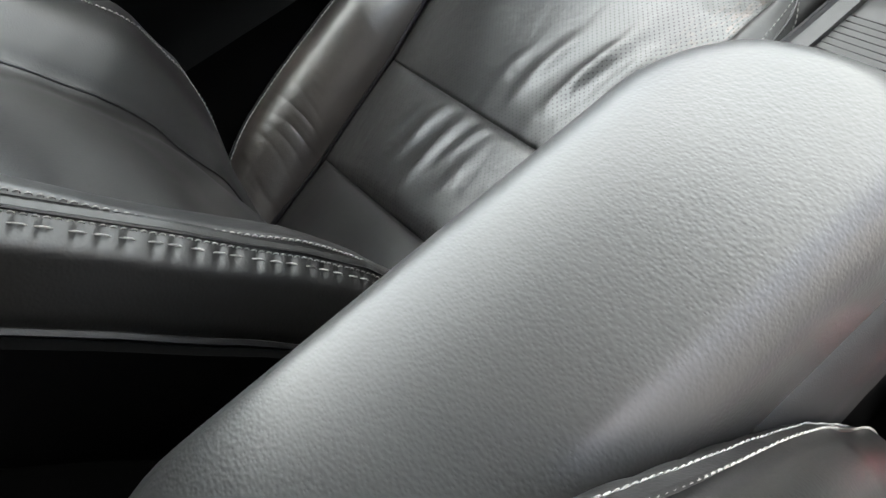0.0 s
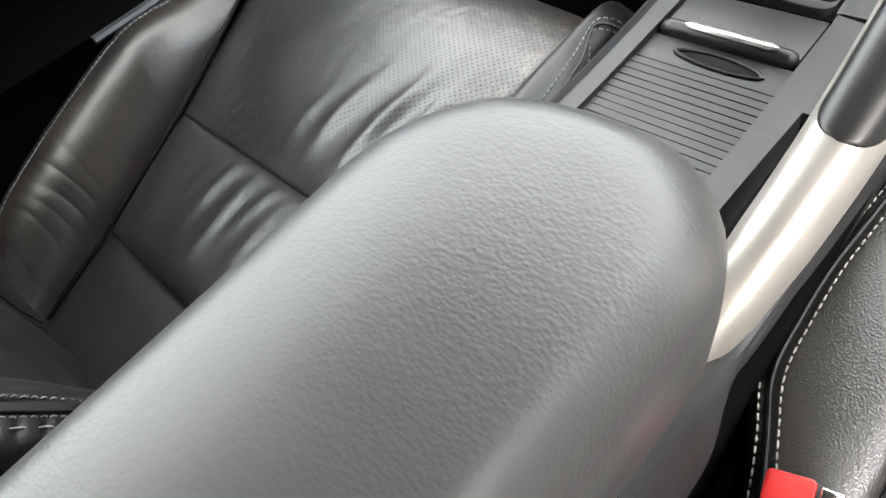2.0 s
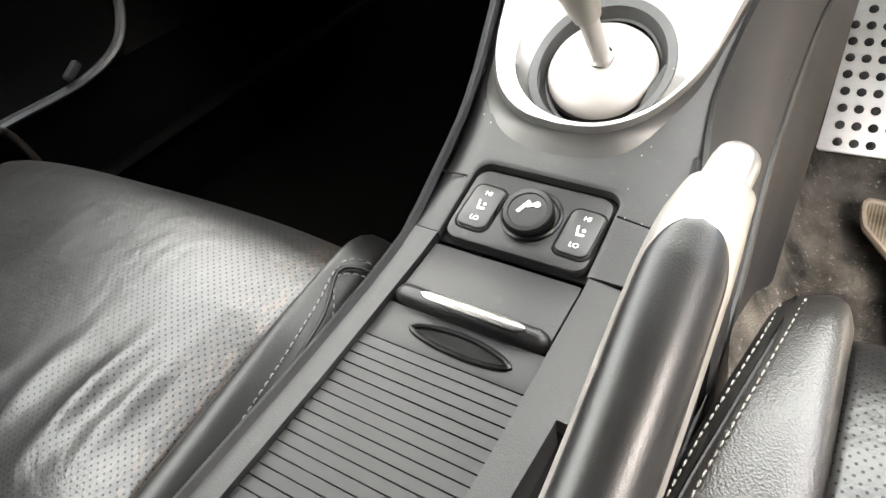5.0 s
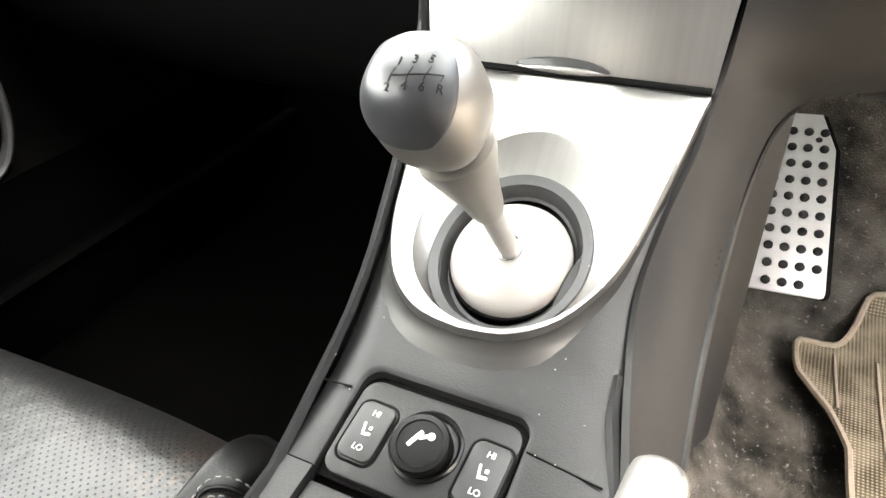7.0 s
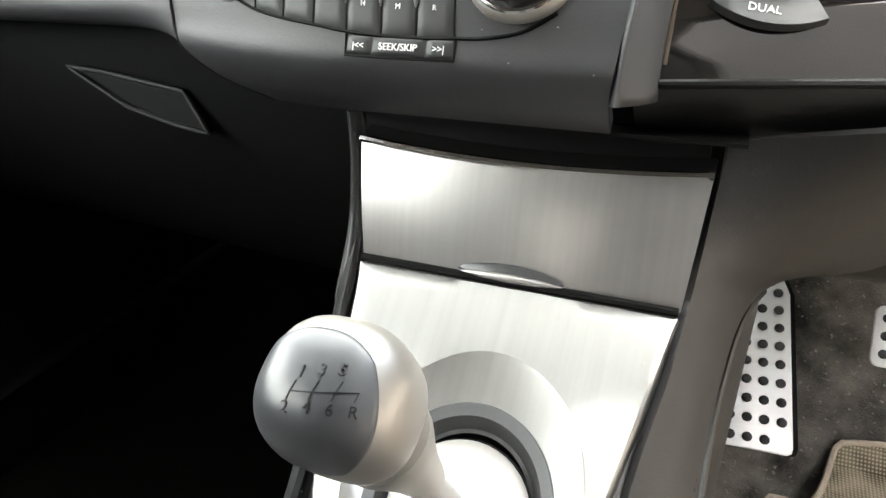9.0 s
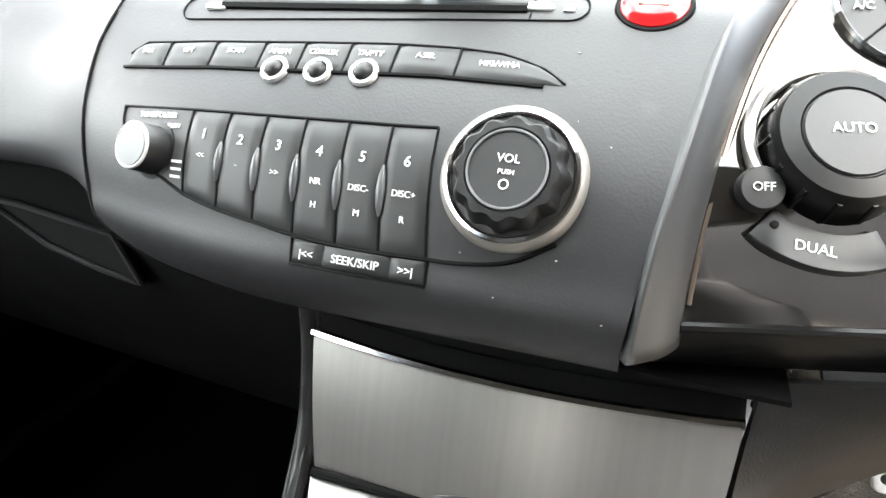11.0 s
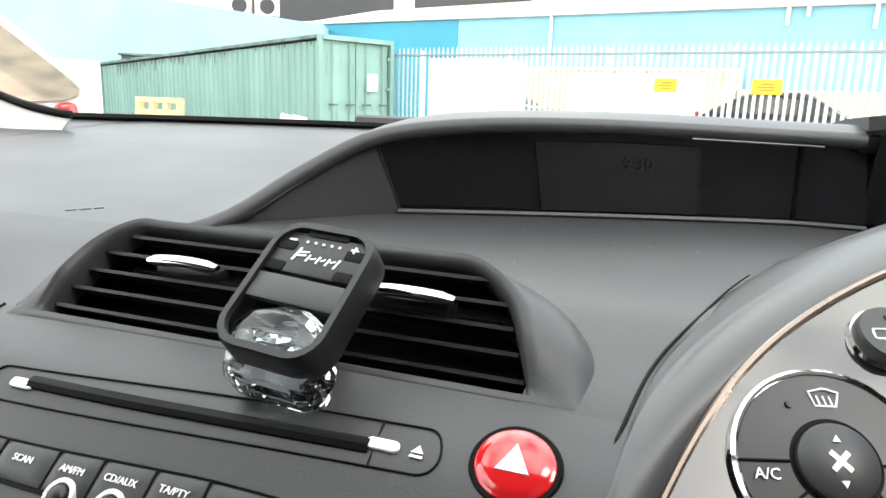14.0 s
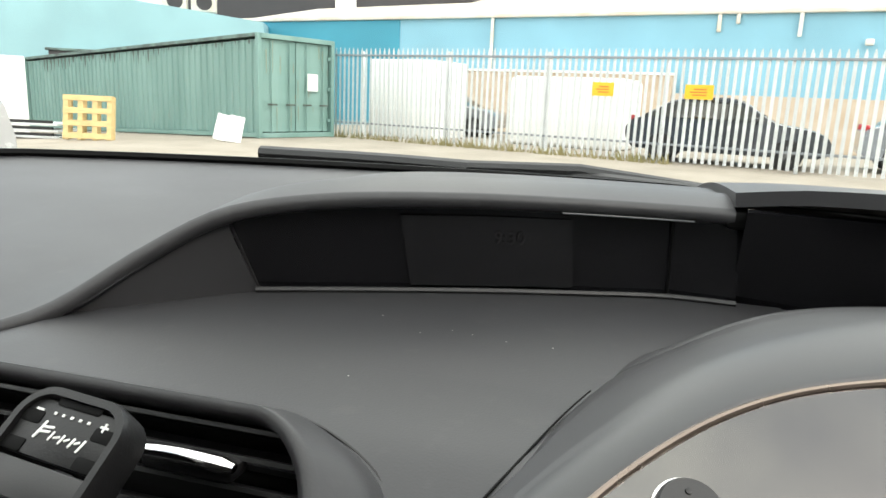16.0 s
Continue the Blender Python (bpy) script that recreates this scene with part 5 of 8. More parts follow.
def cheekwall(u, v):
    x0, y0 = -0.212 + (0.088) * u, 1.040 + 0.100 * u
    zt, yt = disp_top(-0.207 + 0.071 * u)
    return (x0 + (-0.207 + 0.071 * u - x0) * v, y0 + 0.002 + (yt - y0) * v, 1.0665 + (max(zt - 0.006, 1.0675) - 1.0665) * v)


part("hood_cheek", grid(cheekwall, 16, 8, 0.004), DASH_SKIN, dash)
part("display_trim", tube([(x, y - 0.002, 1.0685) for x, y in DISP], 0.0022, 6), PLASTIC, dash)
edge = [Vector(screen(0.0, k / 8)) + Vector((0, -0.001, 0)) for k in range(9)]
part("display_edge", tube(edge, 0.0012, 6), PLASTIC, dash)
sp = Vector(screen(25 / 29, 0.0))
part("display_division", tube([Vector(screen(25 / 29, k / 8)) + Vector((0, -0.003, 0)) for k in range(9)], 0.0010, 6), BLACK, dash)
# highlight below the hood lip, modelled as a thin grey strip
part("lip_highlight", tube([(x, y - 0.003, z - 0.0108) for x, y, z in LIP[80:88]], 0.0007, 6), GREY_PAINT, dash, "thin grey strip for the highlight under the hood lip")
part("lcd", grid(lambda u, v: tuple(Vector(screen(round(9 + 10 * u) / 29, 0.06 + 0.80 * v)) + Vector((0.0008, -0.0022, 0))), 10, 4, 0.001), material("lcd_grey", (0.0085, 0.0085, 0.0095), 0.16, vary=0.05), dash, "unlit grey display panel")
part("windscreen_seal", tube([(top(k / 89, 1.0)[0], top(k / 89, 1.0)[1] - 0.002, top(k / 89, 1.0)[2] + 0.004) for k in range(0, 90, 3)] + [(x, 1.60 - 0.2 * (x / 0.8) ** 2, 1.104) for x in (0.3, 0.45, 0.6, 0.8)], 0.006, 6), BLACK, dash, "black windscreen seal")
dm = basis(Vector(screen(15 / 29, 0.62)) + Vector((0.004, -0.004, 0)), (0.93, 0.36, 0), (0.36, -0.93, 0.1))
words("9:30", 0.0135, dm, DIGIT, dash, "clock_digits", 0.0001)
# driver's side of the hood and its dark display
DLIP = spline([(0.190, 1.236, 1.138), (0.235, 1.225, 1.144), (0.30, 1.20, 1.147), (0.40, 1.18, 1.147), (0.55, 1.18, 1.140), (0.80, 1.15, 1.08)], 30)
part("driver_hood", grid(lambda u, v: (DLIP[round(u * 29)][0], DLIP[round(u * 29)][1] + (1.60 - 0.2 * (DLIP[round(u * 29)][0] / 0.8) ** 2 - DLIP[round(u * 29)][1]) * v,
                                      DLIP[round(u * 29)][2] + (1.10 - DLIP[round(u * 29)][2]) * v + 0.008 * math.sin(math.pi * v)), 29, 20, 0.010), DASH_SKIN, dash)
part("hood_joint", rbox((0.018, 0.030, 0.013), pose(0.194, 1.252, 1.1285), 0.003, 2), BLACK, dash)
part("driver_display", grid(lambda u, v: (0.197 + 0.42 * u, 1.256 - 0.02 * u - 0.026 * v, 1.064 + 0.072 * v), 12, 6, 0.004), DISPLAY, dash, "dark glossy instrument window")
part("driver_shelf", grid(lambda u, v: (0.19 + 0.5 * u, 1.05 + 0.20 * v, 1.0655), 8, 6, 0.006), DASH_SKIN, dash)

# small moulded mark on the passenger pad, too faint to read
mk = basis((-0.3085, 1.0300, 1.0694), (0.66, 0.75, 0.03), (0.02, -0.06, 0.998))
for x, w in ((-0.0085, 0.0070), (0.0, 0.0075), (0.0085, 0.0065)):
    part("moulded_mark", slab(rrect(w, 0.0040, 0.0010, 2), mk @ pose(x, 0, 0), 0.0006, 0.0003), PLASTIC, dash, "faint moulded mark")

# shoulders beside the vent
SHOULDER = spline([(0.886, 1.0468), (0.894, 1.0497), (0.905, 1.0526), (0.925, 1.0567), (0.946, 1.0617), (0.960, 1.0652), (0.971, 1.0670), (0.985, 1.0675), (1.010, 1.0674), (1.050, 1.0662)], 21)
VENT_R = [(0.89, 0.029), (0.92, 0.029), (0.945, 0.006), (1.0, -0.004)]
part("rear_shoulder", grid(lambda u, v: (-0.222 + 0.232 * u, 0.944 + 0.046 * v, lerp(SHOULDER, 0.944 + 0.046 * v) - 0.0010), 10, 6, 0.003), DASH_SKIN, dash)
part("vent_shoulder", grid(lambda u, v: (lerp(VENT_R, SHOULDER[round(v * 20)][0]) + (lerp([(0.886, 0.0675), (0.927, 0.0750), (0.97, 0.0905), (1.03, 0.1085), (1.05, 0.113)], SHOULDER[round(v * 20)][0]) - lerp(VENT_R, SHOULDER[round(v * 20)][0])) * u, *SHOULDER[round(v * 20)]), 10, 20, 0.004), DASH_SKIN, dash)

# lower dash and knee panel on the driver's side
CHEEK = [(0.0955, 0.832, 0.908, 0.300, 0.870, 0.925), (0.0930, 0.825, 0.872, 0.255, 0.945, 0.850), (0.0915, 0.818, 0.850, 0.2018, 1.000, 0.770),
         (0.0900, 0.811, 0.832, 0.1475, 0.980, 0.762), (0.0880, 0.797, 0.817, 0.1232, 0.930, 0.760), (0.0855, 0.778, 0.7985, 0.1130, 0.865, 0.743),
         (0.079, 0.740, 0.7735, 0.1100, 0.800, 0.715), (0.077, 0.700, 0.7505, 0.112, 0.720, 0.690), (0.086, 0.655, 0.7290, 0.118, 0.640, 0.655),
         (0.099, 0.605, 0.7125, 0.120, 0.575, 0.638), (0.107, 0.560, 0.7015, 0.119, 0.530, 0.634), (0.112, 0.500, 0.6965, 0.118, 0.500, 0.630)]
CHEEK_S = spline(CHEEK, 52)
CL_, CR_ = [q[:3] for q in CHEEK_S], [q[3:] for q in CHEEK_S]
TURN_I = next(k for k in range(52) if CR_[k][0] < 0.135)


def cheek_skin(u, v):
    a, b = Vector(CL_[round(v * 51)]), Vector(CR_[round(v * 51)])
    p = a.lerp(b, u)
    return p + Vector((0.35, -0.75, 0.35)) * 0.014 * math.sin(math.pi * u) * (1 - 0.75 * v)


# the darker console plastic makes up for corner shade on the cheek
part("console_cheek", grid(cheek_skin, 20, 51, 0.004), CONSOLE_SKIN, dash, "charcoal console cheek darkened for corner shade")
part("cheek_side", grid(lambda u, v: tuple(Vector(CR_[round(u * 20) + TURN_I]).lerp(Vector((CR_[round(u * 20) + TURN_I][0] - 0.006, CR_[round(u * 20) + TURN_I][1] + 0.03, 0.36)), v)), 20, 8, 0.004), PLASTIC, dash, "dark brown-grey tunnel side")
part("perforation", stitches(spline([(0.1070, 0.796, 0.7262), (0.1060, 0.764, 0.7160), (0.1062, 0.732, 0.7052), (0.1075, 0.704, 0.6955)], 20), 0.0012, 0.0048, 0.0007, normal=(-0.2, -0.6, 0.6), lift=0.0006), BLACK, dash, "row of small dark perforations")
part("cheek_beading", tube([Vector(p) + Vector((0.0, 0.002, -0.001)) for p in CR_[TURN_I:]], 0.003, 6), DARK_PLASTIC, dash)
KNEE = spline([(0.852, 0.934), (0.862, 0.92), (0.90, 0.885), (0.95, 0.835), (1.00, 0.785), (1.03, 0.752), (1.08, 0.745), (1.35, 0.74)], 30)
part("knee_panel", grid(lambda u, v: (0.175 + 0.62 * u, KNEE[round(v * 29)][0] + 0.02 * u, KNEE[round(v * 29)][1]), 20, 29, 0.006), PLASTIC, dash, "charcoal knee panel")
part("knee_joint", tube([(0.262, 0.865, 0.910), (0.240, 0.93, 0.849), (0.210, 1.00, 0.781), (0.190, 1.026, 0.753)], 0.0014, 6), BLACK, dash)
part("lower_trim", grid(lambda u, v: (0.052 + 0.35 * u, 0.808 + 0.30 * (0.052 + 0.35 * u - 0.07) + 0.006 + 0.030 * v * v, 0.938 - 0.036 * v), 16, 6, 0.004), DARK_PLASTIC, dash, "black lower trim")
part("under_fascia", grid(lambda u, v: (-0.118 + 0.222 * u, 0.815 + 0.030 * v, 0.912 - 0.004 * v), 12, 4, 0.002), BLACK, dash)
# left wing beside the ashtray, running down to the console
WL = spline([(-0.112, 0.842, 0.908), (-0.108, 0.834, 0.872), (-0.104, 0.816, 0.832), (-0.098, 0.780, 0.793)], 20)
part("console_wing", grid(lambda u, v: tuple(Vector(WL[round(v * 19)]) + Vector((-0.016 * u, -0.008 * math.sin(math.pi * u) + 0.02 * u * u, 0))), 8, 19, 0.004), PLASTIC, dash)
part("wing_side", grid(lambda u, v: tuple(Vector(WL[round(v * 19)]) + Vector((-0.016 - 0.02 * u, 0.02 + 0.30 * u, -0.05 * u))), 8, 19, 0.004), DARK_PLASTIC, dash)

# ash tray lid
ash = thing("ashtray_lid", (-0.005, 0.815, 0.82), "brushed silver ashtray lid with an eye-shaped pull", "ashtray")


def ash_f(u, v):
    xl, xr = -0.097 - 0.0055 * v, 0.0855 + 0.0060 * v
    bow = 0.010 * (1 - (2 * u - 1) ** 2)
    return (xl + (xr - xl) * u, 0.805 + 0.019 * v - 0.002 * math.sin(math.pi * v) + 0.001 * bow - 0.004 * (1 - (2 * u - 1) ** 2), 0.8185 + 0.0725 * v - 0.004 * (1 - (2 * u - 1) ** 2) * v)


part("lid", grid(ash_f, 30, 12, 0.006), SILVER, ash)
part("top_edge", tube([Vector(ash_f(k / 30, 1.0)) + Vector((0, -0.0004, 0.0012)) for k in range(31)], 0.0022, 6), CHROME, ash, "bright upper edge")
part("top_return", grid(lambda u, v: tuple(Vector(ash_f(u, 1.0)) + Vector((0, 0.012 * v, 0.006 * v))), 20, 3, 0.003), DARK_PLASTIC, ash)
am = basis(Vector(ash_f(0.51, 0.165)) + Vector((0, -0.0008, 0)), (1, 0, 0), (0, -0.97, 0.24))
part("pull_hollow", slab(eye_outline(0.0305, 0.0065), am, 0.0008, 0.0003), GREY_PAINT, ash, "eye-shaped finger pull")
part("pull_lip", loops([[am @ Vector((x, -0.0012 + 0.0026 * math.cos(a) * k, 0.0006 + 0.0030 * math.sin(a) * k)) for a in (2 * math.pi * j / 10 for j in range(10))] for x, k in ((-0.029, 0.15), (-0.016, 0.8), (0, 1), (0.016, 0.8), (0.029, 0.15))]), SILVER, ash)
part("lid_seam", tube([Vector((-0.096 + 0.181 * k / 30, 0.8022, surr_z(0.802) + 0.0006)) for k in range(31)], 0.0024, 8), BLACK, ash)
solo("ashtray_gap", grid(lambda u, v: (-0.106 + 0.194 * u, 0.818 + 0.021 * v, 0.812 + 0.098 * v), 4, 4, 0.004), BLACK, "black gap round the ashtray lid", "gap", kind="structure")

# ---- car stereo ----
radio = thing("car_stereo", (-0.08, 0.82, 0.95), "charcoal car stereo with number keys and a large volume dial", "car stereo")


def on_face_line(pts, r, mat, name, lift=0.0004):
    return part(name, tube([fascia(x, z, lift) for x, z in pts], r, 5), mat, radio)


# number keys
kx_t = [-0.1478, -0.1271, -0.1082, -0.0897, -0.0705, -0.0518, -0.0333]
kx_b = [-0.1454, -0.1261, -0.1069, -0.0874, -0.0680, -0.0493, -0.0296]
kz_t = [0.9979, 0.9987, 0.9992, 0.9996, 0.9999, 1.0001, 1.0006]
kz_b = [0.9660, 0.9627, 0.9606, 0.9581, 0.9568, 0.9565, 0.9571]
labels = [("1", "<<"), ("2", "-"), ("3", ">>"), ("4", "NR"), ("5", "DISC-"), ("6", "DISC+")]
marks = [None, None, None, "H", "M", "R"]
for k in range(6):
    xt0, xt1, xb0, xb1 = kx_t[k], kx_t[k + 1], kx_b[k], kx_b[k + 1]

    def key(u, v, lift):
        a = xb0 + (xb1 - xb0) * u
        b = xt0 + (xt1 - xt0) * u
        zb = kz_b[k] + (kz_b[k + 1] - kz_b[k]) * u
        zt = kz_t[k] + (kz_t[k + 1] - kz_t[k]) * u
        return fascia(a + (b - a) * v, zb + (zt - zb) * v, lift)
    bm = grid(lambda u, v: key(0.03 + 0.94 * u, 0.015 + 0.97 * v, 0.0012 - 0.0010 * (1 if u in (0, 1) or v in (0, 1) else 0)), 8, 14, 0.0)
    kb = part("preset_key", bm, KEYCAP, radio, split=0)
    cx, cz = (xt0 + xt1) / 2 * 0.72 + (xb0 + xb1) / 2 * 0.28, kz_b[k] * 0.26 + kz_t[k] * 0.74
    words(labels[k][0], 0.0060, fascia_frame(cx, cz, 0.0014), WHITE, kb)
    cx2, cz2 = (xt0 + xt1) / 2 * 0.48 + (xb0 + xb1) / 2 * 0.52, kz_b[k] * 0.50 + kz_t[k] * 0.50
    words(labels[k][1], 0.0036, fascia_frame(cx2, cz2, 0.0014), WHITE, kb)
    if marks[k]:
        words(marks[k], 0.0036, fascia_frame((xt0 + xt1) / 2 * 0.3 + (xb0 + xb1) / 2 * 0.7, kz_b[k] * 0.7 + kz_t[k] * 0.3, 0.0014), WHITE, kb)
    if k:
        nub = tube([key(0.0, w, 0.0012) for w in (0.30, 0.38, 0.5, 0.62, 0.70)], [0.0004, 0.0014, 0.0019, 0.0014, 0.0004], 10)
        part("key_nub", nub, KNOB_SKIN, kb, "glossy raised lens")
for k in range(7):
    on_face_line([(kx_b[k] + (kx_t[k] - kx_b[k]) * w, kz_b[k] + (kz_t[k] - kz_b[k]) * w) for w in (0, 0.25, 0.5, 0.75, 1)], 0.0005, BLACK, "key_gap")
on_face_line([(-0.1916, 0.9949)] + list(zip(kx_t, kz_t)), 0.0006, BLACK, "key_gap")
on_face_line(spline([(-0.1916, 0.9949), (-0.1905, 0.990), (-0.188, 0.986)], 6), 0.0006, BLACK, "key_gap")
on_face_line(spline([(-0.166, 0.9725), (-0.1554, 0.9692)] + list(zip(kx_b, kz_b)) + [(-0.015, 0.9577), (0.003, 0.9610), (0.018, 0.9691)], 40), 0.0009, BLACK, "lower_groove")
words("TUNE/FOLDER", 0.0036, fascia_frame(-0.1680, 0.9938, 0.0004), WHITE, radio)
words("PUSH", 0.0030, fascia_frame(-0.1565, 0.9908, 0.0004), WHITE, radio)
g = bmesh.new()
for i in range(3):
    rbox((0.006, 0.0012, 0.0004), fascia_frame(-0.1505, 0.9780 - 0.0030 * i, 0.0004), 0, 1, into=g)
part("small_print", g, WHITE, radio)
for (u0, u1) in ((-0.0865, -0.0722), (-0.0722, -0.0435), (-0.0435, -0.0290)):
    bm = grid(lambda u, v: fascia(u0 + 0.0004 + (u1 - u0 - 0.0008) * u, 0.9478 + 0.0088 * v, 0.0014 - 0.0012 * (1 if u in (0, 1) or v in (0, 1) else 0)), 6, 6)
    part("seek_key", bm, KEYCAP, radio, split=0)
on_face_line([(-0.0870, 0.957), (-0.0868, 0.9475), (-0.058, 0.9472), (-0.0286, 0.9474), (-0.0286, 0.957)], 0.0007, BLACK, "key_gap")
words("SEEK/SKIP", 0.0048, fascia_frame(-0.0576, 0.9518, 0.0018), WHITE, radio)
words("|<<", 0.0045, fascia_frame(-0.0792, 0.9518, 0.0018), WHITE, radio)
words(">>|", 0.0045, fascia_frame(-0.0364, 0.9518, 0.0018), WHITE, radio)
# upper strip of keys
sx = [-0.200, -0.1769, -0.1503, -0.124, -0.104, -0.0822, -0.061, -0.0338, 0.009]


def strip_top(x):
    return lerp([(-0.202, 1.0125), (-0.200, 1.0165), (-0.1924, 1.0205), (-0.1529, 1.0230), (-0.1002, 1.0250), (-0.0629, 1.0260), (-0.0347, 1.0258), (-0.0158, 1.0246), (-0.0005, 1.0215), (0.0103, 1.0165)], x)


def strip_low(x):
    return lerp([(-0.202, 1.0105), (-0.1477, 1.0142), (-0.114, 1.0152), (-0.0729, 1.0163), (-0.044, 1.0170), (0.0103, 1.0160)], x)


names = ["DIM", "RPT", "SCAN", "AM/FM", "CD/AUX", "TA/PTY", "A.SEL", "MP3/WMA"]
for k in range(8):
    a, b = sx[k], sx[k + 1]
    bm = grid(lambda u, v: fascia(a + 0.0003 + (b - a - 0.0006) * u, strip_low(a + (b - a) * u) + (strip_top(a + (b - a) * u) - strip_low(a + (b - a) * u)) * v, 0.0012 - 0.0011 * (1 if u in (0, 1) or v in (0, 1) else 0)), 8, 6)
    kb = part("function_key", bm, KEYCAP, radio, split=0)
    words(names[k], 0.0036, fascia_frame((a + b) / 2 - (0.004 if k == 7 else 0), strip_low((a + b) / 2) * 0.42 + strip_top((a + b) / 2) * 0.58, 0.0014), WHITE, kb)
for x in sx[1:-1]:
    on_face_line([(x, strip_low(x)), (x, strip_top(x))], 0.0005, BLACK, "key_gap")
on_face_line([(-0.2005 + 0.2105 * k / 24, strip_top(-0.2005 + 0.2105 * k / 24)) for k in range(25)], 0.0005, BLACK, "key_gap")
on_face_line([(-0.202 + 0.213 * k / 24, strip_low(-0.202 + 0.21 * k / 24) - 0.0006 ) for k in range(24)], 0.0009, BLACK, "lower_groove")
for x in (-0.1135, -0.0926, -0.0716):
    m = fascia_frame(x, strip_low(x) - 0.0006, 0.0)
    rb = part("round_key", lathe([(0.0040, 0), (0.0039, 0.0018), (0.0032, 0.0032), (0.0018, 0.0040), (0.0, 0.0042)], m, 24), DARK_PLASTIC, radio)
    part("key_ring", lathe([(0.0064, 0), (0.0064, 0.0016), (0.0060, 0.0021), (0.0046, 0.0019), (0.0043, 0.0008)], m, 28), RING_PAINT, rb, "chrome ring")
# disc slot
slot = [(-0.158 + 0.145 * k / 12, 1.0374 + 0.0024 * k / 12) for k in range(13)]
part("disc_slot", tube([fascia(x, z, -0.0006) for x, z in slot], 0.0034, 8, flat=0.8), BLACK, radio)
# rounded outline round the slot and the eject key
pill = [(-0.1740 - 0.0062 * math.cos(a), 1.0352 + 0.0044 * math.sin(a)) for a in (radians(-90 + 15 * k) for k in range(13))]
pill += [(-0.1740 + 0.1785 * k / 20, 1.0396 + 0.0042 * k / 20 + 0.0008 * math.sin(math.pi * k / 20)) for k in range(1, 20)]
pill += [(0.0045 + 0.0068 * math.cos(a), 1.0400 + 0.0038 * math.sin(a)) for a in (radians(90 - 15 * k) for k in range(13))]
pill += [(0.0045 - 0.1785 * k / 20, 1.0362 - 0.0054 * k / 20 + 0.0004 * math.sin(math.pi * k / 20)) for k in range(1, 21)]
on_face_line(pill, 0.0004, BLACK, "slot_outline")
on_face_line([(-0.0121, 1.0436), (-0.0109, 1.0357)], 0.0005, BLACK, "key_gap")
for x, z in ((-0.1615, 1.0362), (-0.0085, 1.0401)):
    part("slot_light", slab(rrect(0.012, 0.0042, 0.002), fascia_frame(x, z, 0.0002), 0.0012, 0.0005), WHITE, radio, "clear slot marker")
g = bmesh.new()
m = fascia_frame(0.0036, 1.0400, 0.0003)
loops([[m @ Vector(p) for p in ((-0.0022, 0, 0), (0.0022, 0, 0), (0.0, 0.003, 0))], [m @ Vector(p) for p in ((-0.0022, 0, 0.0004), (0.0022, 0, 0.0004), (0.0, 0.003, 0.0004))]], into=g)
rbox((0.0044, 0.001, 0.0004), m @ pose(0, -0.0014, 0.0002), 0, 1, into=g)
part("eject_mark", g, WHITE, radio)
# tuning knob
tm = fascia_frame(-0.1660, 0.9805, -0.001) @ Matrix.Diagonal((1, 1, 0.68, 1))
tk = part("tuning_knob", lathe([(0.0130, 0), (0.0130, 0.001), (0.0108, 0.002), (0.0106, 0.017), (0.0098, 0.0185), (0.0088, 0.0188), (0.0, 0.0182)], tm, 32), DARK_PLASTIC, radio, "black tuning knob")
part("knob_cap", lathe([(0.0093, 0.0182), (0.0088, 0.0194), (0.0, 0.0199)], tm, 28), CAP_GREY, tk, "pale grey knob cap")
part("cap_ring", lathe([(0.0104, 0.0174), (0.0103, 0.0188), (0.0098, 0.0193), (0.0094, 0.0187)], tm, 32), RING_PAINT, tk, "bright silver ring")
# volume dial
vm = fascia_frame(-0.0010, 0.9880, -0.002) @ Matrix.Diagonal((0.80, 0.80, 0.9, 1))
vd = part("volume_dial", lathe([(0.0340, 0), (0.0335, 0.004), (0.0315, 0.0060), (0.0300, 0.0066), (0.0300, 0.0020)], vm, 56), SILVER_PAINT, radio, "silver volume dial ring")
part("chrome_ring", lathe([(0.0312, 0.0058), (0.0305, 0.0076), (0.0290, 0.0080), (0.0280, 0.0068), (0.0280, 0.0030)], vm, 56), CHROME, vd, "chrome ring")
wob = [[vm @ Vector(((r + (0.0011 * math.cos(12 * t) if 0.02 < r < 0.0262 else 0)) * math.cos(t), (r + (0.0011 * math.cos(12 * t) if 0.02 < r < 0.0262 else 0)) * math.sin(t), h)) for t in (2 * math.pi * k / 96 for k in range(96))]
       for r, h in ((0.0282, 0.003), (0.0275, 0.0058), (0.0258, 0.0062), (0.0242, 0.0115), (0.0222, 0.0140), (0.0192, 0.0142), (0.0182, 0.0132), (0.0002, 0.0130))]
part("dial_knob", loops(wob), DARK_PLASTIC, vd, "black fluted knob")
part("face_ring", ring_of([vm @ Vector((0.0176 * math.cos(t), 0.0176 * math.sin(t), 0.0142)) for t in (2 * math.pi * k / 48 for k in range(48))], 0.0005, 6, normal=fascia_normal(0, 0.98)), CAP_GREY, vd, "grey ring line")
part("dial_face", lathe([(0.0172, 0.0130), (0.0168, 0.0138), (0.0, 0.0140)], vm, 40), KEYCAP, vd)
words("VOL", 0.0054, vm @ pose(0, 0.0045, 0.0142), WHITE, vd)
words("PUSH", 0.0031, vm @ pose(0, -0.0015, 0.0142), WHITE, vd)
part("power_mark", ring_of([vm @ Vector((0.0020 * math.cos(t), -0.0070 + 0.0020 * math.sin(t), 0.0143)) for t in (2 * math.pi * k / 16 for k in range(16))], 0.0003, 5, normal=fascia_normal(0, 0.98)), WHITE, vd)

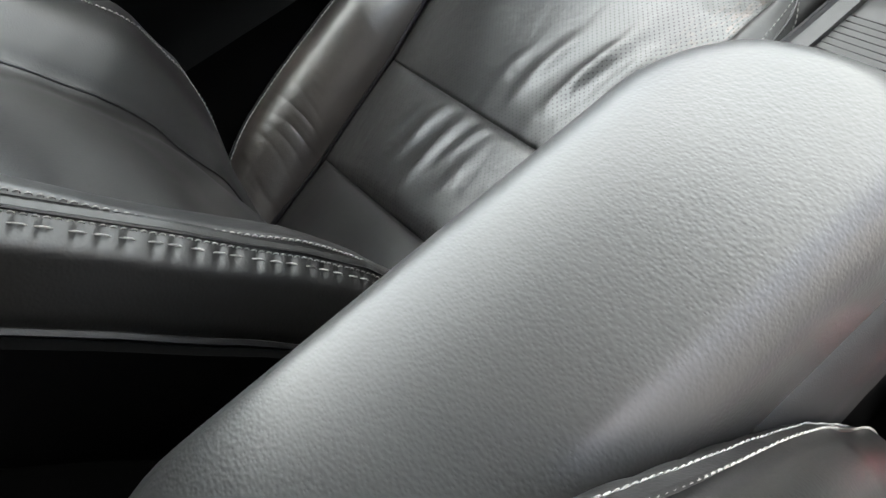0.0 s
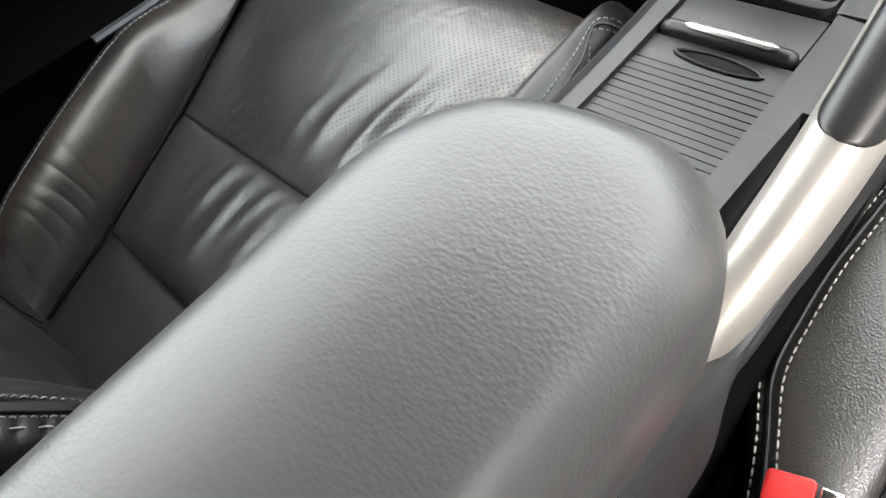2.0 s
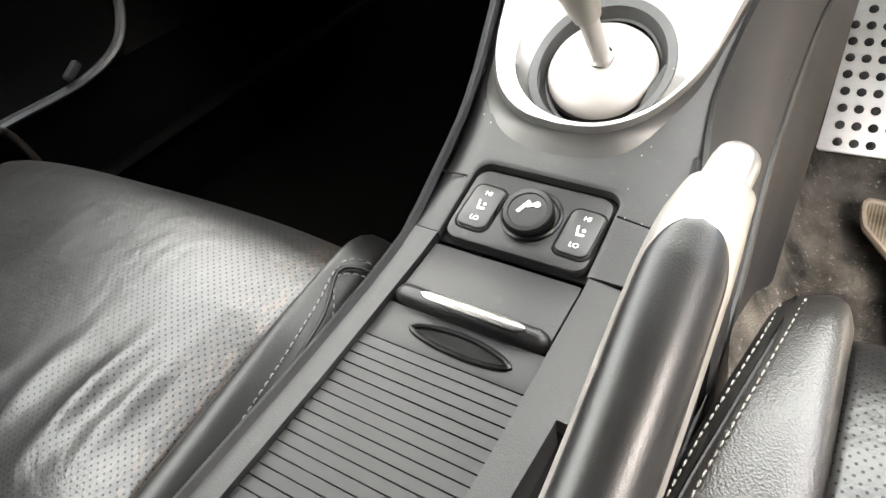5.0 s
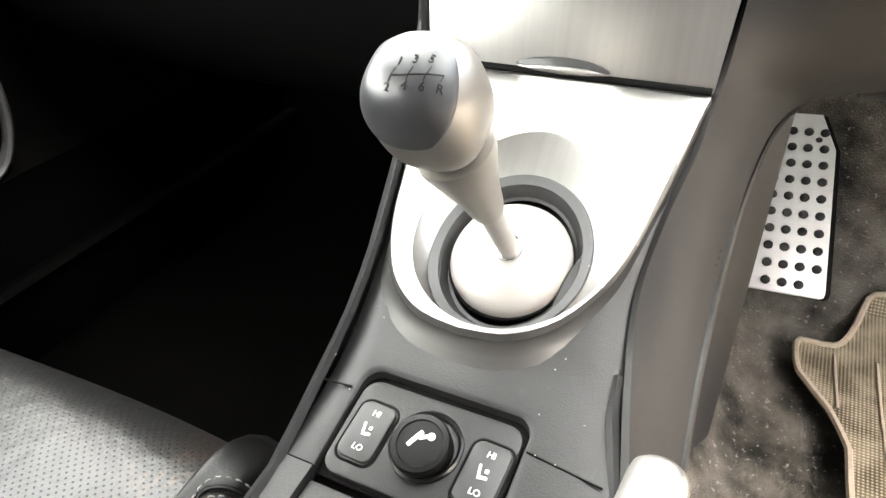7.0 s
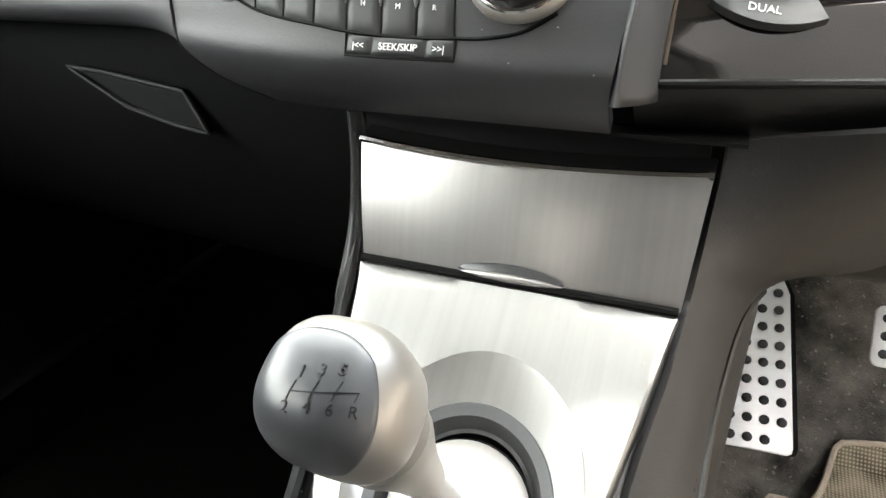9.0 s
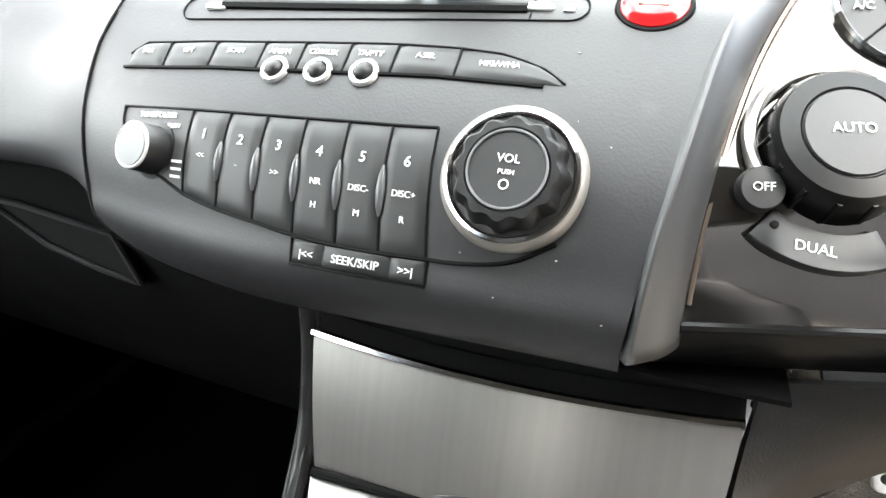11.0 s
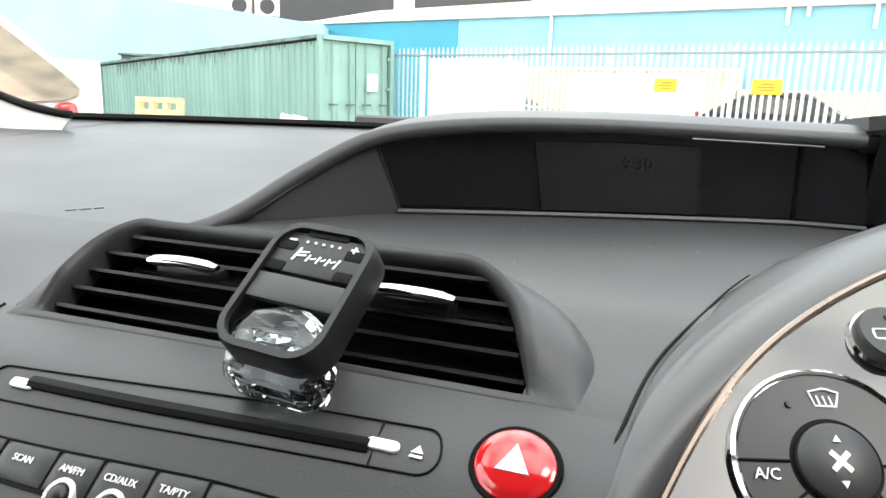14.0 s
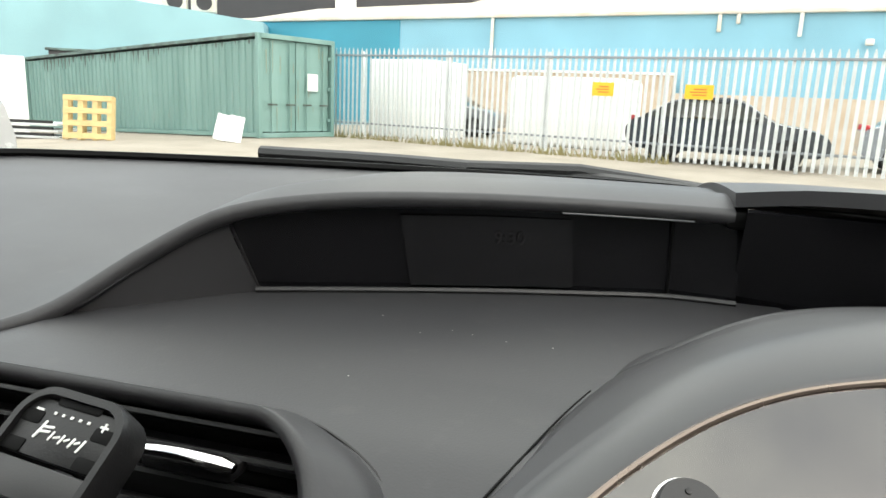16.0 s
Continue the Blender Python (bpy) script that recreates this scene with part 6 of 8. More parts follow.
# hazard button
hz = thing("hazard_button", (0.035, 0.87, 1.035), "glossy red oval hazard warning button with white triangle", "hazard button")
hm = fascia_frame(0.0354, 1.0412, -0.0015)
hm = basis(hm.translation, (1, 0, 0), (0, -0.62, 0.78))
ov = [(0.0130 * math.cos(t), 0.0118 * math.sin(t)) for t in (2 * math.pi * k / 36 for k in range(36))]
part("collar", ring_of([hm @ Vector((x * 1.03, y * 1.03, 0.0025)) for x, y in ov], 0.0014, 6, normal=(0, -0.62, 0.78)), BLACK, hz)
part("cap", slab(ov, hm, 0.0048, 0.0016, crown=0.0026), RED_LENS, hz, "glossy red cap")
tri_ = [(0.0062 * math.cos(radians(90 + 120 * k)), 0.0062 * math.sin(radians(90 + 120 * k)) - 0.0005) for k in range(3)]
part("triangle", slab(tri_, hm @ Matrix.Translation((0, 0, 0.0056)), 0.0019, 0.0003), WHITE, hz, "white triangle")

# ---- centre vent ----
vent = thing("air_vent", (-0.08, 0.92, 1.05), "charcoal centre air vent with horizontal slats and chrome tabs", "air vent")
vb, vt = (0.897, 1.0505), (0.936, 1.0855)


def vent_xy(u, v, deep=0.0):
    xl, xr = -0.197 + 0.014 * v, 0.031 - 0.021 * v
    y, z = vb[0] + (vt[0] - vb[0]) * v, vb[1] + (vt[1] - vb[1]) * v
    return Vector((xl + (xr - xl) * u, y + 0.67 * deep, z - 0.74 * deep))


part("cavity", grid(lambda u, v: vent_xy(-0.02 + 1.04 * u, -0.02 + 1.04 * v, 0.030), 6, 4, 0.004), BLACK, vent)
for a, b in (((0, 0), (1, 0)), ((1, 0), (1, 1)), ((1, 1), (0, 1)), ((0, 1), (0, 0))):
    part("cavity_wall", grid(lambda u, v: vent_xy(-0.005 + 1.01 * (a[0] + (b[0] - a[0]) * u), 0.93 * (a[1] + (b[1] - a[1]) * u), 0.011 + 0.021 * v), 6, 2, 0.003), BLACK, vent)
for k in range(5):
    v0 = 0.10 + 0.20 * k
    def slat(u, w):
        p = vent_xy(0.005 + 0.99 * u, v0, 0.003 + 0.017 * w)
        return p + Vector((0, 0, 0.006 * w))
    part("slat", grid(slat, 20, 3, 0.0016), DARK_PLASTIC, vent)
def vent_outline(n=12):
    """The opening, with round upper corners, as (u, v)."""
    pts = [(k / 24, 0.0) for k in range(25)] + [(1.0, k / 8 * 0.55) for k in range(1, 8)]
    pts += [(1.0 - 0.10 * (1 - math.cos(radians(90 * k / n))), 0.55 + 0.45 * math.sin(radians(90 * k / n))) for k in range(n + 1)]
    pts += [(0.90 - 0.82 * k / 24, 1.0) for k in range(1, 25)]
    pts += [(0.08 - 0.08 * math.sin(radians(90 * k / n)), 1.0 - 0.45 * (1 - math.cos(radians(90 * k / n)))) for k in range(1, n + 1)]
    pts += [(0.0, 0.55 * (1 - k / 8)) for k in range(1, 8)]
    return pts


def dash_base(y):
    return lerp([(0.88, 1.0462), (0.8955, 1.0495), (0.922, 1.0522), (0.948, 1.0608), (0.9705, 1.0666), (1.1, 1.0666)], y)


def housing(k):
    ring = []
    for u, v in vent_outline():
        p = vent_xy(u, v)
        side = 2 * u - 1
        edge_ = max(0.0, abs(side) - 0.80) / 0.20
        f = min(1.0, v / 0.40)
        f = f * f * (3 - 2 * f)
        grow_x = (0.030 if side > 0 else 0.024) * edge_ * edge_ * (3 - 2 * edge_) * (1 - 0.85 * max(0.0, v - 0.35) ** 2 / 0.4225) * (0.72 + 0.28 * f)
        grow_y = 0.036 * max(0.0, v - 0.15) / 0.85 + 0.002
        o = Vector((p.x + math.copysign(grow_x, side), p.y + grow_y - 0.006 * (1 - f), 0))
        o.z = dash_base(o.y) - 0.0008
        lift = 0.0012 + (0.0060 + 0.0020 * edge_) * f
        q = p.lerp(o, k)
        pad = min(1.0, k / 0.12) * (1 - max(0.0, (k - 0.62) / 0.38) ** 2)
        q.z += lift * 0.85 * pad
        q.y -= 0.4 * lift * pad
        ring.append(tuple(q))
    return ring


inner = [tuple(vent_xy(u, v, 0.012) + Vector((0, 0, 0))) for u, v in vent_outline()]
part("housing", loops([inner] + [housing(k) for k in (0.0, 0.05, 0.12, 0.25, 0.40, 0.55, 0.66, 0.76, 0.85, 0.92, 0.97, 1.0)], cap=False), DASH_SKIN, vent, "smooth charcoal vent surround", split=0)
# thin black tube that draws the soft shading at the surround's edge
part("housing_joint", tube([Vector(q) + Vector((0, -0.0002, 0.0014)) for q, (u, v) in zip(housing(1.0), vent_outline()) if v > 0.16], 0.0009, 6), CAP_BLACK, vent, "dark line for the shading round the surround")
for x0, x1 in ((-0.152, -0.115), (-0.046, -0.004)):
    v0 = 0.62
    a, b = vent_xy((x0 + 0.19) / 0.208, v0), vent_xy((x1 + 0.19) / 0.208, v0)
    tab = [a + (b - a) * k / 8 + Vector((0, -0.004, 0.003 + 0.0012 * math.sin(math.pi * k / 8))) for k in range(9)]
    part("tab", tube(tab, [0.0022] + [0.0036] * 7 + [0.0022], 10, flat=0.75), CHROME, vent, "chrome direction tab")
    part("tab_stem", rbox(((b - a).length * 0.9, 0.012, 0.006), Matrix.Translation((a + b) / 2 + Vector((0, 0.003, -0.002))), 0.002), DARK_PLASTIC, vent)

# ---- clip-on air freshener ----
fresh = thing("air_freshener", (-0.05, 0.88, 1.05), "black clip-on air freshener with clear crystal fragrance bottle", "air freshener")
fx = Vector((0.044, -0.004, -0.002)).normalized()
fup = Vector((0.002, 0.045, 0.036)).normalized()
fn = fx.cross(fup).normalized()
fm = basis(Vector((-0.0498, 0.8800, 1.0830)), fx, fn)
W, H = 0.0445, 0.0575
outer = rrect(W, H, 0.012, 6)
inner = rrect(W * 0.86, H * 0.88, 0.009, 6)
frame_rings = [[fm @ Vector((x, y, z)) for x, y in o] for o, z in ((outer, -0.010), (outer, 0.001), ([(x * 0.97, y * 0.975) for x, y in outer], 0.0035), (inner, 0.0035), ([(x * 0.98, y * 0.98) for x, y in inner], 0.0010))]
part("frame", loops(frame_rings, cap=False), DARK_PLASTIC, fresh, "black rounded frame")
part("upper_plate", rbox((W * 0.85, H * 0.33, 0.003), fm @ pose(0, H * 0.255, 0.0005), 0.001), DARK_PLASTIC, fresh)
part("middle_plate", rbox((W * 0.85, H * 0.20, 0.003), fm @ pose(0, -H * 0.035, 0.0010), 0.001), KEYCAP, fresh)
for sx2 in (-1, 1):
    for yy in (0.30, 0.13):
        part("grille_slot", slab(rrect(0.008, 0.0045, 0.001), fm @ pose(sx2 * W * 0.33, H * yy, 0.0018), 0.0005, 0.0002), BLACK, fresh)
part("top_slot", slab(rrect(0.018, 0.003, 0.001), fm @ pose(0, H * 0.42, 0.0018), 0.0005, 0.0002), BLACK, fresh)
g = bmesh.new()
for k in range(5):
    rbox((0.0010, 0.0010, 0.0004), fm @ pose(-0.007 + 0.0035 * k, H * 0.345, 0.0022), 0, 1, into=g)
rbox((0.0030, 0.0008, 0.0004), fm @ pose(-0.0135, H * 0.345, 0.0022), 0, 1, into=g)
rbox((0.0030, 0.0008, 0.0004), fm @ pose(0.0135, H * 0.345, 0.0022), 0, 1, into=g)
rbox((0.0008, 0.0030, 0.0004), fm @ pose(0.0135, H * 0.345, 0.0022), 0, 1, into=g)
part("scale_marks", g, WHITE, fresh)
g = bmesh.new()
for dx, dy, w, h, a in ((-0.0085, 0.240, 0.0012, 0.0065, -12), (-0.0062, 0.262, 0.0050, 0.0010, 8), (-0.0062, 0.235, 0.0040, 0.0010, 8), (-0.0030, 0.222, 0.0010, 0.0035, -12), (-0.0008, 0.222, 0.0026, 0.0009, 20),
                        (0.0014, 0.220, 0.0010, 0.0035, -12), (0.0034, 0.225, 0.0022, 0.0009, 30), (0.0056, 0.218, 0.0010, 0.0036, -14), (0.0076, 0.226, 0.0022, 0.0009, 25), (0.0096, 0.215, 0.0010, 0.0046, -14)):
    rbox((w, h, 0.0004), fm @ pose(dx, H * dy, 0.0022, 0, 0, a), 0.0002, 1, into=g)
part("logo_shape", g, WHITE, fresh, "white logo shape")
cry = bmesh.new()
lathe([(0.0, -0.012), (0.012, -0.012), (0.0185, -0.008), (0.0195, -0.002), (0.0160, 0.0010), (0.010, 0.0022), (0.0, 0.0010)], fm @ pose(0, -H * 0.30, -0.001) @ Matrix.Diagonal((1.02, 0.62, 1, 1)), 10, into=cry)
part("bottle", cry, CRYSTAL, fresh, "clear faceted crystal bottle", split=15)
cry = bmesh.new()
rb_ = [[fm @ Vector((x * k, -H * 0.44 + y * k2, z)) for x, y in rrect(W * 0.88, 0.020, 0.006, 2)] for k, k2, z in ((0.86, 0.7, -0.026), (1.0, 1.0, -0.019), (1.0, 1.0, -0.012), (0.9, 0.8, -0.006))]
loops(rb_, into=cry)
part("bottle_base", cry, CRYSTAL, fresh, "clear faceted crystal bottle", split=15)
part("clip", rbox((0.010, 0.012, 0.026), fm @ pose(0, 0, -0.020), 0.002), DARK_PLASTIC, fresh)

# ---- driver's trim tube and climate panel ----
trim = thing("binnacle_trim", (0.06, 0.83, 0.92), "grey satin arched trim round the driver's instrument panel", "trim arch")
def panel_h(z):
    return lerp([(0.92, 0.0), (0.95, 0.006), (0.97, 0.012), (0.99, 0.022), (1.008, 0.040), (1.03, 0.064), (1.045, 0.079), (1.06, 0.093), (1.075, 0.113), (1.10, 0.150), (1.13, 0.195)], z)


def panel_at(x, z, lift=0.0):
    p = Vector((x, 0.808 + 0.30 * (x - 0.07) + panel_h(z), z))
    if lift:
        p += panel_n(x, z) * lift
    return p


def panel_n(x, z):
    e = 0.012
    return (panel_at(x + e, z) - panel_at(x - e, z)).cross(panel_at(x, z + e) - panel_at(x, z - e)).normalized()


def panel_m(x, z, lift=0.0):
    return basis(panel_at(x, z, lift), (1, 0.3, 0), panel_n(x, z))


# stations along the arch: inner edge on the panel, ridge, outer edge on the dash
ARCH = [((0.0627, 0.8100, 0.9300), (0.0470, 0.7860, 0.9320), (0.0405, 0.7980, 0.9300)),
        ((0.0628, 0.8153, 0.9603), (0.0490, 0.7880, 0.9570), (0.0435, 0.7965, 0.9550)),
        ((0.0643, 0.8235, 0.9798), (0.0512, 0.7945, 0.9770), (0.0463, 0.8005, 0.9756)),
        ((0.0684, 0.8435, 1.0038), (0.0565, 0.8130, 1.0040), (0.0518, 0.8197, 1.0030)),
        ((0.0721, 0.8633, 1.0213), (0.0585, 0.8300, 1.0195), (0.0540, 0.8360, 1.0180)),
        ((0.0785, 0.8804, 1.0353), (0.0622, 0.8465, 1.0345), (0.0577, 0.8540, 1.0320)),
        ((0.0865, 0.8965, 1.0495), (0.0672, 0.8895, 1.0505), (0.0652, 0.8885, 1.0475)),
        ((0.0960, 0.9130, 1.0630), (0.0780, 0.9255, 1.0605), (0.0720, 0.9270, 1.0568)),
        ((0.1140, 0.9370, 1.0767), (0.0965, 0.9516, 1.0737), (0.0880, 0.9700, 1.0660)),
        ((0.1320, 0.9550, 1.0858), (0.1200, 0.9777, 1.0855), (0.1050, 1.0280, 1.0680)),
        ((0.1510, 0.9735, 1.0940), (0.1447, 1.0026, 1.0983), (0.1260, 1.0780, 1.0700)),
        ((0.1860, 0.9965, 1.1020), (0.1736, 1.0250, 1.1076), (0.1546, 1.1030, 1.0790)),
        ((0.2183, 1.0098, 1.1049), (0.2059, 1.0455, 1.1128), (0.1900, 1.1163, 1.0936)),
        ((0.2800, 1.0300, 1.1080), (0.2500, 1.0680, 1.1160), (0.2275, 1.1243, 1.1019)),
        ((0.3700, 1.0550, 1.1100), (0.3400, 1.0900, 1.1170), (0.3200, 1.1400, 1.1080))]


def eased(pts, times):
    """The same line with its small kinks smoothed away."""
    pts = [Vector(q) for q in pts]
    for _ in range(times):
        pts = pts[:1] + [(a + 2 * b + c) / 4 for a, b, c in zip(pts, pts[1:], pts[2:])] + pts[-1:]
    return pts


ARCH_IN, ARCH_MID, ARCH_OUT = [eased(spline([st[k] for st in ARCH], 91), (24, 16, 3)[k]) for k in range(3)]


def arch_skin(u, v):
    """Across the arch: a lip behind the inner edge, a gently crowned face, a rounded ridge, the outer slope."""
    k = round(u * 90)
    a, b, c = ARCH_IN[k], ARCH_MID[k], ARCH_OUT[k]
    along = (ARCH_IN[min(k + 1, 90)] - ARCH_IN[max(k - 1, 0)]).normalized()
    up_ = along.cross(b - a).normalized()
    up_ = up_ if up_.dot(Vector((-0.2, -0.6, 0.75))) > 0 else -up_
    w = v * 16
    if w < 1:
        return a + up_ * -0.004 * (1 - w) + (a - b).normalized() * 0.0006
    if w <= 10:
        q = (w - 1) / 9
        return a.lerp(b, 0.94 * q) + up_ * 0.0026 * math.sin(math.pi * min(1.0, q * 1.02)) ** 0.8
    if w <= 12:
        q = (w - 10) / 2
        return (a.lerp(b, 0.94)).lerp(b.lerp(c, 0.10), q) + up_ * 0.0003 * math.sin(math.pi * q)
    return b.lerp(c, 0.10 + 0.90 * (w - 12) / 4)


part("arch", grid(arch_skin, 90, 16, 0.003), ARCH_SKIN, trim, split=0)
part("groove", tube([q + Vector((-0.0011, 0.0004, 0.0010)) for q in ARCH_OUT[2:52]], [0.0011 - 0.0007 * k / 49 for k in range(50)], 8), BLACK, trim)


def shoulder_at(u, v):
    """Soft wave from the arch's outer edge down to the display shelf."""
    q = ARCH_OUT[54 + round(u * 36)]
    wide = min(1.0, 0.01 + 1.6 * u)
    w = v * v * (3 - 2 * v)
    low = min(q.z - 0.0005, 1.0662)
    return (q.x + 0.001 - 0.045 * v * wide, q.y - 0.001 + 0.050 * v * wide, q.z + (low - q.z) * w)


part("shoulder", grid(shoulder_at, 36, 12), DASH_SKIN, trim, "charcoal soft plastic shoulder", split=0)


climate = thing("climate_panel", (0.13, 0.85, 0.95), "glossy black climate control panel with dials and round buttons", "climate panel")


def arch_x(z):
    return lerp([(q.z, q.x) for q in ARCH_IN], z)


part("gloss_panel", grid(lambda u, v: panel_at(arch_x(0.938 + 0.170 * v) - 0.0002 + (0.40 - arch_x(0.938 + 0.170 * v)) * u, 0.938 + 0.170 * v), 30, 40, 0.004), GLOSS, climate)
part("bright_edge", tube([q + Vector((0.0005, -0.0010, -0.0003)) for q in ARCH_IN[3:]], 0.0016, 8), BRONZE, climate, "thin bronze edging")
part("lower_lip", tube([panel_at(0.062 + 0.31 * k / 10, 0.938, 0.000) for k in range(11)], 0.0022, 8), CAP_BLACK, climate)


# mode dial with keys round it
am_ = panel_m(0.1272, 1.0425, 0.0) @ Matrix.Diagonal((0.78, 0.78, 0.9, 1))
md = part("mode_dial", lathe([(0.0405, 0), (0.0402, 0.0030), (0.0388, 0.0042), (0.0376, 0.0036), (0.0376, 0.001)], am_, 56), CHROME, climate, "chrome-ringed mode dial")
part("key_disc", lathe([(0.0374, 0.001), (0.0372, 0.0032), (0.0180, 0.0046), (0.0176, 0.002)], am_, 56), KEYCAP, md, "grey key ring")
part("hub_gap", lathe([(0.0180, 0.003), (0.0180, 0.0044), (0.0160, 0.0044), (0.0160, 0.003)], am_, 40), BLACK, md)
part("hub", lathe([(0.0158, 0.002), (0.0156, 0.0066), (0.0142, 0.0076), (0.0, 0.0080)], am_, 40), KEYCAP, md)
for a in (0, 180, 270, 320, 220):
    d = am_.to_3x3() @ Vector((math.cos(radians(a)), math.sin(radians(a)), 0))
    part("key_gap", tube([am_ @ Vector((0.0182 * math.cos(radians(a)), 0.0182 * math.sin(radians(a)), 0.0049)), am_ @ Vector((0.0372 * math.cos(radians(a)), 0.0372 * math.sin(radians(a)), 0.0036))], 0.0005, 5), BLACK, md)
words("A/C", 0.0062, am_ @ pose(-0.0275, 0.001 - 0.0065, 0.0046), WHITE, md)
part("lamp_dot", lathe([(0.0016, 0), (0.0014, 0.001), (0, 0.0012)], am_ @ pose(-0.0140, 0.0235, 0.0038), 12), DARK_PLASTIC, md)
g = bmesh.new()
wsn = [(-0.006, 0.003), (0, 0.0045), (0.006, 0.003), (0.0042, -0.003), (-0.0042, -0.003)]
ring_of([am_ @ pose(0.001, 0.0265, 0.0042) @ Vector((x, y, 0)) for x, y in wsn], 0.00045, 5, into=g, normal=am_.to_3x3() @ Vector((0, 0, 1)))
for k in range(3):
    rbox((0.0006, 0.005, 0.0004), am_ @ pose(-0.0015 + 0.0025 * k, 0.0255, 0.0042, 0, 0, 14), 0, 1, into=g)
part("demist_symbol", g, WHITE, md)
g = bmesh.new()
for a in (90, 270):
    loops([[am_ @ pose(0, 0.0, 0.0082) @ Vector((0.0018 * math.cos(radians(a + 120 * k)), 0.0085 * math.sin(radians(a)) + 0.0018 * math.sin(radians(a + 120 * k)), h)) for k in range(3)] for h in (-0.0003, 0.0002)], into=g)
for k in range(4):
    rbox((0.0022, 0.0050, 0.0004), am_ @ pose(0, 0, 0.0082, 0, 0, 45 + 90 * k) @ pose(0, 0.0025, 0), 0, 1, into=g)
part("fan_symbol", g, WHITE, md)

# temperature knob
tm_ = basis(Vector((0.1065, 0.838, 1.007)) - panel_n(0.10, 1.0) * 0.0205, (1, 0.3, 0), panel_n(0.10, 1.0)) @ Matrix.Diagonal((0.84, 0.84, 0.82, 1))
tp = part("temperature_knob", lathe([(0.0320, 0), (0.0310, 0.010), (0.0300, 0.020), (0.0280, 0.0235), (0.0205, 0.0245), (0.0195, 0.0235), (0.0, 0.0240)], tm_, 48), CAP_BLACK, climate, "large black temperature knob")
for k in range(14):
    a = radians(360 * k / 14)
    part("flute", tube([tm_ @ Vector((0.0312 * math.cos(a), 0.0312 * math.sin(a), 0.004)), tm_ @ Vector((0.0296 * math.cos(a), 0.0296 * math.sin(a), 0.0195))], 0.0012, 6), CAP_BLACK, tp)
part("knob_face", lathe([(0.0192, 0.0236), (0.0188, 0.0250), (0.0, 0.0254)], tm_, 40), KEYCAP, tp)
words("AUTO", 0.0062, tm_ @ pose(0, 0.0010, 0.0257), WHITE, tp)
arcp = [tm_ @ Vector((0.0362 * math.cos(radians(a)), 0.0362 * math.sin(radians(a)), 0.0115)) for a in range(60, 216, 6)]
part("knob_arc", tube(arcp, 0.0026, 8), SILVER, climate, "grey temperature scale arc")
part("blue_mark", rbox((0.0025, 0.0040, 0.001), tm_ @ pose(-0.0345, -0.006, 0.0050), 0.0003), material("blue_print", (0.04, 0.16, 0.42), 0.4, vary=0.05), climate)
ob_m = panel_m(0.0800, 0.9850, 0.0) @ Matrix.Diagonal((0.76, 0.76, 0.8, 1))
of = part("off_button", lathe([(0.0104, 0), (0.0104, 0.006), (0.0096, 0.0078), (0.0, 0.0084)], ob_m, 32), KEYCAP, climate, "grey round off button")
words("OFF", 0.0058, ob_m @ pose(0, 0, 0.0086), WHITE, of)
fan_o = [(r * math.cos(radians(a)), r * math.sin(radians(a))) for r, rng in ((0.0530, range(225, 292, 6)), (0.0372, range(291, 224, -6))) for a in rng]
du = part("dual_key", slab(fan_o, tm_ @ Matrix.Translation((0, 0, 0.0)), 0.0060, 0.0010), KEYCAP, climate, "grey curved dual key")
words("DUAL", 0.0064, tm_ @ pose(-0.012, -0.0435, 0.0063, 0, 0, -12), WHITE, du)
part("lamp_dot", lathe([(0.0018, 0), (0.0016, 0.001), (0, 0.0012)], tm_ @ pose(-0.027, -0.0335, 0.0060), 12), BLACK, du)
# round demister button
rm = panel_m(0.1463, 1.0735, 0.0) @ Matrix.Diagonal((0.80, 0.80, 0.8, 1))
part("button_ring", lathe([(0.0158, 0), (0.0155, 0.0026), (0.0146, 0.0026), (0.0146, 0.0)], rm, 36), CHROME, climate, "chrome ring")
rd = part("round_button", lathe([(0.0143, 0), (0.0143, 0.0055), (0.0132, 0.0075), (0.0, 0.0070)], rm, 36), KEYCAP, climate, "dark round demister button")
g = bmesh.new()
ring_of([rm @ pose(-0.0052, -0.001, 0.0074) @ Vector((x, y, 0)) for x, y in rrect(0.0064, 0.0050, 0.001, 2)], 0.0004, 5, into=g, normal=panel_n(0.147, 1.075))
ring_of([rm @ pose(0.0048, -0.001, 0.0074) @ Vector((x, y, 0)) for x, y in ((-0.003, -0.002), (0.003, -0.002), (0.0035, 0.0), (-0.003, 0.0026))], 0.0004, 5, into=g, normal=panel_n(0.147, 1.075))
part("mirror_symbol", g, WHITE, rd)
part("lamp_dot", lathe([(0.0015, 0), (0.0013, 0.001), (0, 0.0012)], rm @ pose(0, 0.0078, 0.0070), 12), DARK_PLASTIC, rd)

# ---- driver's footwell ----
rest = thing("footrest", (0.19, 1.25, 0.42), "perforated aluminium footrest plate with rubber studs", "footrest")
fr_m = basis((0.166, 1.293, 0.492), (1, 0.05, 0.0), (-0.05, -0.62, 0.78))
plate_ = [(-0.045, -0.117), (-0.041, -0.120), (0.041, -0.120), (0.0455, -0.117), (0.0468, -0.111), (0.0320, 0.083), (0.0100, 0.134), (-0.040, 0.134)]
part("backing", slab([(x + 0.006, y + 0.002) for x, y in plate_], fr_m @ pose(0, 0, -0.010), 0.008, 0.002), BLACK, rest, "black rubber backing")
part("plate", slab(plate_, fr_m, 0.004, 0.001), BRUSHED, rest)
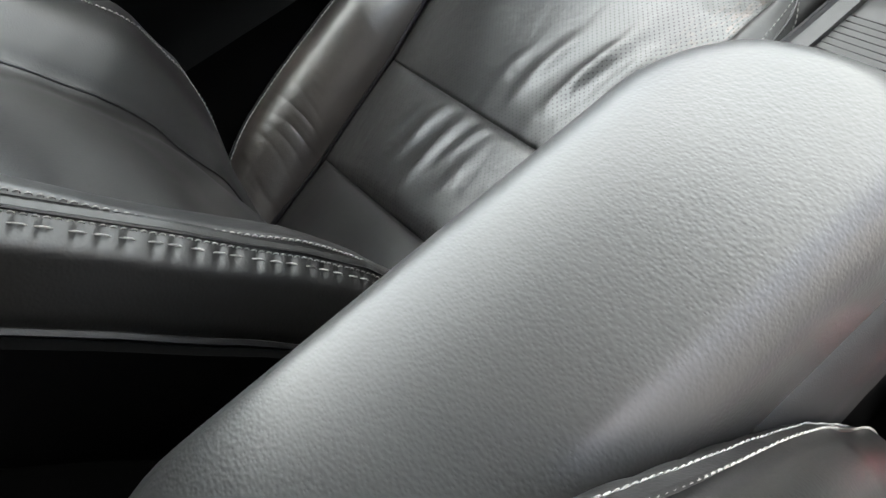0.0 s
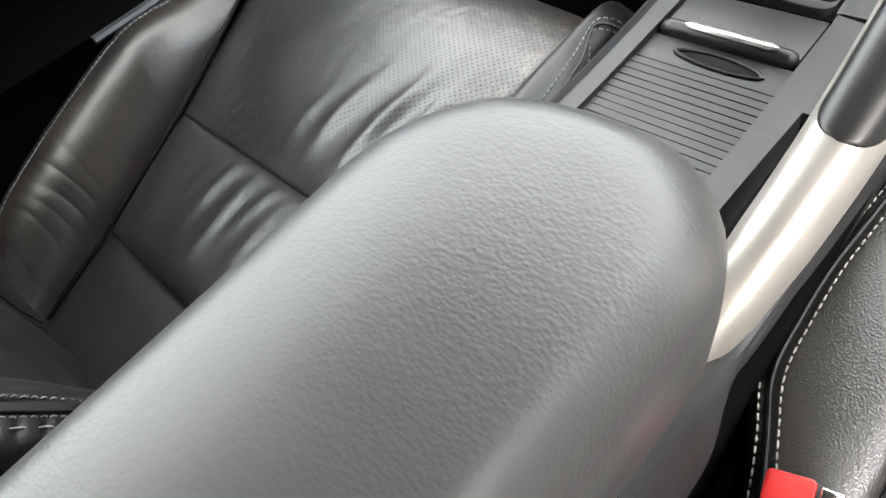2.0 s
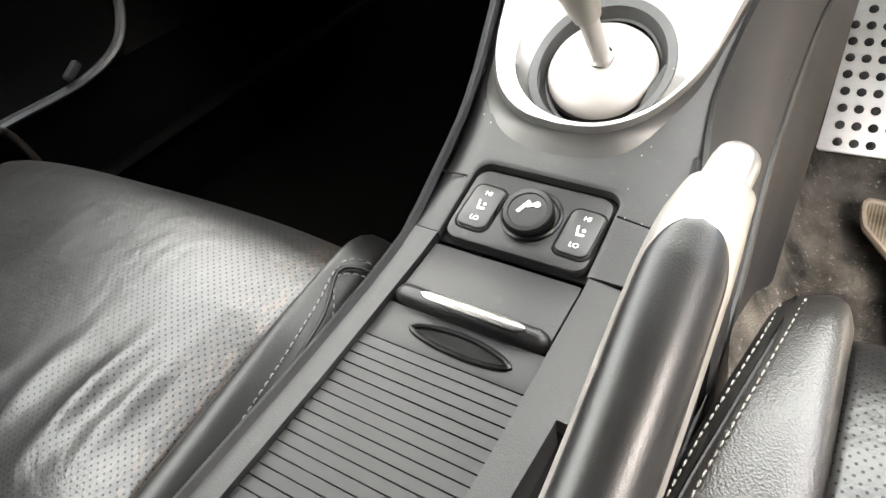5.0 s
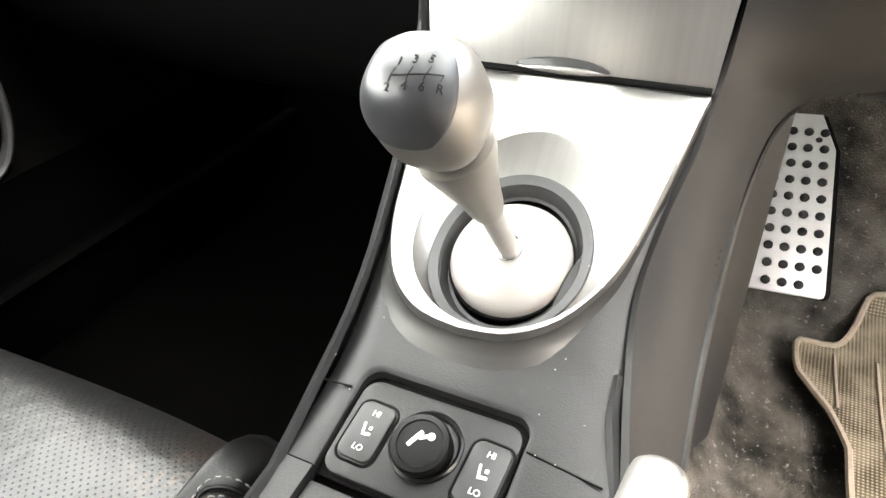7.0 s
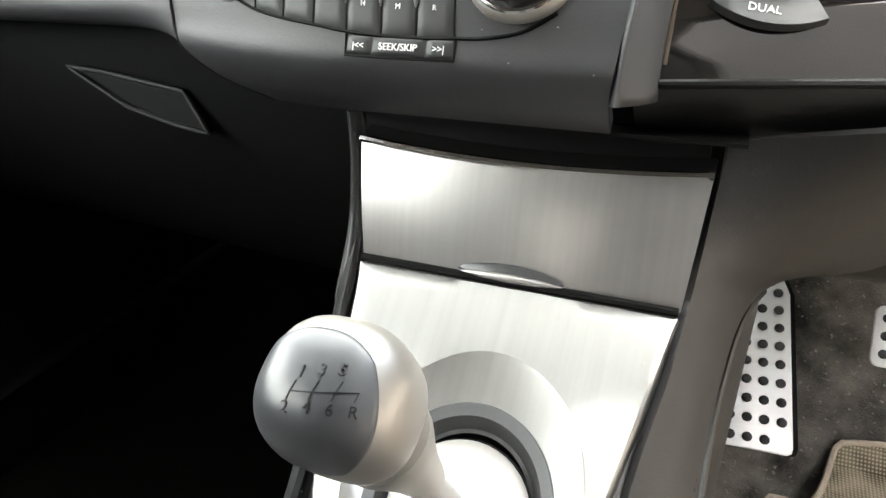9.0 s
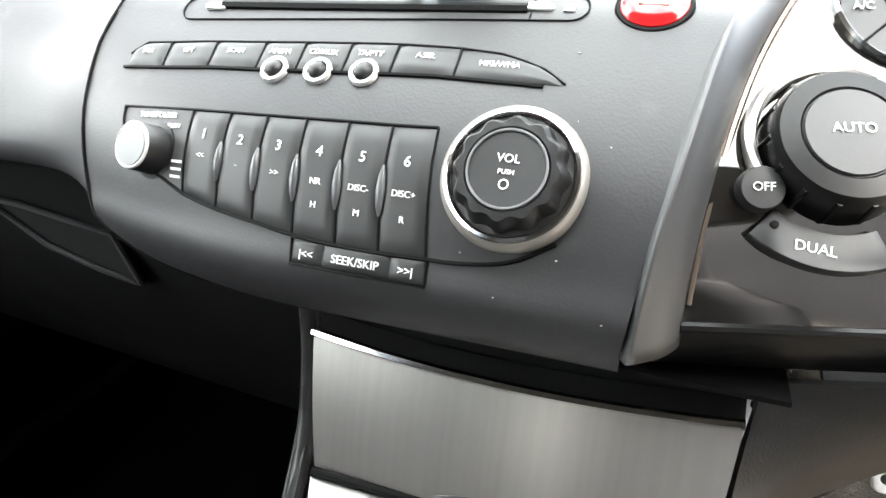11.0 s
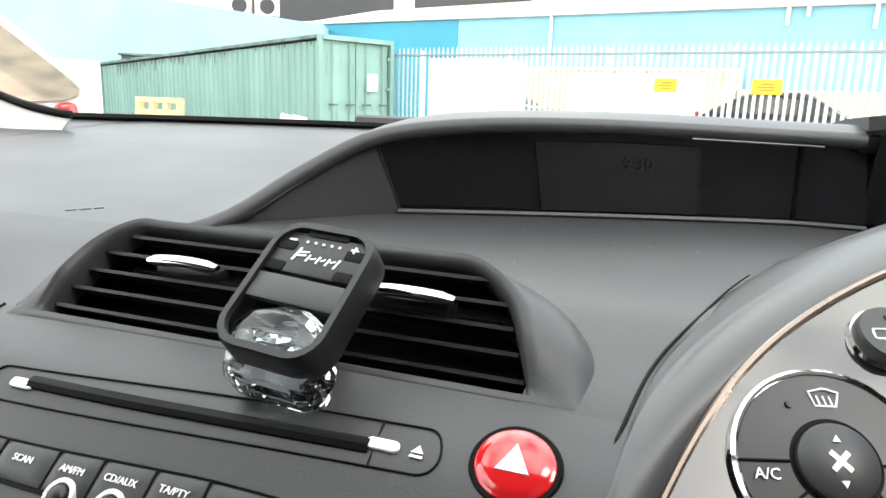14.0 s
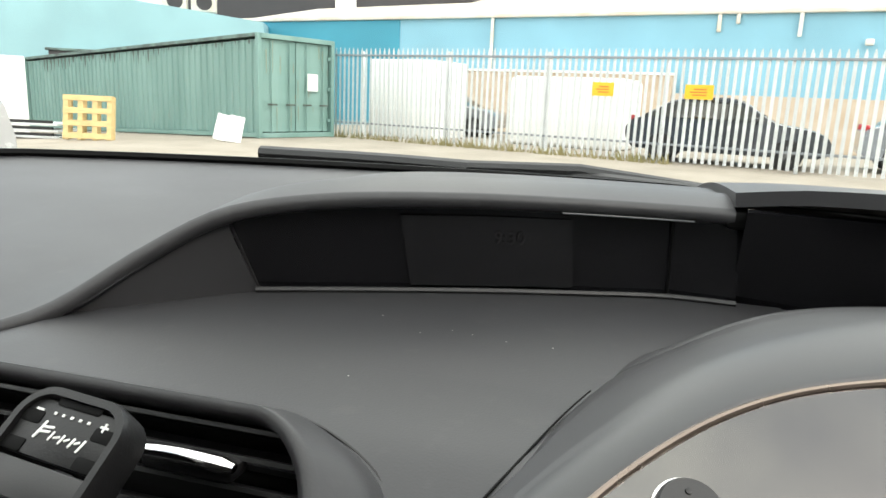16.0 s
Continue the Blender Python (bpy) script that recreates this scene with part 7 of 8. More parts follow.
for j in range(10):
    for i in range(5):
        x, y = -0.0417 - 0.0021 * j + 0.0192 * i, -0.1065 + 0.0237 * j
        if -0.038 < x < 0.0395 - 0.0755 * (y + 0.11) and not (j == 0 and x > 0.03) and x < 0.040 - 0.43 * max(0, y - 0.075):
            part("stud", lathe([(0.0060, 0.0036), (0.0058, 0.0050), (0.0046, 0.0061), (0.0024, 0.0068), (0.0, 0.0070)], fr_m @ pose(x, y, 0), 12), RUBBER, rest, split=0)
part("screw", lathe([(0.0042, 0.0036), (0.0042, 0.0050), (0.0030, 0.0056), (0.0, 0.0054)], fr_m @ pose(0.0103, 0.0959, 0), 14), CHROME, rest, "small bright screw")
mat_t = thing("floor_mat", (0.42, 1.05, 0.34), "woven beige-brown floor mat with piped edges", "floor mat")
mo = [(0.2008, 1.178), (0.2012, 1.190), (0.2050, 1.1975), (0.2150, 1.1985), (0.2300, 1.1975), (0.2440, 1.2000), (0.2530, 1.2100), (0.2610, 1.2300), (0.2680, 1.2535), (0.2740, 1.2830), (0.2785, 1.2990), (0.2860, 1.3060), (0.3000, 1.3090),
      (0.3270, 1.3130), (0.45, 1.320), (0.55, 1.325), (0.585, 1.315), (0.60, 1.28), (0.60, 0.72), (0.585, 0.705), (0.32, 0.70), (0.302, 0.712), (0.29, 0.76), (0.275, 0.88), (0.267, 0.985), (0.2650, 1.030), (0.2550, 1.058), (0.2435, 1.084), (0.2205, 1.117), (0.2070, 1.137), (0.2030, 1.155)]


def mat_z(y):
    """The mat lies on the floor and climbs with it under the pedals."""
    return max(0.3460, floor_z(0.3, y) + 0.0215)


bm = slab(mo, Matrix.Translation((0, 0, 0)), 0.008, 0.002)
bmesh.ops.triangulate(bm, faces=bm.faces[:])
bmesh.ops.bisect_plane(bm, geom=bm.verts[:] + bm.edges[:] + bm.faces[:], plane_co=(0, 1.20, 0), plane_no=(0, 1, 0))
for y in (1.05, 1.12, 1.16, 1.24, 1.28):
    bmesh.ops.bisect_plane(bm, geom=bm.verts[:] + bm.edges[:] + bm.faces[:], plane_co=(0, y, 0), plane_no=(0, 1, 0))
for v in bm.verts:
    v.co.z += mat_z(v.co.y)
part("weave", bm, MAT_WEAVE, mat_t, split=30)
part("edging", ring_of([(x, y, mat_z(y) + 0.008) for x, y in mo], 0.0042, 6), PIPING, mat_t, "beige piped edge")
for p in ([(0.2452, 1.181), (0.247, 1.15), (0.2497, 1.115), (0.2517, 1.088)], [(0.2921, 1.185), (0.294, 1.14), (0.2964, 1.095), (0.3028, 1.01)], [(0.34, 1.19), (0.342, 1.14), (0.345, 1.09), (0.35, 1.0)]):
    part("rib", tube([(x, y, mat_z(y) + 0.0085) for x, y in p], 0.0022, 6), PIPING, mat_t)
pedal = thing("clutch_pedal", (0.30, 1.38, 0.50), "perforated aluminium clutch pedal", "pedal")
pd = basis((0.318, 1.34, 0.52), (1, 0, 0), (0, -0.8, 0.6))
part("pad", slab(rrect(0.055, 0.075, 0.010), pd, 0.006, 0.001), BRUSHED, pedal)
for i in range(2):
    for j in range(3):
        part("stud", lathe([(0.006, 0.0055), (0.0055, 0.007), (0, 0.0074)], pd @ pose(-0.014 + 0.028 * i, -0.022 + 0.022 * j, 0), 12), RUBBER, pedal, split=0)
part("arm", tube([(0.318, 1.35, 0.53), (0.32, 1.42, 0.62), (0.32, 1.45, 0.80)], 0.009, 8), DARK_PLASTIC, pedal)

# ---- cowl, wiper, bonnet ----
PAINT = material("dark_grey_car_paint", (0.035, 0.036, 0.040), 0.25, 0.3, vary=0.05, coat=0.6)
solo("bonnet", grid(lambda u, v: ((2 * u - 1) * 0.78, 1.74 + 0.85 * v - 0.15 * (2 * u - 1) ** 2, 1.02 - 0.05 * v - 0.16 * v * v - 0.05 * (2 * u - 1) ** 4), 20, 14, 0.01), PAINT, "dark grey car bonnet below the windscreen", "bonnet", kind="structure")
solo("cowl", grid(lambda u, v: ((2 * u - 1) * 0.78, 1.64 + 0.16 * v - 0.18 * (2 * u - 1) ** 2, 1.075 - 0.03 * v), 20, 6, 0.01), DARK_PLASTIC, "black plastic cowl under the wipers", "cowl", kind="structure")
wiper = thing("wiper", (-0.03, 1.62, 1.10), "dark grey windscreen wiper resting on the cowl", "wiper")
part("blade", tube(spline([(-0.44, 1.70, 1.108), (-0.2, 1.705, 1.108), (0.10, 1.66, 1.104), (0.42, 1.56, 1.094)], 20), 0.012, 8, flat=0.9), DARK_PLASTIC, wiper)
part("arm", tube([(-0.10, 1.66, 1.112), (0.05, 1.67, 1.116), (0.25, 1.70, 1.095)], 0.009, 8), PLASTIC, wiper)

# ---- yard ----
CONCRETE = material("pale_yard_concrete", (0.27, 0.235, 0.185), 0.85, second=(0.36, 0.32, 0.26), vary_scale=0.8, grain=0.01, grain_scale=30)
GREEN = material("faded_green_container_paint", (0.135, 0.245, 0.220), 0.6, second=(0.20, 0.325, 0.295), vary_scale=1.6, spots=0.22, stretch=(1, 1, 0.14))
RAIL_GRIME = material("rusted_rail_paint", (0.055, 0.065, 0.06), 0.8, second=(0.16, 0.25, 0.225), vary_scale=3.0, spots=0.3)
RUST = material("dark_rust_streak", (0.055, 0.062, 0.052), 0.8, second=(0.115, 0.165, 0.145), vary_scale=5)
DOOR_RUST = material("brown_rust_run", (0.16, 0.15, 0.10), 0.85, second=(0.34, 0.34, 0.22), vary_scale=4)
WEED = material("dry_grass", (0.21, 0.19, 0.07), 0.9, second=(0.30, 0.25, 0.12), vary_scale=3)
BLUE = material("light_blue_render", (0.265, 0.440, 0.475), 0.7, vary=0.08, vary_scale=0.6, grain=0.004, grain_scale=40)
BLUE_DEEP = material("blue_cladding", (0.235, 0.47, 0.585), 0.55, vary=0.07, vary_scale=0.7)
TEAL = material("deep_blue_cladding", (0.05, 0.29, 0.40), 0.6, vary=0.07, vary_scale=0.7)
GUTTER = material("white_gutter", (0.75, 0.74, 0.70), 0.5, second=(0.62, 0.52, 0.40), vary_scale=1.2)
GALV = material("galvanised_steel", (0.62, 0.64, 0.64), 0.45, 0.5, vary=0.1, vary_scale=4, random_tone=0.08)
# fence rail steel, its dark grey painted in for shade
RAIL_SHADE = material("shaded_rail_steel", (0.26, 0.28, 0.30), 0.6, 0.4, vary=0.15, vary_scale=3)
SIGN = material("yellow_sign", (0.80, 0.48, 0.02), 0.45, vary=0.05, vary_scale=3)
SIGN_INK = material("orange_sign_print", (0.55, 0.20, 0.02), 0.5, vary=0.05)
PALLET = material("pale_pine", (0.62, 0.46, 0.22), 0.8, vary=0.15, vary_scale=5, stretch=(1, 1, 6))
BOARD = material("white_board", (0.75, 0.74, 0.72), 0.6, vary=0.05)
BRICK = material("pale_sandy_brick", (0.50, 0.39, 0.28), 0.85, second=(0.62, 0.52, 0.42), vary_scale=2.5, grain=0.01, grain_scale=30)
DARKB = material("dark_brown_cladding", (0.045, 0.040, 0.042), 0.6, vary=0.1, vary_scale=0.8)
CAR_SILVER = material("silver_car_paint", (0.26, 0.27, 0.28), 0.25, 0.6, vary=0.03, coat=0.7)
CAR_DARK = material("dark_car_glass", (0.080, 0.078, 0.070), 0.06, 0.85, vary=0.05, specular=0.8, rough_vary=0.02)
TAIL_RED = material("red_tail_lens", (0.42, 0.02, 0.02), 0.15, vary=0.05, coat=0.6)
CAR_GREY = material("dark_grey_car_paint", (0.035, 0.037, 0.04), 0.22, 0.4, vary=0.05, coat=0.8)
ORANGE = material("orange_red_paint", (0.62, 0.12, 0.05), 0.5, vary=0.06, vary_scale=2)
# car glass with a brown and dark reflection mixed into its colour
TAN_REFLECTION = material("car_glass_with_reflection", (0.045, 0.038, 0.029), 0.10, 0.9, second=(0.014, 0.013, 0.011), vary_scale=4.5, stretch=(1, 1, 3), specular=0.8, rough_vary=0.02)
CAR_WHITE = material("white_car_paint", (0.62, 0.62, 0.61), 0.25, 0.3, vary=0.05, coat=0.7)
TYRE = material("tyre_rubber", (0.02, 0.02, 0.02), 0.8, vary=0.1)
SHED = material("white_cabin", (0.86, 0.86, 0.84), 0.6, vary=0.04, vary_scale=1.0)

GX = [(-400, -0.6), (-22.3, -0.6), (-9.0, 0.0), (0, 0.0), (400, 0.0)]
solo("ground", grid(lambda u, v: (GX[round(4 * u)][0], -200 + 900 * v, GX[round(4 * u)][1]), 4, 4), CONCRETE, "pale worn concrete yard", "ground", kind="structure")

# shipping container
cont = thing("shipping_container", (-14.0, 20.0, 0.0), "faded green corrugated steel shipping container with rust streaks", "shipping container")
c0 = Vector((-9.09, 16.74, 0))
ce = Vector((0.98, 2.28, 0)).normalized()
cs = Vector((-ce.y, ce.x, -0.042))
CL, CH, CW = 13.9, 2.59, 2.44


def corr(u, v):
    n = 96
    k = round(u * n * 4)
    ph = k % 8
    d = (0, 0, 0, 0.035, 0.035, 0.035, 0.035, 0.0)[ph] if 0.01 < u < 0.99 else 0
    return c0 + cs * (0.1 + (CL - 0.2) * u) + ce * (0.04 + d) + Vector((0, 0, 0.15 + 2.3 * v))


part("side_wall", grid(corr, 384, 1, 0.01), GREEN, cont, split=20)
part("roof", grid(lambda u, v: c0 + cs * CL * u + ce * CW * v + Vector((0, 0, CH - 0.02)), 4, 2, 0.02), GREEN, cont)
part("far_wall", grid(lambda u, v: c0 + cs * CL * u + ce * (CW - 0.04) + Vector((0, 0, CH * v)), 4, 2, 0.02), GREEN, cont)
part("rear_wall", grid(lambda u, v: c0 + cs * (CL - 0.03) + ce * CW * u + Vector((0, 0, CH * v)), 2, 2, 0.02), GREEN, cont)


def beam(a, b, w, mat, parent, name, label_=""):
    d = Vector(b) - Vector(a)
    x = d.normalized()
    m = basis((Vector(a) + Vector(b)) / 2, d, Vector((0, 0, 1)) - x * x.z if abs(x.z) < 0.9 else (ce.x, ce.y, 0))
    return part(name, rbox((d.length, w, w), m, 0.008, 1), mat, parent, label_)


up = Vector((0, 0, 1))
for q in (0, CW):
    for s in (0, CL):
        beam(c0 + cs * s + ce * q, c0 + cs * s + ce * q + up * CH, 0.12, GREEN, cont, "corner_post")
    beam(c0 + ce * q + up * (CH - 0.04), c0 + cs * CL + ce * q + up * (CH - 0.04), 0.09, RAIL_GRIME, cont, "top_rail", "rust-darkened top rail")
    beam(c0 + ce * q + up * 0.08, c0 + cs * CL + ce * q + up * 0.08, 0.12, GREEN, cont, "bottom_rail")
beam(c0 + up * (CH - 0.06), c0 + ce * CW + up * (CH - 0.06), 0.12, GREEN, cont, "door_header")
beam(c0 + up * 0.07, c0 + ce * CW + up * 0.07, 0.12, GREEN, cont, "door_sill")
for k in range(2):
    a = c0 + ce * (0.08 + 1.15 * k) + cs * 0.05
    dr = part("door_leaf", grid(lambda u, v: a + ce * 1.12 * u + cs * (0.02 if int(v * 15) % 3 == 1 else 0) + up * (0.16 + 2.30 * v), 6, 15, 0.03), GREEN, cont, split=20)
    for f in (0.28, 0.80):
        p = a + ce * 1.12 * f - cs * 0.06
        part("lock_rod", tube([p + up * 0.12, p + up * 2.45], 0.018, 8), GREEN, dr)
        part("lock_handle", rbox((0.30, 0.03, 0.05), basis(p + up * 0.85 - cs * 0.03, ce, up), 0.006), RUST, dr)
    for hz_ in (0.45, 1.3, 2.1):
        part("hinge", rbox((0.10, 0.05, 0.09), basis(a + ce * (0.0 if k == 0 else 1.12) - cs * 0.04 + up * hz_, ce, up), 0.008), GREEN, dr)
part("notice", rbox((0.36, 0.01, 0.45), basis(c0 + ce * 1.75 - cs * 0.01 + up * 1.45, ce, up), 0.0), BOARD, cont, "white notice plate")
g = bmesh.new()
pitch = (CL - 0.2) / 48
for k in range(70):
    u = random.random() ** 0.7
    ln = random.uniform(0.04, 0.22) if u < 0.4 else random.uniform(0.1, 0.55) ** 1.3
    w = random.uniform(0.04, 0.10) + (0.05 if u > 0.55 else 0.0)
    i = int((0.2 + 12.6 * u) / pitch)
    p = c0 + cs * (0.1 + (i + 0.19) * pitch + random.uniform(-0.03, 0.03)) + up * 2.46
    # a tapering run that lies on the outer rib of the sheet
    top_, tip = p + ce * 0.032, p + ce * 0.032 - up * ln
    loops([[top_ + cs * w * sx + ce * e for sx, e in ((-0.5, 0.004), (0.5, 0.004), (0.5, 0.009), (-0.5, 0.009))],
           [p + ce * 0.032 - up * ln * 0.5 + cs * w * 0.7 * sx + ce * e for sx, e in ((-0.5, 0.004), (0.5, 0.004), (0.5, 0.009), (-0.5, 0.009))],
           [tip + cs * w * 0.2 * sx + ce * e for sx, e in ((-0.5, 0.004), (0.5, 0.004), (0.5, 0.009), (-0.5, 0.009))]], into=g)
part("rust_streaks", g, RUST, cont, "dark rust streaks under the top rail", kind="stuff")

# rust and yellowed runs on the doors
g = bmesh.new()
for k in range(18):
    q, z0, ln, w = random.uniform(0.1, 2.34), random.uniform(0.7, 2.45), random.uniform(0.15, 0.8), random.uniform(0.008, 0.022)
    m_ = basis(c0 + ce * q + cs * 0.012 + up * (z0 - ln / 2), ce, up)
    loops([[m_ @ Vector((w * x, y, ln * h)) for x, y in ((-0.5, -0.004), (0.5, -0.004), (0.5, 0.004), (-0.5, 0.004))] for h, w in ((-0.5, w * 0.3), (0.1, w * 0.8), (0.5, w))], into=g)
part("door_runs", g, DOOR_RUST, cont, "brown and yellow rust runs on the doors", kind="stuff")

# pallets
def pallet(at, turn, lean):
    ob = thing("pallet", at, "pale yellow timber pallets standing against the container", "pallet", "stacked pallets")
    m = Matrix.Translation(at) @ pose(0, 0, 0, 0, 0, turn) @ pose(0, 0, 0, lean, 0, 0)
    for k in range(4):
        part("board", rbox((1.2, 0.022, 0.13), m @ pose(0, -0.06, 0.10 + 0.30 * k), 0.003, 1), PALLET, ob)
    for k in range(4):
        part("bearer", rbox((0.12, 0.10, 1.05), m @ pose(-0.54 + 0.36 * k, 0, 0.53), 0.003, 1), PALLET, ob)
    return ob


pallet((-12.55, 14.75, -0.16), 12, -8)
pallet((-12.75, 15.05, -0.17), 12, -8)
pal = thing("pallet", (-14.9, 15.7, -0.27), "grey weathered pallets stacked flat on the yard", "pallet", "stacked pallets")
for k in range(3):
    part("board", rbox((1.5, 1.0, 0.06), pose(-14.9, 15.7, -0.21 + 0.16 * k, 0, 0, 14), 0.004, 1), GALV, pal)
    part("bearer", rbox((1.4, 0.1, 0.10), pose(-14.9, 15.25, -0.14 + 0.16 * k - 0.02, 0, 0, 14), 0.004, 1), TYRE, pal)
for x, y, wide_, turn in ((-9.0, 15.1, 0.50, 14), (-8.74, 15.06, 0.34, 12)):
    solo("board", rbox((wide_, 0.03, 0.62), pose(x, y, 0.30, -18, turn, 32), 0.004, 1), BOARD, "white painted board leaning near the container", "board", "leaning boards")

# palisade fence
fence = thing("palisade_fence", (-2.0, 18.0, 0.0), "galvanised steel palisade fence with pointed pales", "fence")
f0, f1 = Vector((-8.2, 19.35, 0)), Vector((9.5, 14.35, 0))
fd = (f1 - f0).normalized()
fl = (f1 - f0).length
fnrm = Vector((fd.y, -fd.x, 0))
pale_bm = bmesh.new()
sec = [(-0.035, 0.0), (-0.012, 0.012), (0.012, 0.012), (0.035, 0.0), (0.012, 0.006), (-0.012, 0.006)]
loops([[(x, y, 0.06) for x, y in sec], [(x, y, 2.26) for x, y in sec], [(x * 0.9, y, 2.34) for x, y in sec], [(x * 0.2, y, 2.44) for x, y in sec]], into=pale_bm)
pale_me = mesh_of("pale", pale_bm, GALV, False)
n_pale = int(fl / 0.150)
for k in range(n_pale):
    ob = new("pale", pale_me)
    ob.parent = fence
    p = f0 + fd * (0.1 + 0.150 * k) - fence.location
    ob.matrix_basis = Matrix.Translation(p + fnrm * 0.05) @ pose(0, 0, 0, 0, 0, math.degrees(math.atan2(fd.y, fd.x)) + random.uniform(-2, 2))
for h in (0.42, 2.24):
    part("rail", rbox((fl, 0.05, 0.05), basis(f0 + fd * fl / 2 + up * h + fnrm * (0.09 if h > 1 else 0.0), fd, up), 0.004, 1), RAIL_SHADE, fence)
for k in range(int(fl / 2.75) + 1):
    part("post", rbox((0.07, 0.10, 2.36), basis(f0 + fd * (0.95 + 2.75 * k) - fnrm * 0.06 + up * 1.18, fd, up), 0.004, 1), GALV, fence)
for s, wd in ((7.85, 0.50), (9.93, 0.58)):
    m = basis(f0 + fd * s + fnrm * 0.10 + up * 1.55, fd, up)
    sg = part("warning_sign", rbox((wd, 0.01, 0.30), m, 0.003, 1), SIGN, fence, "yellow warning sign")
    g = bmesh.new()
    rbox((wd * 0.45, 0.004, 0.035), m @ pose(0.02, -0.008, 0.055), 0, 1, into=g)
    rbox((wd * 0.6, 0.004, 0.03), m @ pose(-0.01, -0.008, -0.005), 0, 1, into=g)
    rbox((wd * 0.5, 0.004, 0.03), m @ pose(0.01, -0.008, -0.065), 0, 1, into=g)
    part("print_bars", g, SIGN_INK, sg)


# dry weeds along the foot of the fence
g = bmesh.new()
for k in range(420):
    s_ = random.uniform(0, 9.5)
    q = f0 + fd * s_ + fnrm * random.uniform(-0.05, 0.30)
    hh, ln_ = random.uniform(0.06, 0.26), random.uniform(-0.12, 0.12)
    w_ = fd * random.uniform(0.010, 0.028)
    v_ = [g.verts.new(c) for c in (q - w_, q + w_, q + w_ * 0.6 + fd * ln_ * 0.5 + up * hh * 0.6, q + fd * ln_ + up * hh)]
    g.faces.new(v_)
tagged(new("weeds", mesh_of("weeds", g, WEED, False)), "dry yellow weeds along the fence foot", "weeds", kind="stuff")


# buildings
def wall(name, a, b, z0, z1, mat, label_, depth=6.0):
    a, b = Vector(a), Vector(b)
    d = b - a
    n = Vector((-d.y, d.x, 0)).normalized()
    ob = thing(name, tuple(a.lerp(b, 0.5)), label_, "building")
    part("wall", rbox((d.length, depth, z1 - z0), basis(a.lerp(b, 0.5) + n * depth / 2 + Vector((0, 0, (z0 + z1) / 2)), d, (0, 0, 1)), 0.02, 1), mat, ob)
    return ob, a, b, d.normalized(), n


wr, a, b, d, n = wall("warehouse", (-18.6, 32.0, 0), (13.0, 24.5, 0), -0.6, 4.45, BLUE_DEEP, "long blue warehouse with white gutter and downpipes")
part("gutter", rbox(((b - a).length, 0.18, 0.16), basis(a.lerp(b, 0.5) - n * 0.08 + up * 4.45, d, up), 0.03, 2), GUTTER, wr, "white rust-stained gutter")
part("roof_slope", grid(lambda u, v: a + (b - a) * u + n * 9 * v + up * (4.5 + 1.9 * v), 4, 2, 0.05), GUTTER, wr, "pale sheet roof")
part("dark_bay", rbox((9.2, 0.06, 4.3), basis(a + d * 4.3 - n * 0.02 + up * 2.2, d, up), 0, 1), TEAL, wr, "deep blue cladding bay")
for s, l in ((13.27, 4.2), (21.72, 0.62), (22.31, 0.36), (24.21, 0.78)):
    part("downpipe", rbox((0.13, 0.10, l), basis(a + d * s - n * 0.10 + up * (4.4 - l / 2), d, up), 0.03, 2), GUTTER, wr, "white downpipe")
part("flood_lamp", rbox((0.25, 0.2, 0.2), basis(a + d * 26.2 - n * 0.2 + up * 3.45, d, up), 0.04, 2), GUTTER, wr)
part("brick_plinth", rbox((8.3, 0.3, 2.3), basis(a + d * 16.35 - n * 0.6 + up * 1.15, d, up), 0.01, 1), BRICK, wr, "sandy brick lean-to wall")
part("brick_wall", rbox((11.8, 0.3, 1.7), basis(a + d * 26.45 - n * 0.6 + up * 0.85, d, up), 0.01, 1), BRICK, wr, "low sandy brick wall")
part("brick_coping", rbox((8.4, 0.4, 0.08), basis(a + d * 16.35 - n * 0.6 + up * 2.34, d, up), 0.01, 1), SHED, wr)
a, b = Vector((-40.2, 19.0, 0)), Vector((-16.2, 29.6, 0))
d = (b - a).normalized()
n = Vector((-d.y, d.x, 0))
wl_ = thing("blue_workshop", tuple(a.lerp(b, 0.5)), "pale blue rendered workshop with raking roofline", "building")
rake = [a - up * 0.7, b - up * 0.7, b + up * 4.12, a + up * 7.2]
part("wall", loops([[tuple(p) for p in rake], [tuple(p + n * 8) for p in rake]]), BLUE, wl_)
cop = basis(a.lerp(b, 0.5) + up * 5.69, (b + up * 4.12) - (a + up * 7.2), up)
part("coping", rbox(((b - a).length * 1.012, 0.25, 0.10), cop, 0.02, 1), GUTTER, wl_)
part("shutter_door", rbox((2.6, 0.08, 2.6), basis(a + d * 8.5 - n * 0.03 + up * 1.4, d, up), 0.02, 1), DARKB, wl_, "dark roller door")
part("wall_box", rbox((0.5, 0.2, 0.35), basis(a + d * 11.0 - n * 0.1 + up * 3.3, d, up), 0.02, 1), BLUE, wl_)
part("panel", rbox((3.0, 0.08, 2.7), basis(a + d * 5.0 - n * 0.05 + up * 1.4, d, up), 0.02, 1), SHED, wl_, "white panel on the wall")
bk, a, b, d, n = wall("dark_block", (-26.0, 38.0, 0), (-8.5, 37.0, 0), -0.7, 9.5, DARKB, "tall dark brown clad block behind the yard", 10)
part("pale_sign", rbox((1.2, 0.1, 2.6), basis(a + d * 10.4 - n * 0.06 + up * 6.4, d, up), 0, 1), SHED, bk, "white vertical sign board")
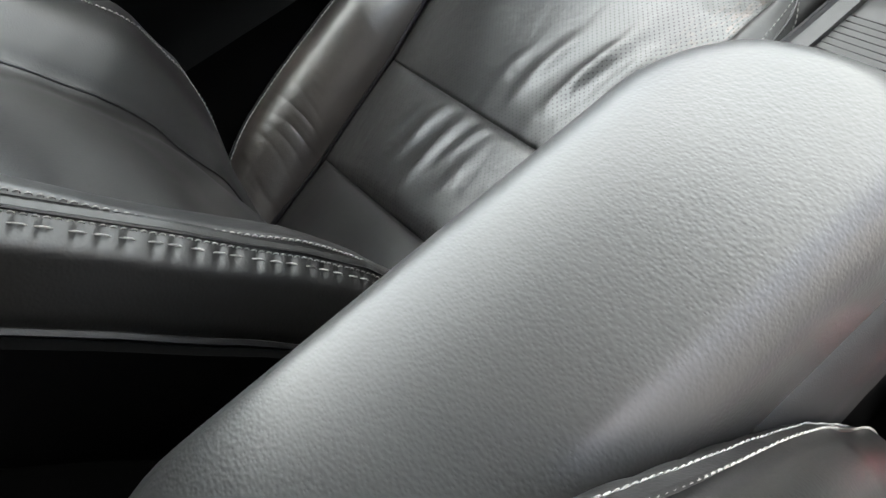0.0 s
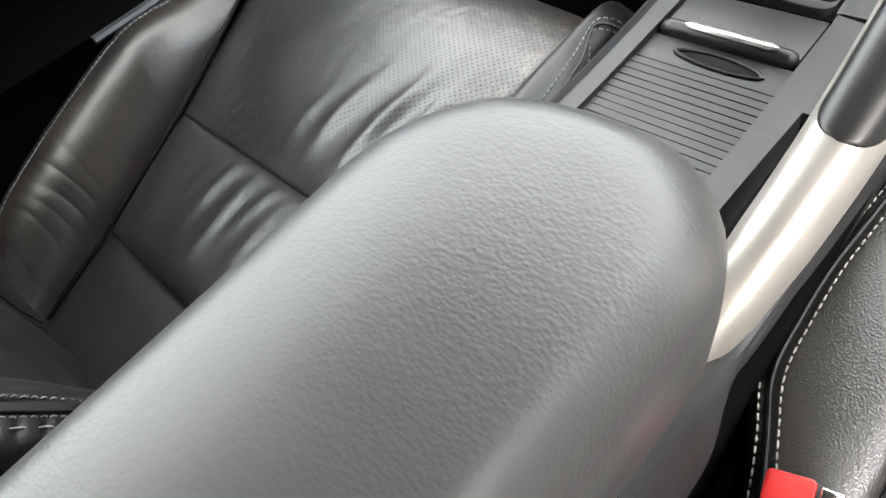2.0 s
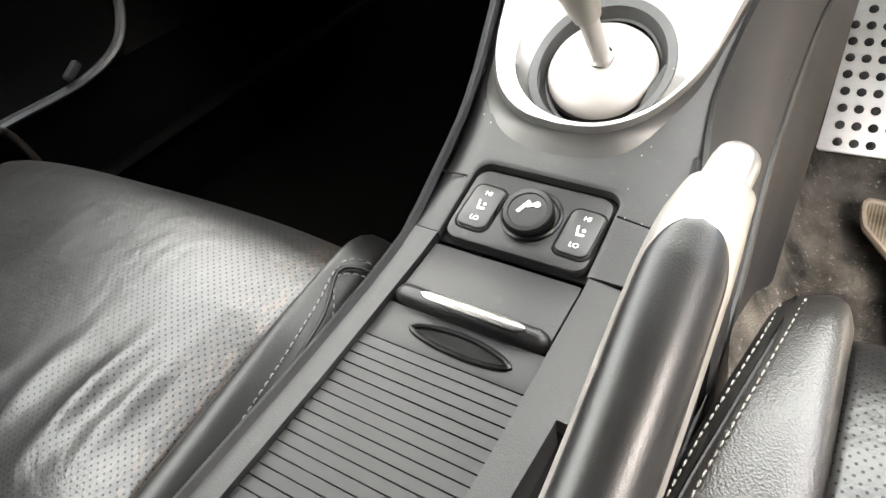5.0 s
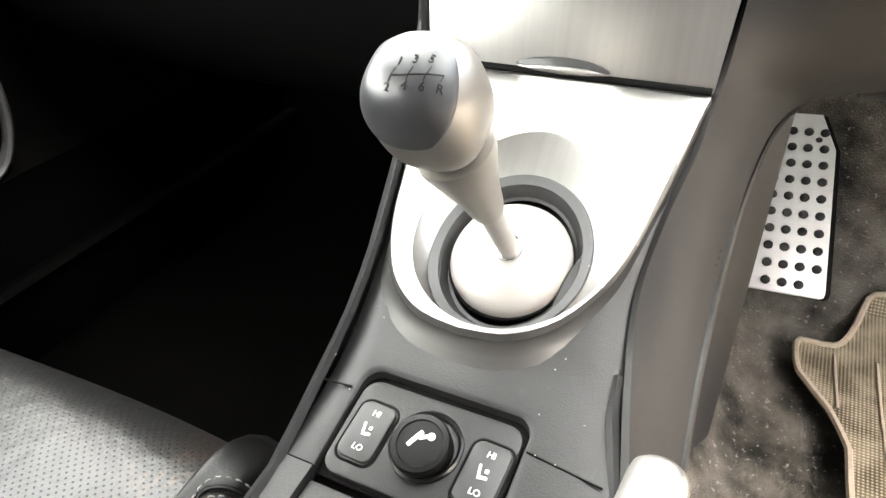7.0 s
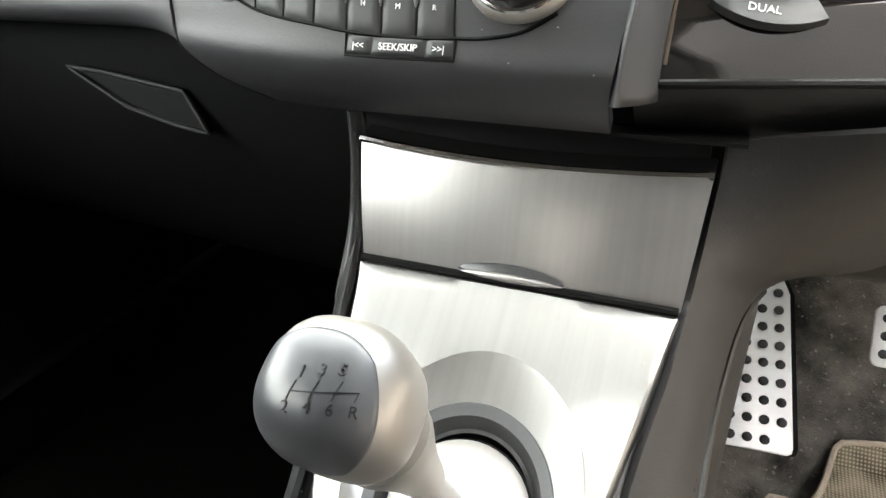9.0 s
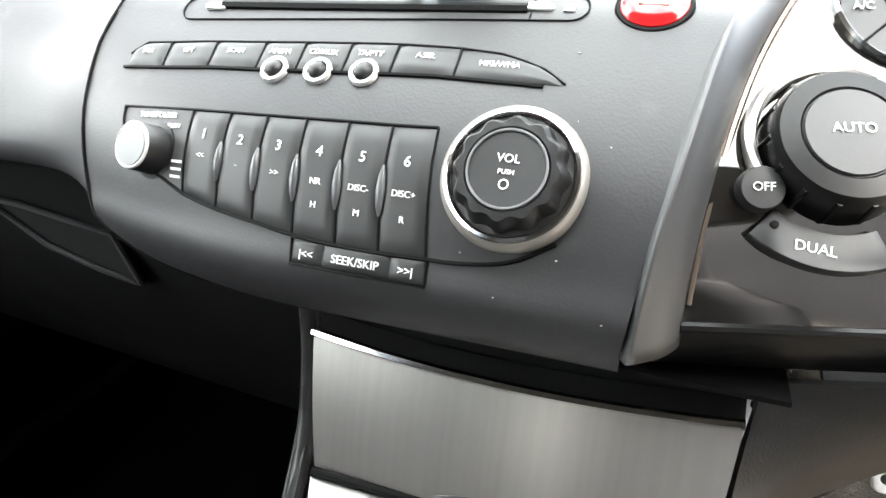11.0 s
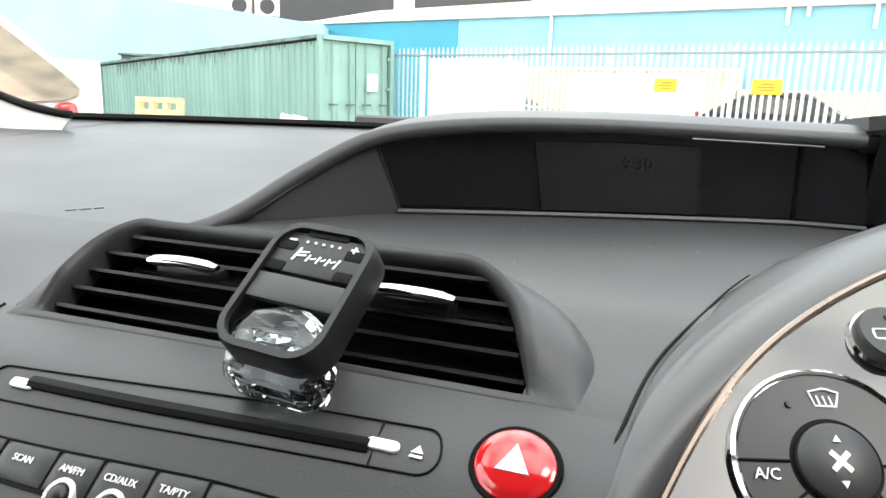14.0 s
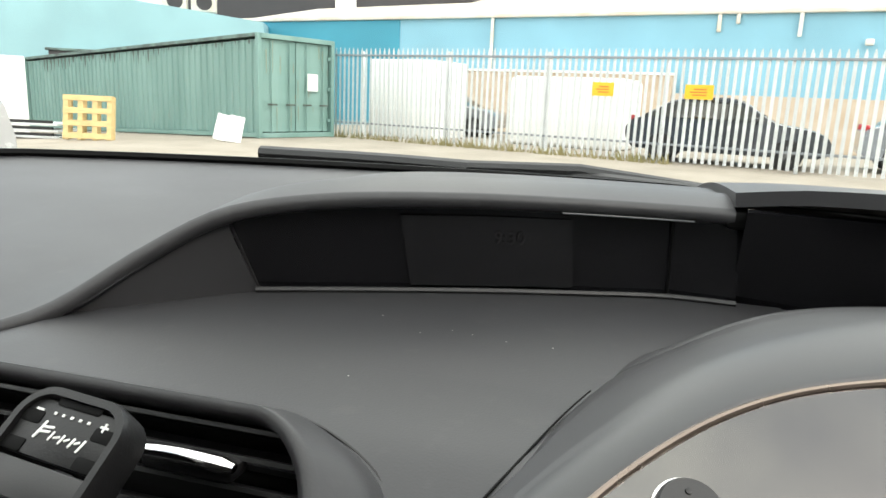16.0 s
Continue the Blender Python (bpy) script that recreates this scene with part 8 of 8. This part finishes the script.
for k in range(2):
    ac_ = thing("condenser_unit", (-20.2 + 1.15 * k, 28.9 + 0.5 * k, 4.6), "white rooftop air conditioning condenser with round fan", "condenser")
    m = basis((-20.2 + 1.15 * k, 28.9 + 0.5 * k, 4.90), (0.91, 0.40, 0), (0, 0, 1))
    part("case", rbox((1.05, 0.5, 0.8), m, 0.03, 2), GUTTER, ac_)
    part("fan_guard", lathe([(0.34, 0), (0.34, 0.02), (0, 0.02)], basis((m @ Vector((0.05, -0.25, 0))), (1, 0, 0), m.to_3x3() @ Vector((0, -1, 0))), 24), DARKB, ac_)

# white cabin and stored material behind the fence
cab = thing("white_cabin", (-5.5, 21.5, 0), "white site cabin behind the fence", "cabin")
part("body", rbox((2.2, 2.0, 2.25), pose(-6.4, 21.6, 1.125, 0, 0, -14), 0.03, 2), SHED, cab)
cab2 = thing("white_cabin", (-2.2, 21.4, 0), "white van-sized cabin behind the fence", "cabin")
part("body", rbox((3.3, 1.9, 1.9), pose(-1.6, 21.2, 0.95, 0, 0, -14), 0.15, 3), SHED, cab2)
part("vent", rbox((0.45, 0.05, 0.9), pose(-0.6, 20.05, 0.95, 0, 0, -14), 0.01, 1), DARKB, cab2)


# parked cars
def car(name, at, turn, paint, label_, steep=False, glass=None):
    glass = glass or CAR_DARK
    ob = thing(name, at, label_, "car", "parked cars")
    m = Matrix.Translation(at) @ pose(0, 0, 0, 0, 0, turn)
    sec = spline([(-2.05, 0.45), (-2.10, 0.70), (-2.0, 0.92), (-1.75, 1.00), (-1.1, 1.38), (-0.4, 1.46), (0.3, 1.42), (1.05, 0.98), (1.75, 0.86), (2.10, 0.68), (2.15, 0.42), (1.9, 0.28), (-1.9, 0.28)], 64)
    if steep:
        sec = spline([(-2.06, 0.45), (-2.12, 0.75), (-2.10, 1.02), (-2.04, 1.13), (-1.60, 1.54), (-0.9, 1.61), (-0.3, 1.60), (0.3, 1.52), (1.05, 1.04), (1.75, 0.88), (2.10, 0.68), (2.15, 0.42), (1.9, 0.28), (-1.9, 0.28)], 64)
    rings = [[m @ Vector((x, w * (0.86 - 0.20 * max(0, z - 0.95) / 0.5) * 1.0, z if abs(w) < 1 else 0.30 + (z - 0.30) * 0.97)) for x, z in sec] for w in (-1, -0.93, 0, 0.93, 1)]
    part("body", loops(rings), paint, ob, split=30)
    for s in (-1, 1):
        win = [(-1.76, 1.00), (-1.12, 1.33), (-0.35, 1.385), (0.25, 1.345), (0.85, 1.0)]
        if steep:
            win = [(-1.60, 1.01), (-1.96, 1.03), (-2.03, 1.06), (-2.04, 1.09), (-2.01, 1.13), (-1.62, 1.49), (-1.45, 1.53), (-0.9, 1.56), (-0.3, 1.55), (0.25, 1.46), (0.85, 1.04)]
        part("side_window", loops([[m @ Vector((x, s * (0.84 - 0.20 * max(0, z - 0.95) / 0.5 + e), z)) for x, z in win] for e in (-0.01, 0.012)]), glass, ob)
        for x in (-1.30, 1.32):
            wm = m @ basis((x, s * 0.80, 0.32), (1, 0, 0), (0, s, 0))
            wh = part("wheel", lathe([(0.315, -0.10), (0.325, 0.0), (0.315, 0.07), (0.22, 0.08)], wm, 28), TYRE, ob)
            part("rim", lathe([(0.21, 0.05), (0.21, 0.075), (0.17, 0.06), (0.05, 0.07), (0, 0.075)], wm, 20), GALV, wh)
            for q in range(5):
                part("spoke", rbox((0.05, 0.18, 0.03), wm @ pose(0, 0, 0.07, 0, 0, 72 * q) @ pose(0, 0.10, 0), 0.005, 1), CAR_SILVER, wh)
    for s in (-1, 1):
        part("tail_lamp", rbox((0.10, 0.14, 0.14), m @ pose(-1.96, s * (0.80 if steep else 0.74), 0.95, 0, 8, s * 12), 0.03, 2), TAIL_RED, ob, "red tail lamp")
        part("headlamp", rbox((0.30, 0.28, 0.14), m @ pose(1.86, s * 0.60, 0.70, 0, 12, -s * 14), 0.04, 2), GALV, ob, "clear headlamp")
        part("door_mirror", rbox((0.14, 0.18, 0.12), m @ pose(0.62, s * 0.93, 1.02), 0.04, 2), paint, ob)
        part("door_joint", tube([m @ Vector((-0.15, s * 0.868, 0.42)), m @ Vector((-0.15, s * 0.866, 0.94))], 0.008, 6), CAR_GREY, ob)
    part("windscreen", grid(lambda u, v: m @ Vector((1.02 - 0.70 * v, (2 * u - 1) * (0.74 - 0.12 * v), 1.005 + 0.42 * v)), 6, 4, 0.01), CAR_DARK, ob)
    part("rear_window", grid(lambda u, v: m @ Vector((-1.70 + 0.55 * v, (2 * u - 1) * (0.70 - 0.10 * v), 1.04 + 0.32 * v)), 6, 4, 0.01), CAR_DARK, ob)
    return ob


car("hatchback_car", (2.1, 18.0, 0), -10, CAR_GREY, "dark grey hatchback car parked behind the fence")
car("estate_car", (-6.2, 24.0, 0), -6, CAR_SILVER, "silver car parked by the warehouse")
car("hatchback_car", (7.0, 18.2, 0), -10, CAR_SILVER, "silver car parked behind the fence")
car("parked_car", (-4.67, 2.145, 0.04), 240, CAR_WHITE, "white hatchback car with a red tail lamp parked in the yard", True, TAN_REFLECTION)

# white box trailer with a red stripe, and a dark lean-to, beyond the container's far end
trailer = thing("box_trailer", (-19.3, 15.6, -0.45), "white box trailer with an orange red stripe along its top", "trailer")
tm2 = basis((-18.9, 16.1, 0.75), (0.62, 0.78, 0.0), (0, 0, 1))
part("box", rbox((4.4, 2.0, 2.2), tm2, 0.04, 2), SHED, trailer)
part("stripe", rbox((1.3, 0.03, 0.22), tm2 @ pose(-0.4, -1.01, 0.95), 0.005, 1), ORANGE, trailer, "orange red stripe")
for x in (-1.4, 1.4):
    part("wheel", lathe([(0.30, -0.10), (0.31, 0.0), (0.30, 0.10), (0.0, 0.10)], tm2 @ basis((x, -0.85, -0.95), (1, 0, 0), (0, -1, 0)), 24), TYRE, trailer)
lean = thing("lean_to", (-22.3, 26.3, -0.6), "dark flat-roofed lean-to behind the container", "lean-to")
lm2 = basis((-22.3, 26.3, 0.75), (0.916, 0.404, 0.0), (0, 0, 1))
part("wall", rbox((3.4, 1.0, 3.4), lm2, 0.02, 1), DARKB, lean)
part("roof", rbox((3.6, 1.2, 0.10), lm2 @ pose(0, 0, 1.75), 0.02, 1), RAIL_GRIME, lean, "dark teal roof edge")

LIGHT_BLOCK = material("light_block_grey", (0.085, 0.086, 0.088), 0.85, vary=0.1, vary_scale=1.0, grain=0.004, grain_scale=40)
# unseen plain walls, added beside and behind the car to block light
solo("yard_wall_side", rbox((0.3, 11.2, 1.8), pose(-5.2, -4.9, 0.9), 0.02, 1), LIGHT_BLOCK, "unseen plain grey wall added to block light", "wall", kind="structure")
solo("yard_wall_rear", rbox((17.8, 0.3, 4.6), pose(3.7, -10.2, 2.3), 0.02, 1), LIGHT_BLOCK, "unseen plain grey wall added to block light", "wall", kind="structure")
solo("yard_wall_right", rbox((0.3, 14.0, 5.2), pose(5.2, -3.0, 2.6), 0.02, 1), LIGHT_BLOCK, "unseen plain grey wall added to block light", "wall", kind="structure")

# a few pale flecks of dust on the console and the dash
random.seed(5)
g = bmesh.new()
for k in range(46):
    if k < 26:
        y = random.uniform(0.60, 0.79)
        x = random.choice((-1, 1)) * random.uniform(0.045, 0.070) * (1 + 0.6 * (y - 0.6))
        p = (x, y, (surr_z(y) if y > 0.67 else deck(y) + 0.004) + 0.0003)
    elif k < 34:
        p = (random.uniform(-0.15, 0.12), random.uniform(1.0, 1.15), 1.0668)
    else:
        x, z = random.uniform(-0.03, 0.045), random.uniform(0.945, 1.03)
        p = tuple(fascia(x, z, 0.0003))
    rbox((random.uniform(0.0004, 0.0009), random.uniform(0.0004, 0.0008), 0.0003), Matrix.Translation(p) @ pose(0, 0, 0, 0, 0, random.uniform(0, 180)), 0, 1, into=g)
tagged(new("dust_flecks", mesh_of("dust_flecks", g, DUST, False)), "pale dust flecks on the console and dash", "dust", kind="stuff")
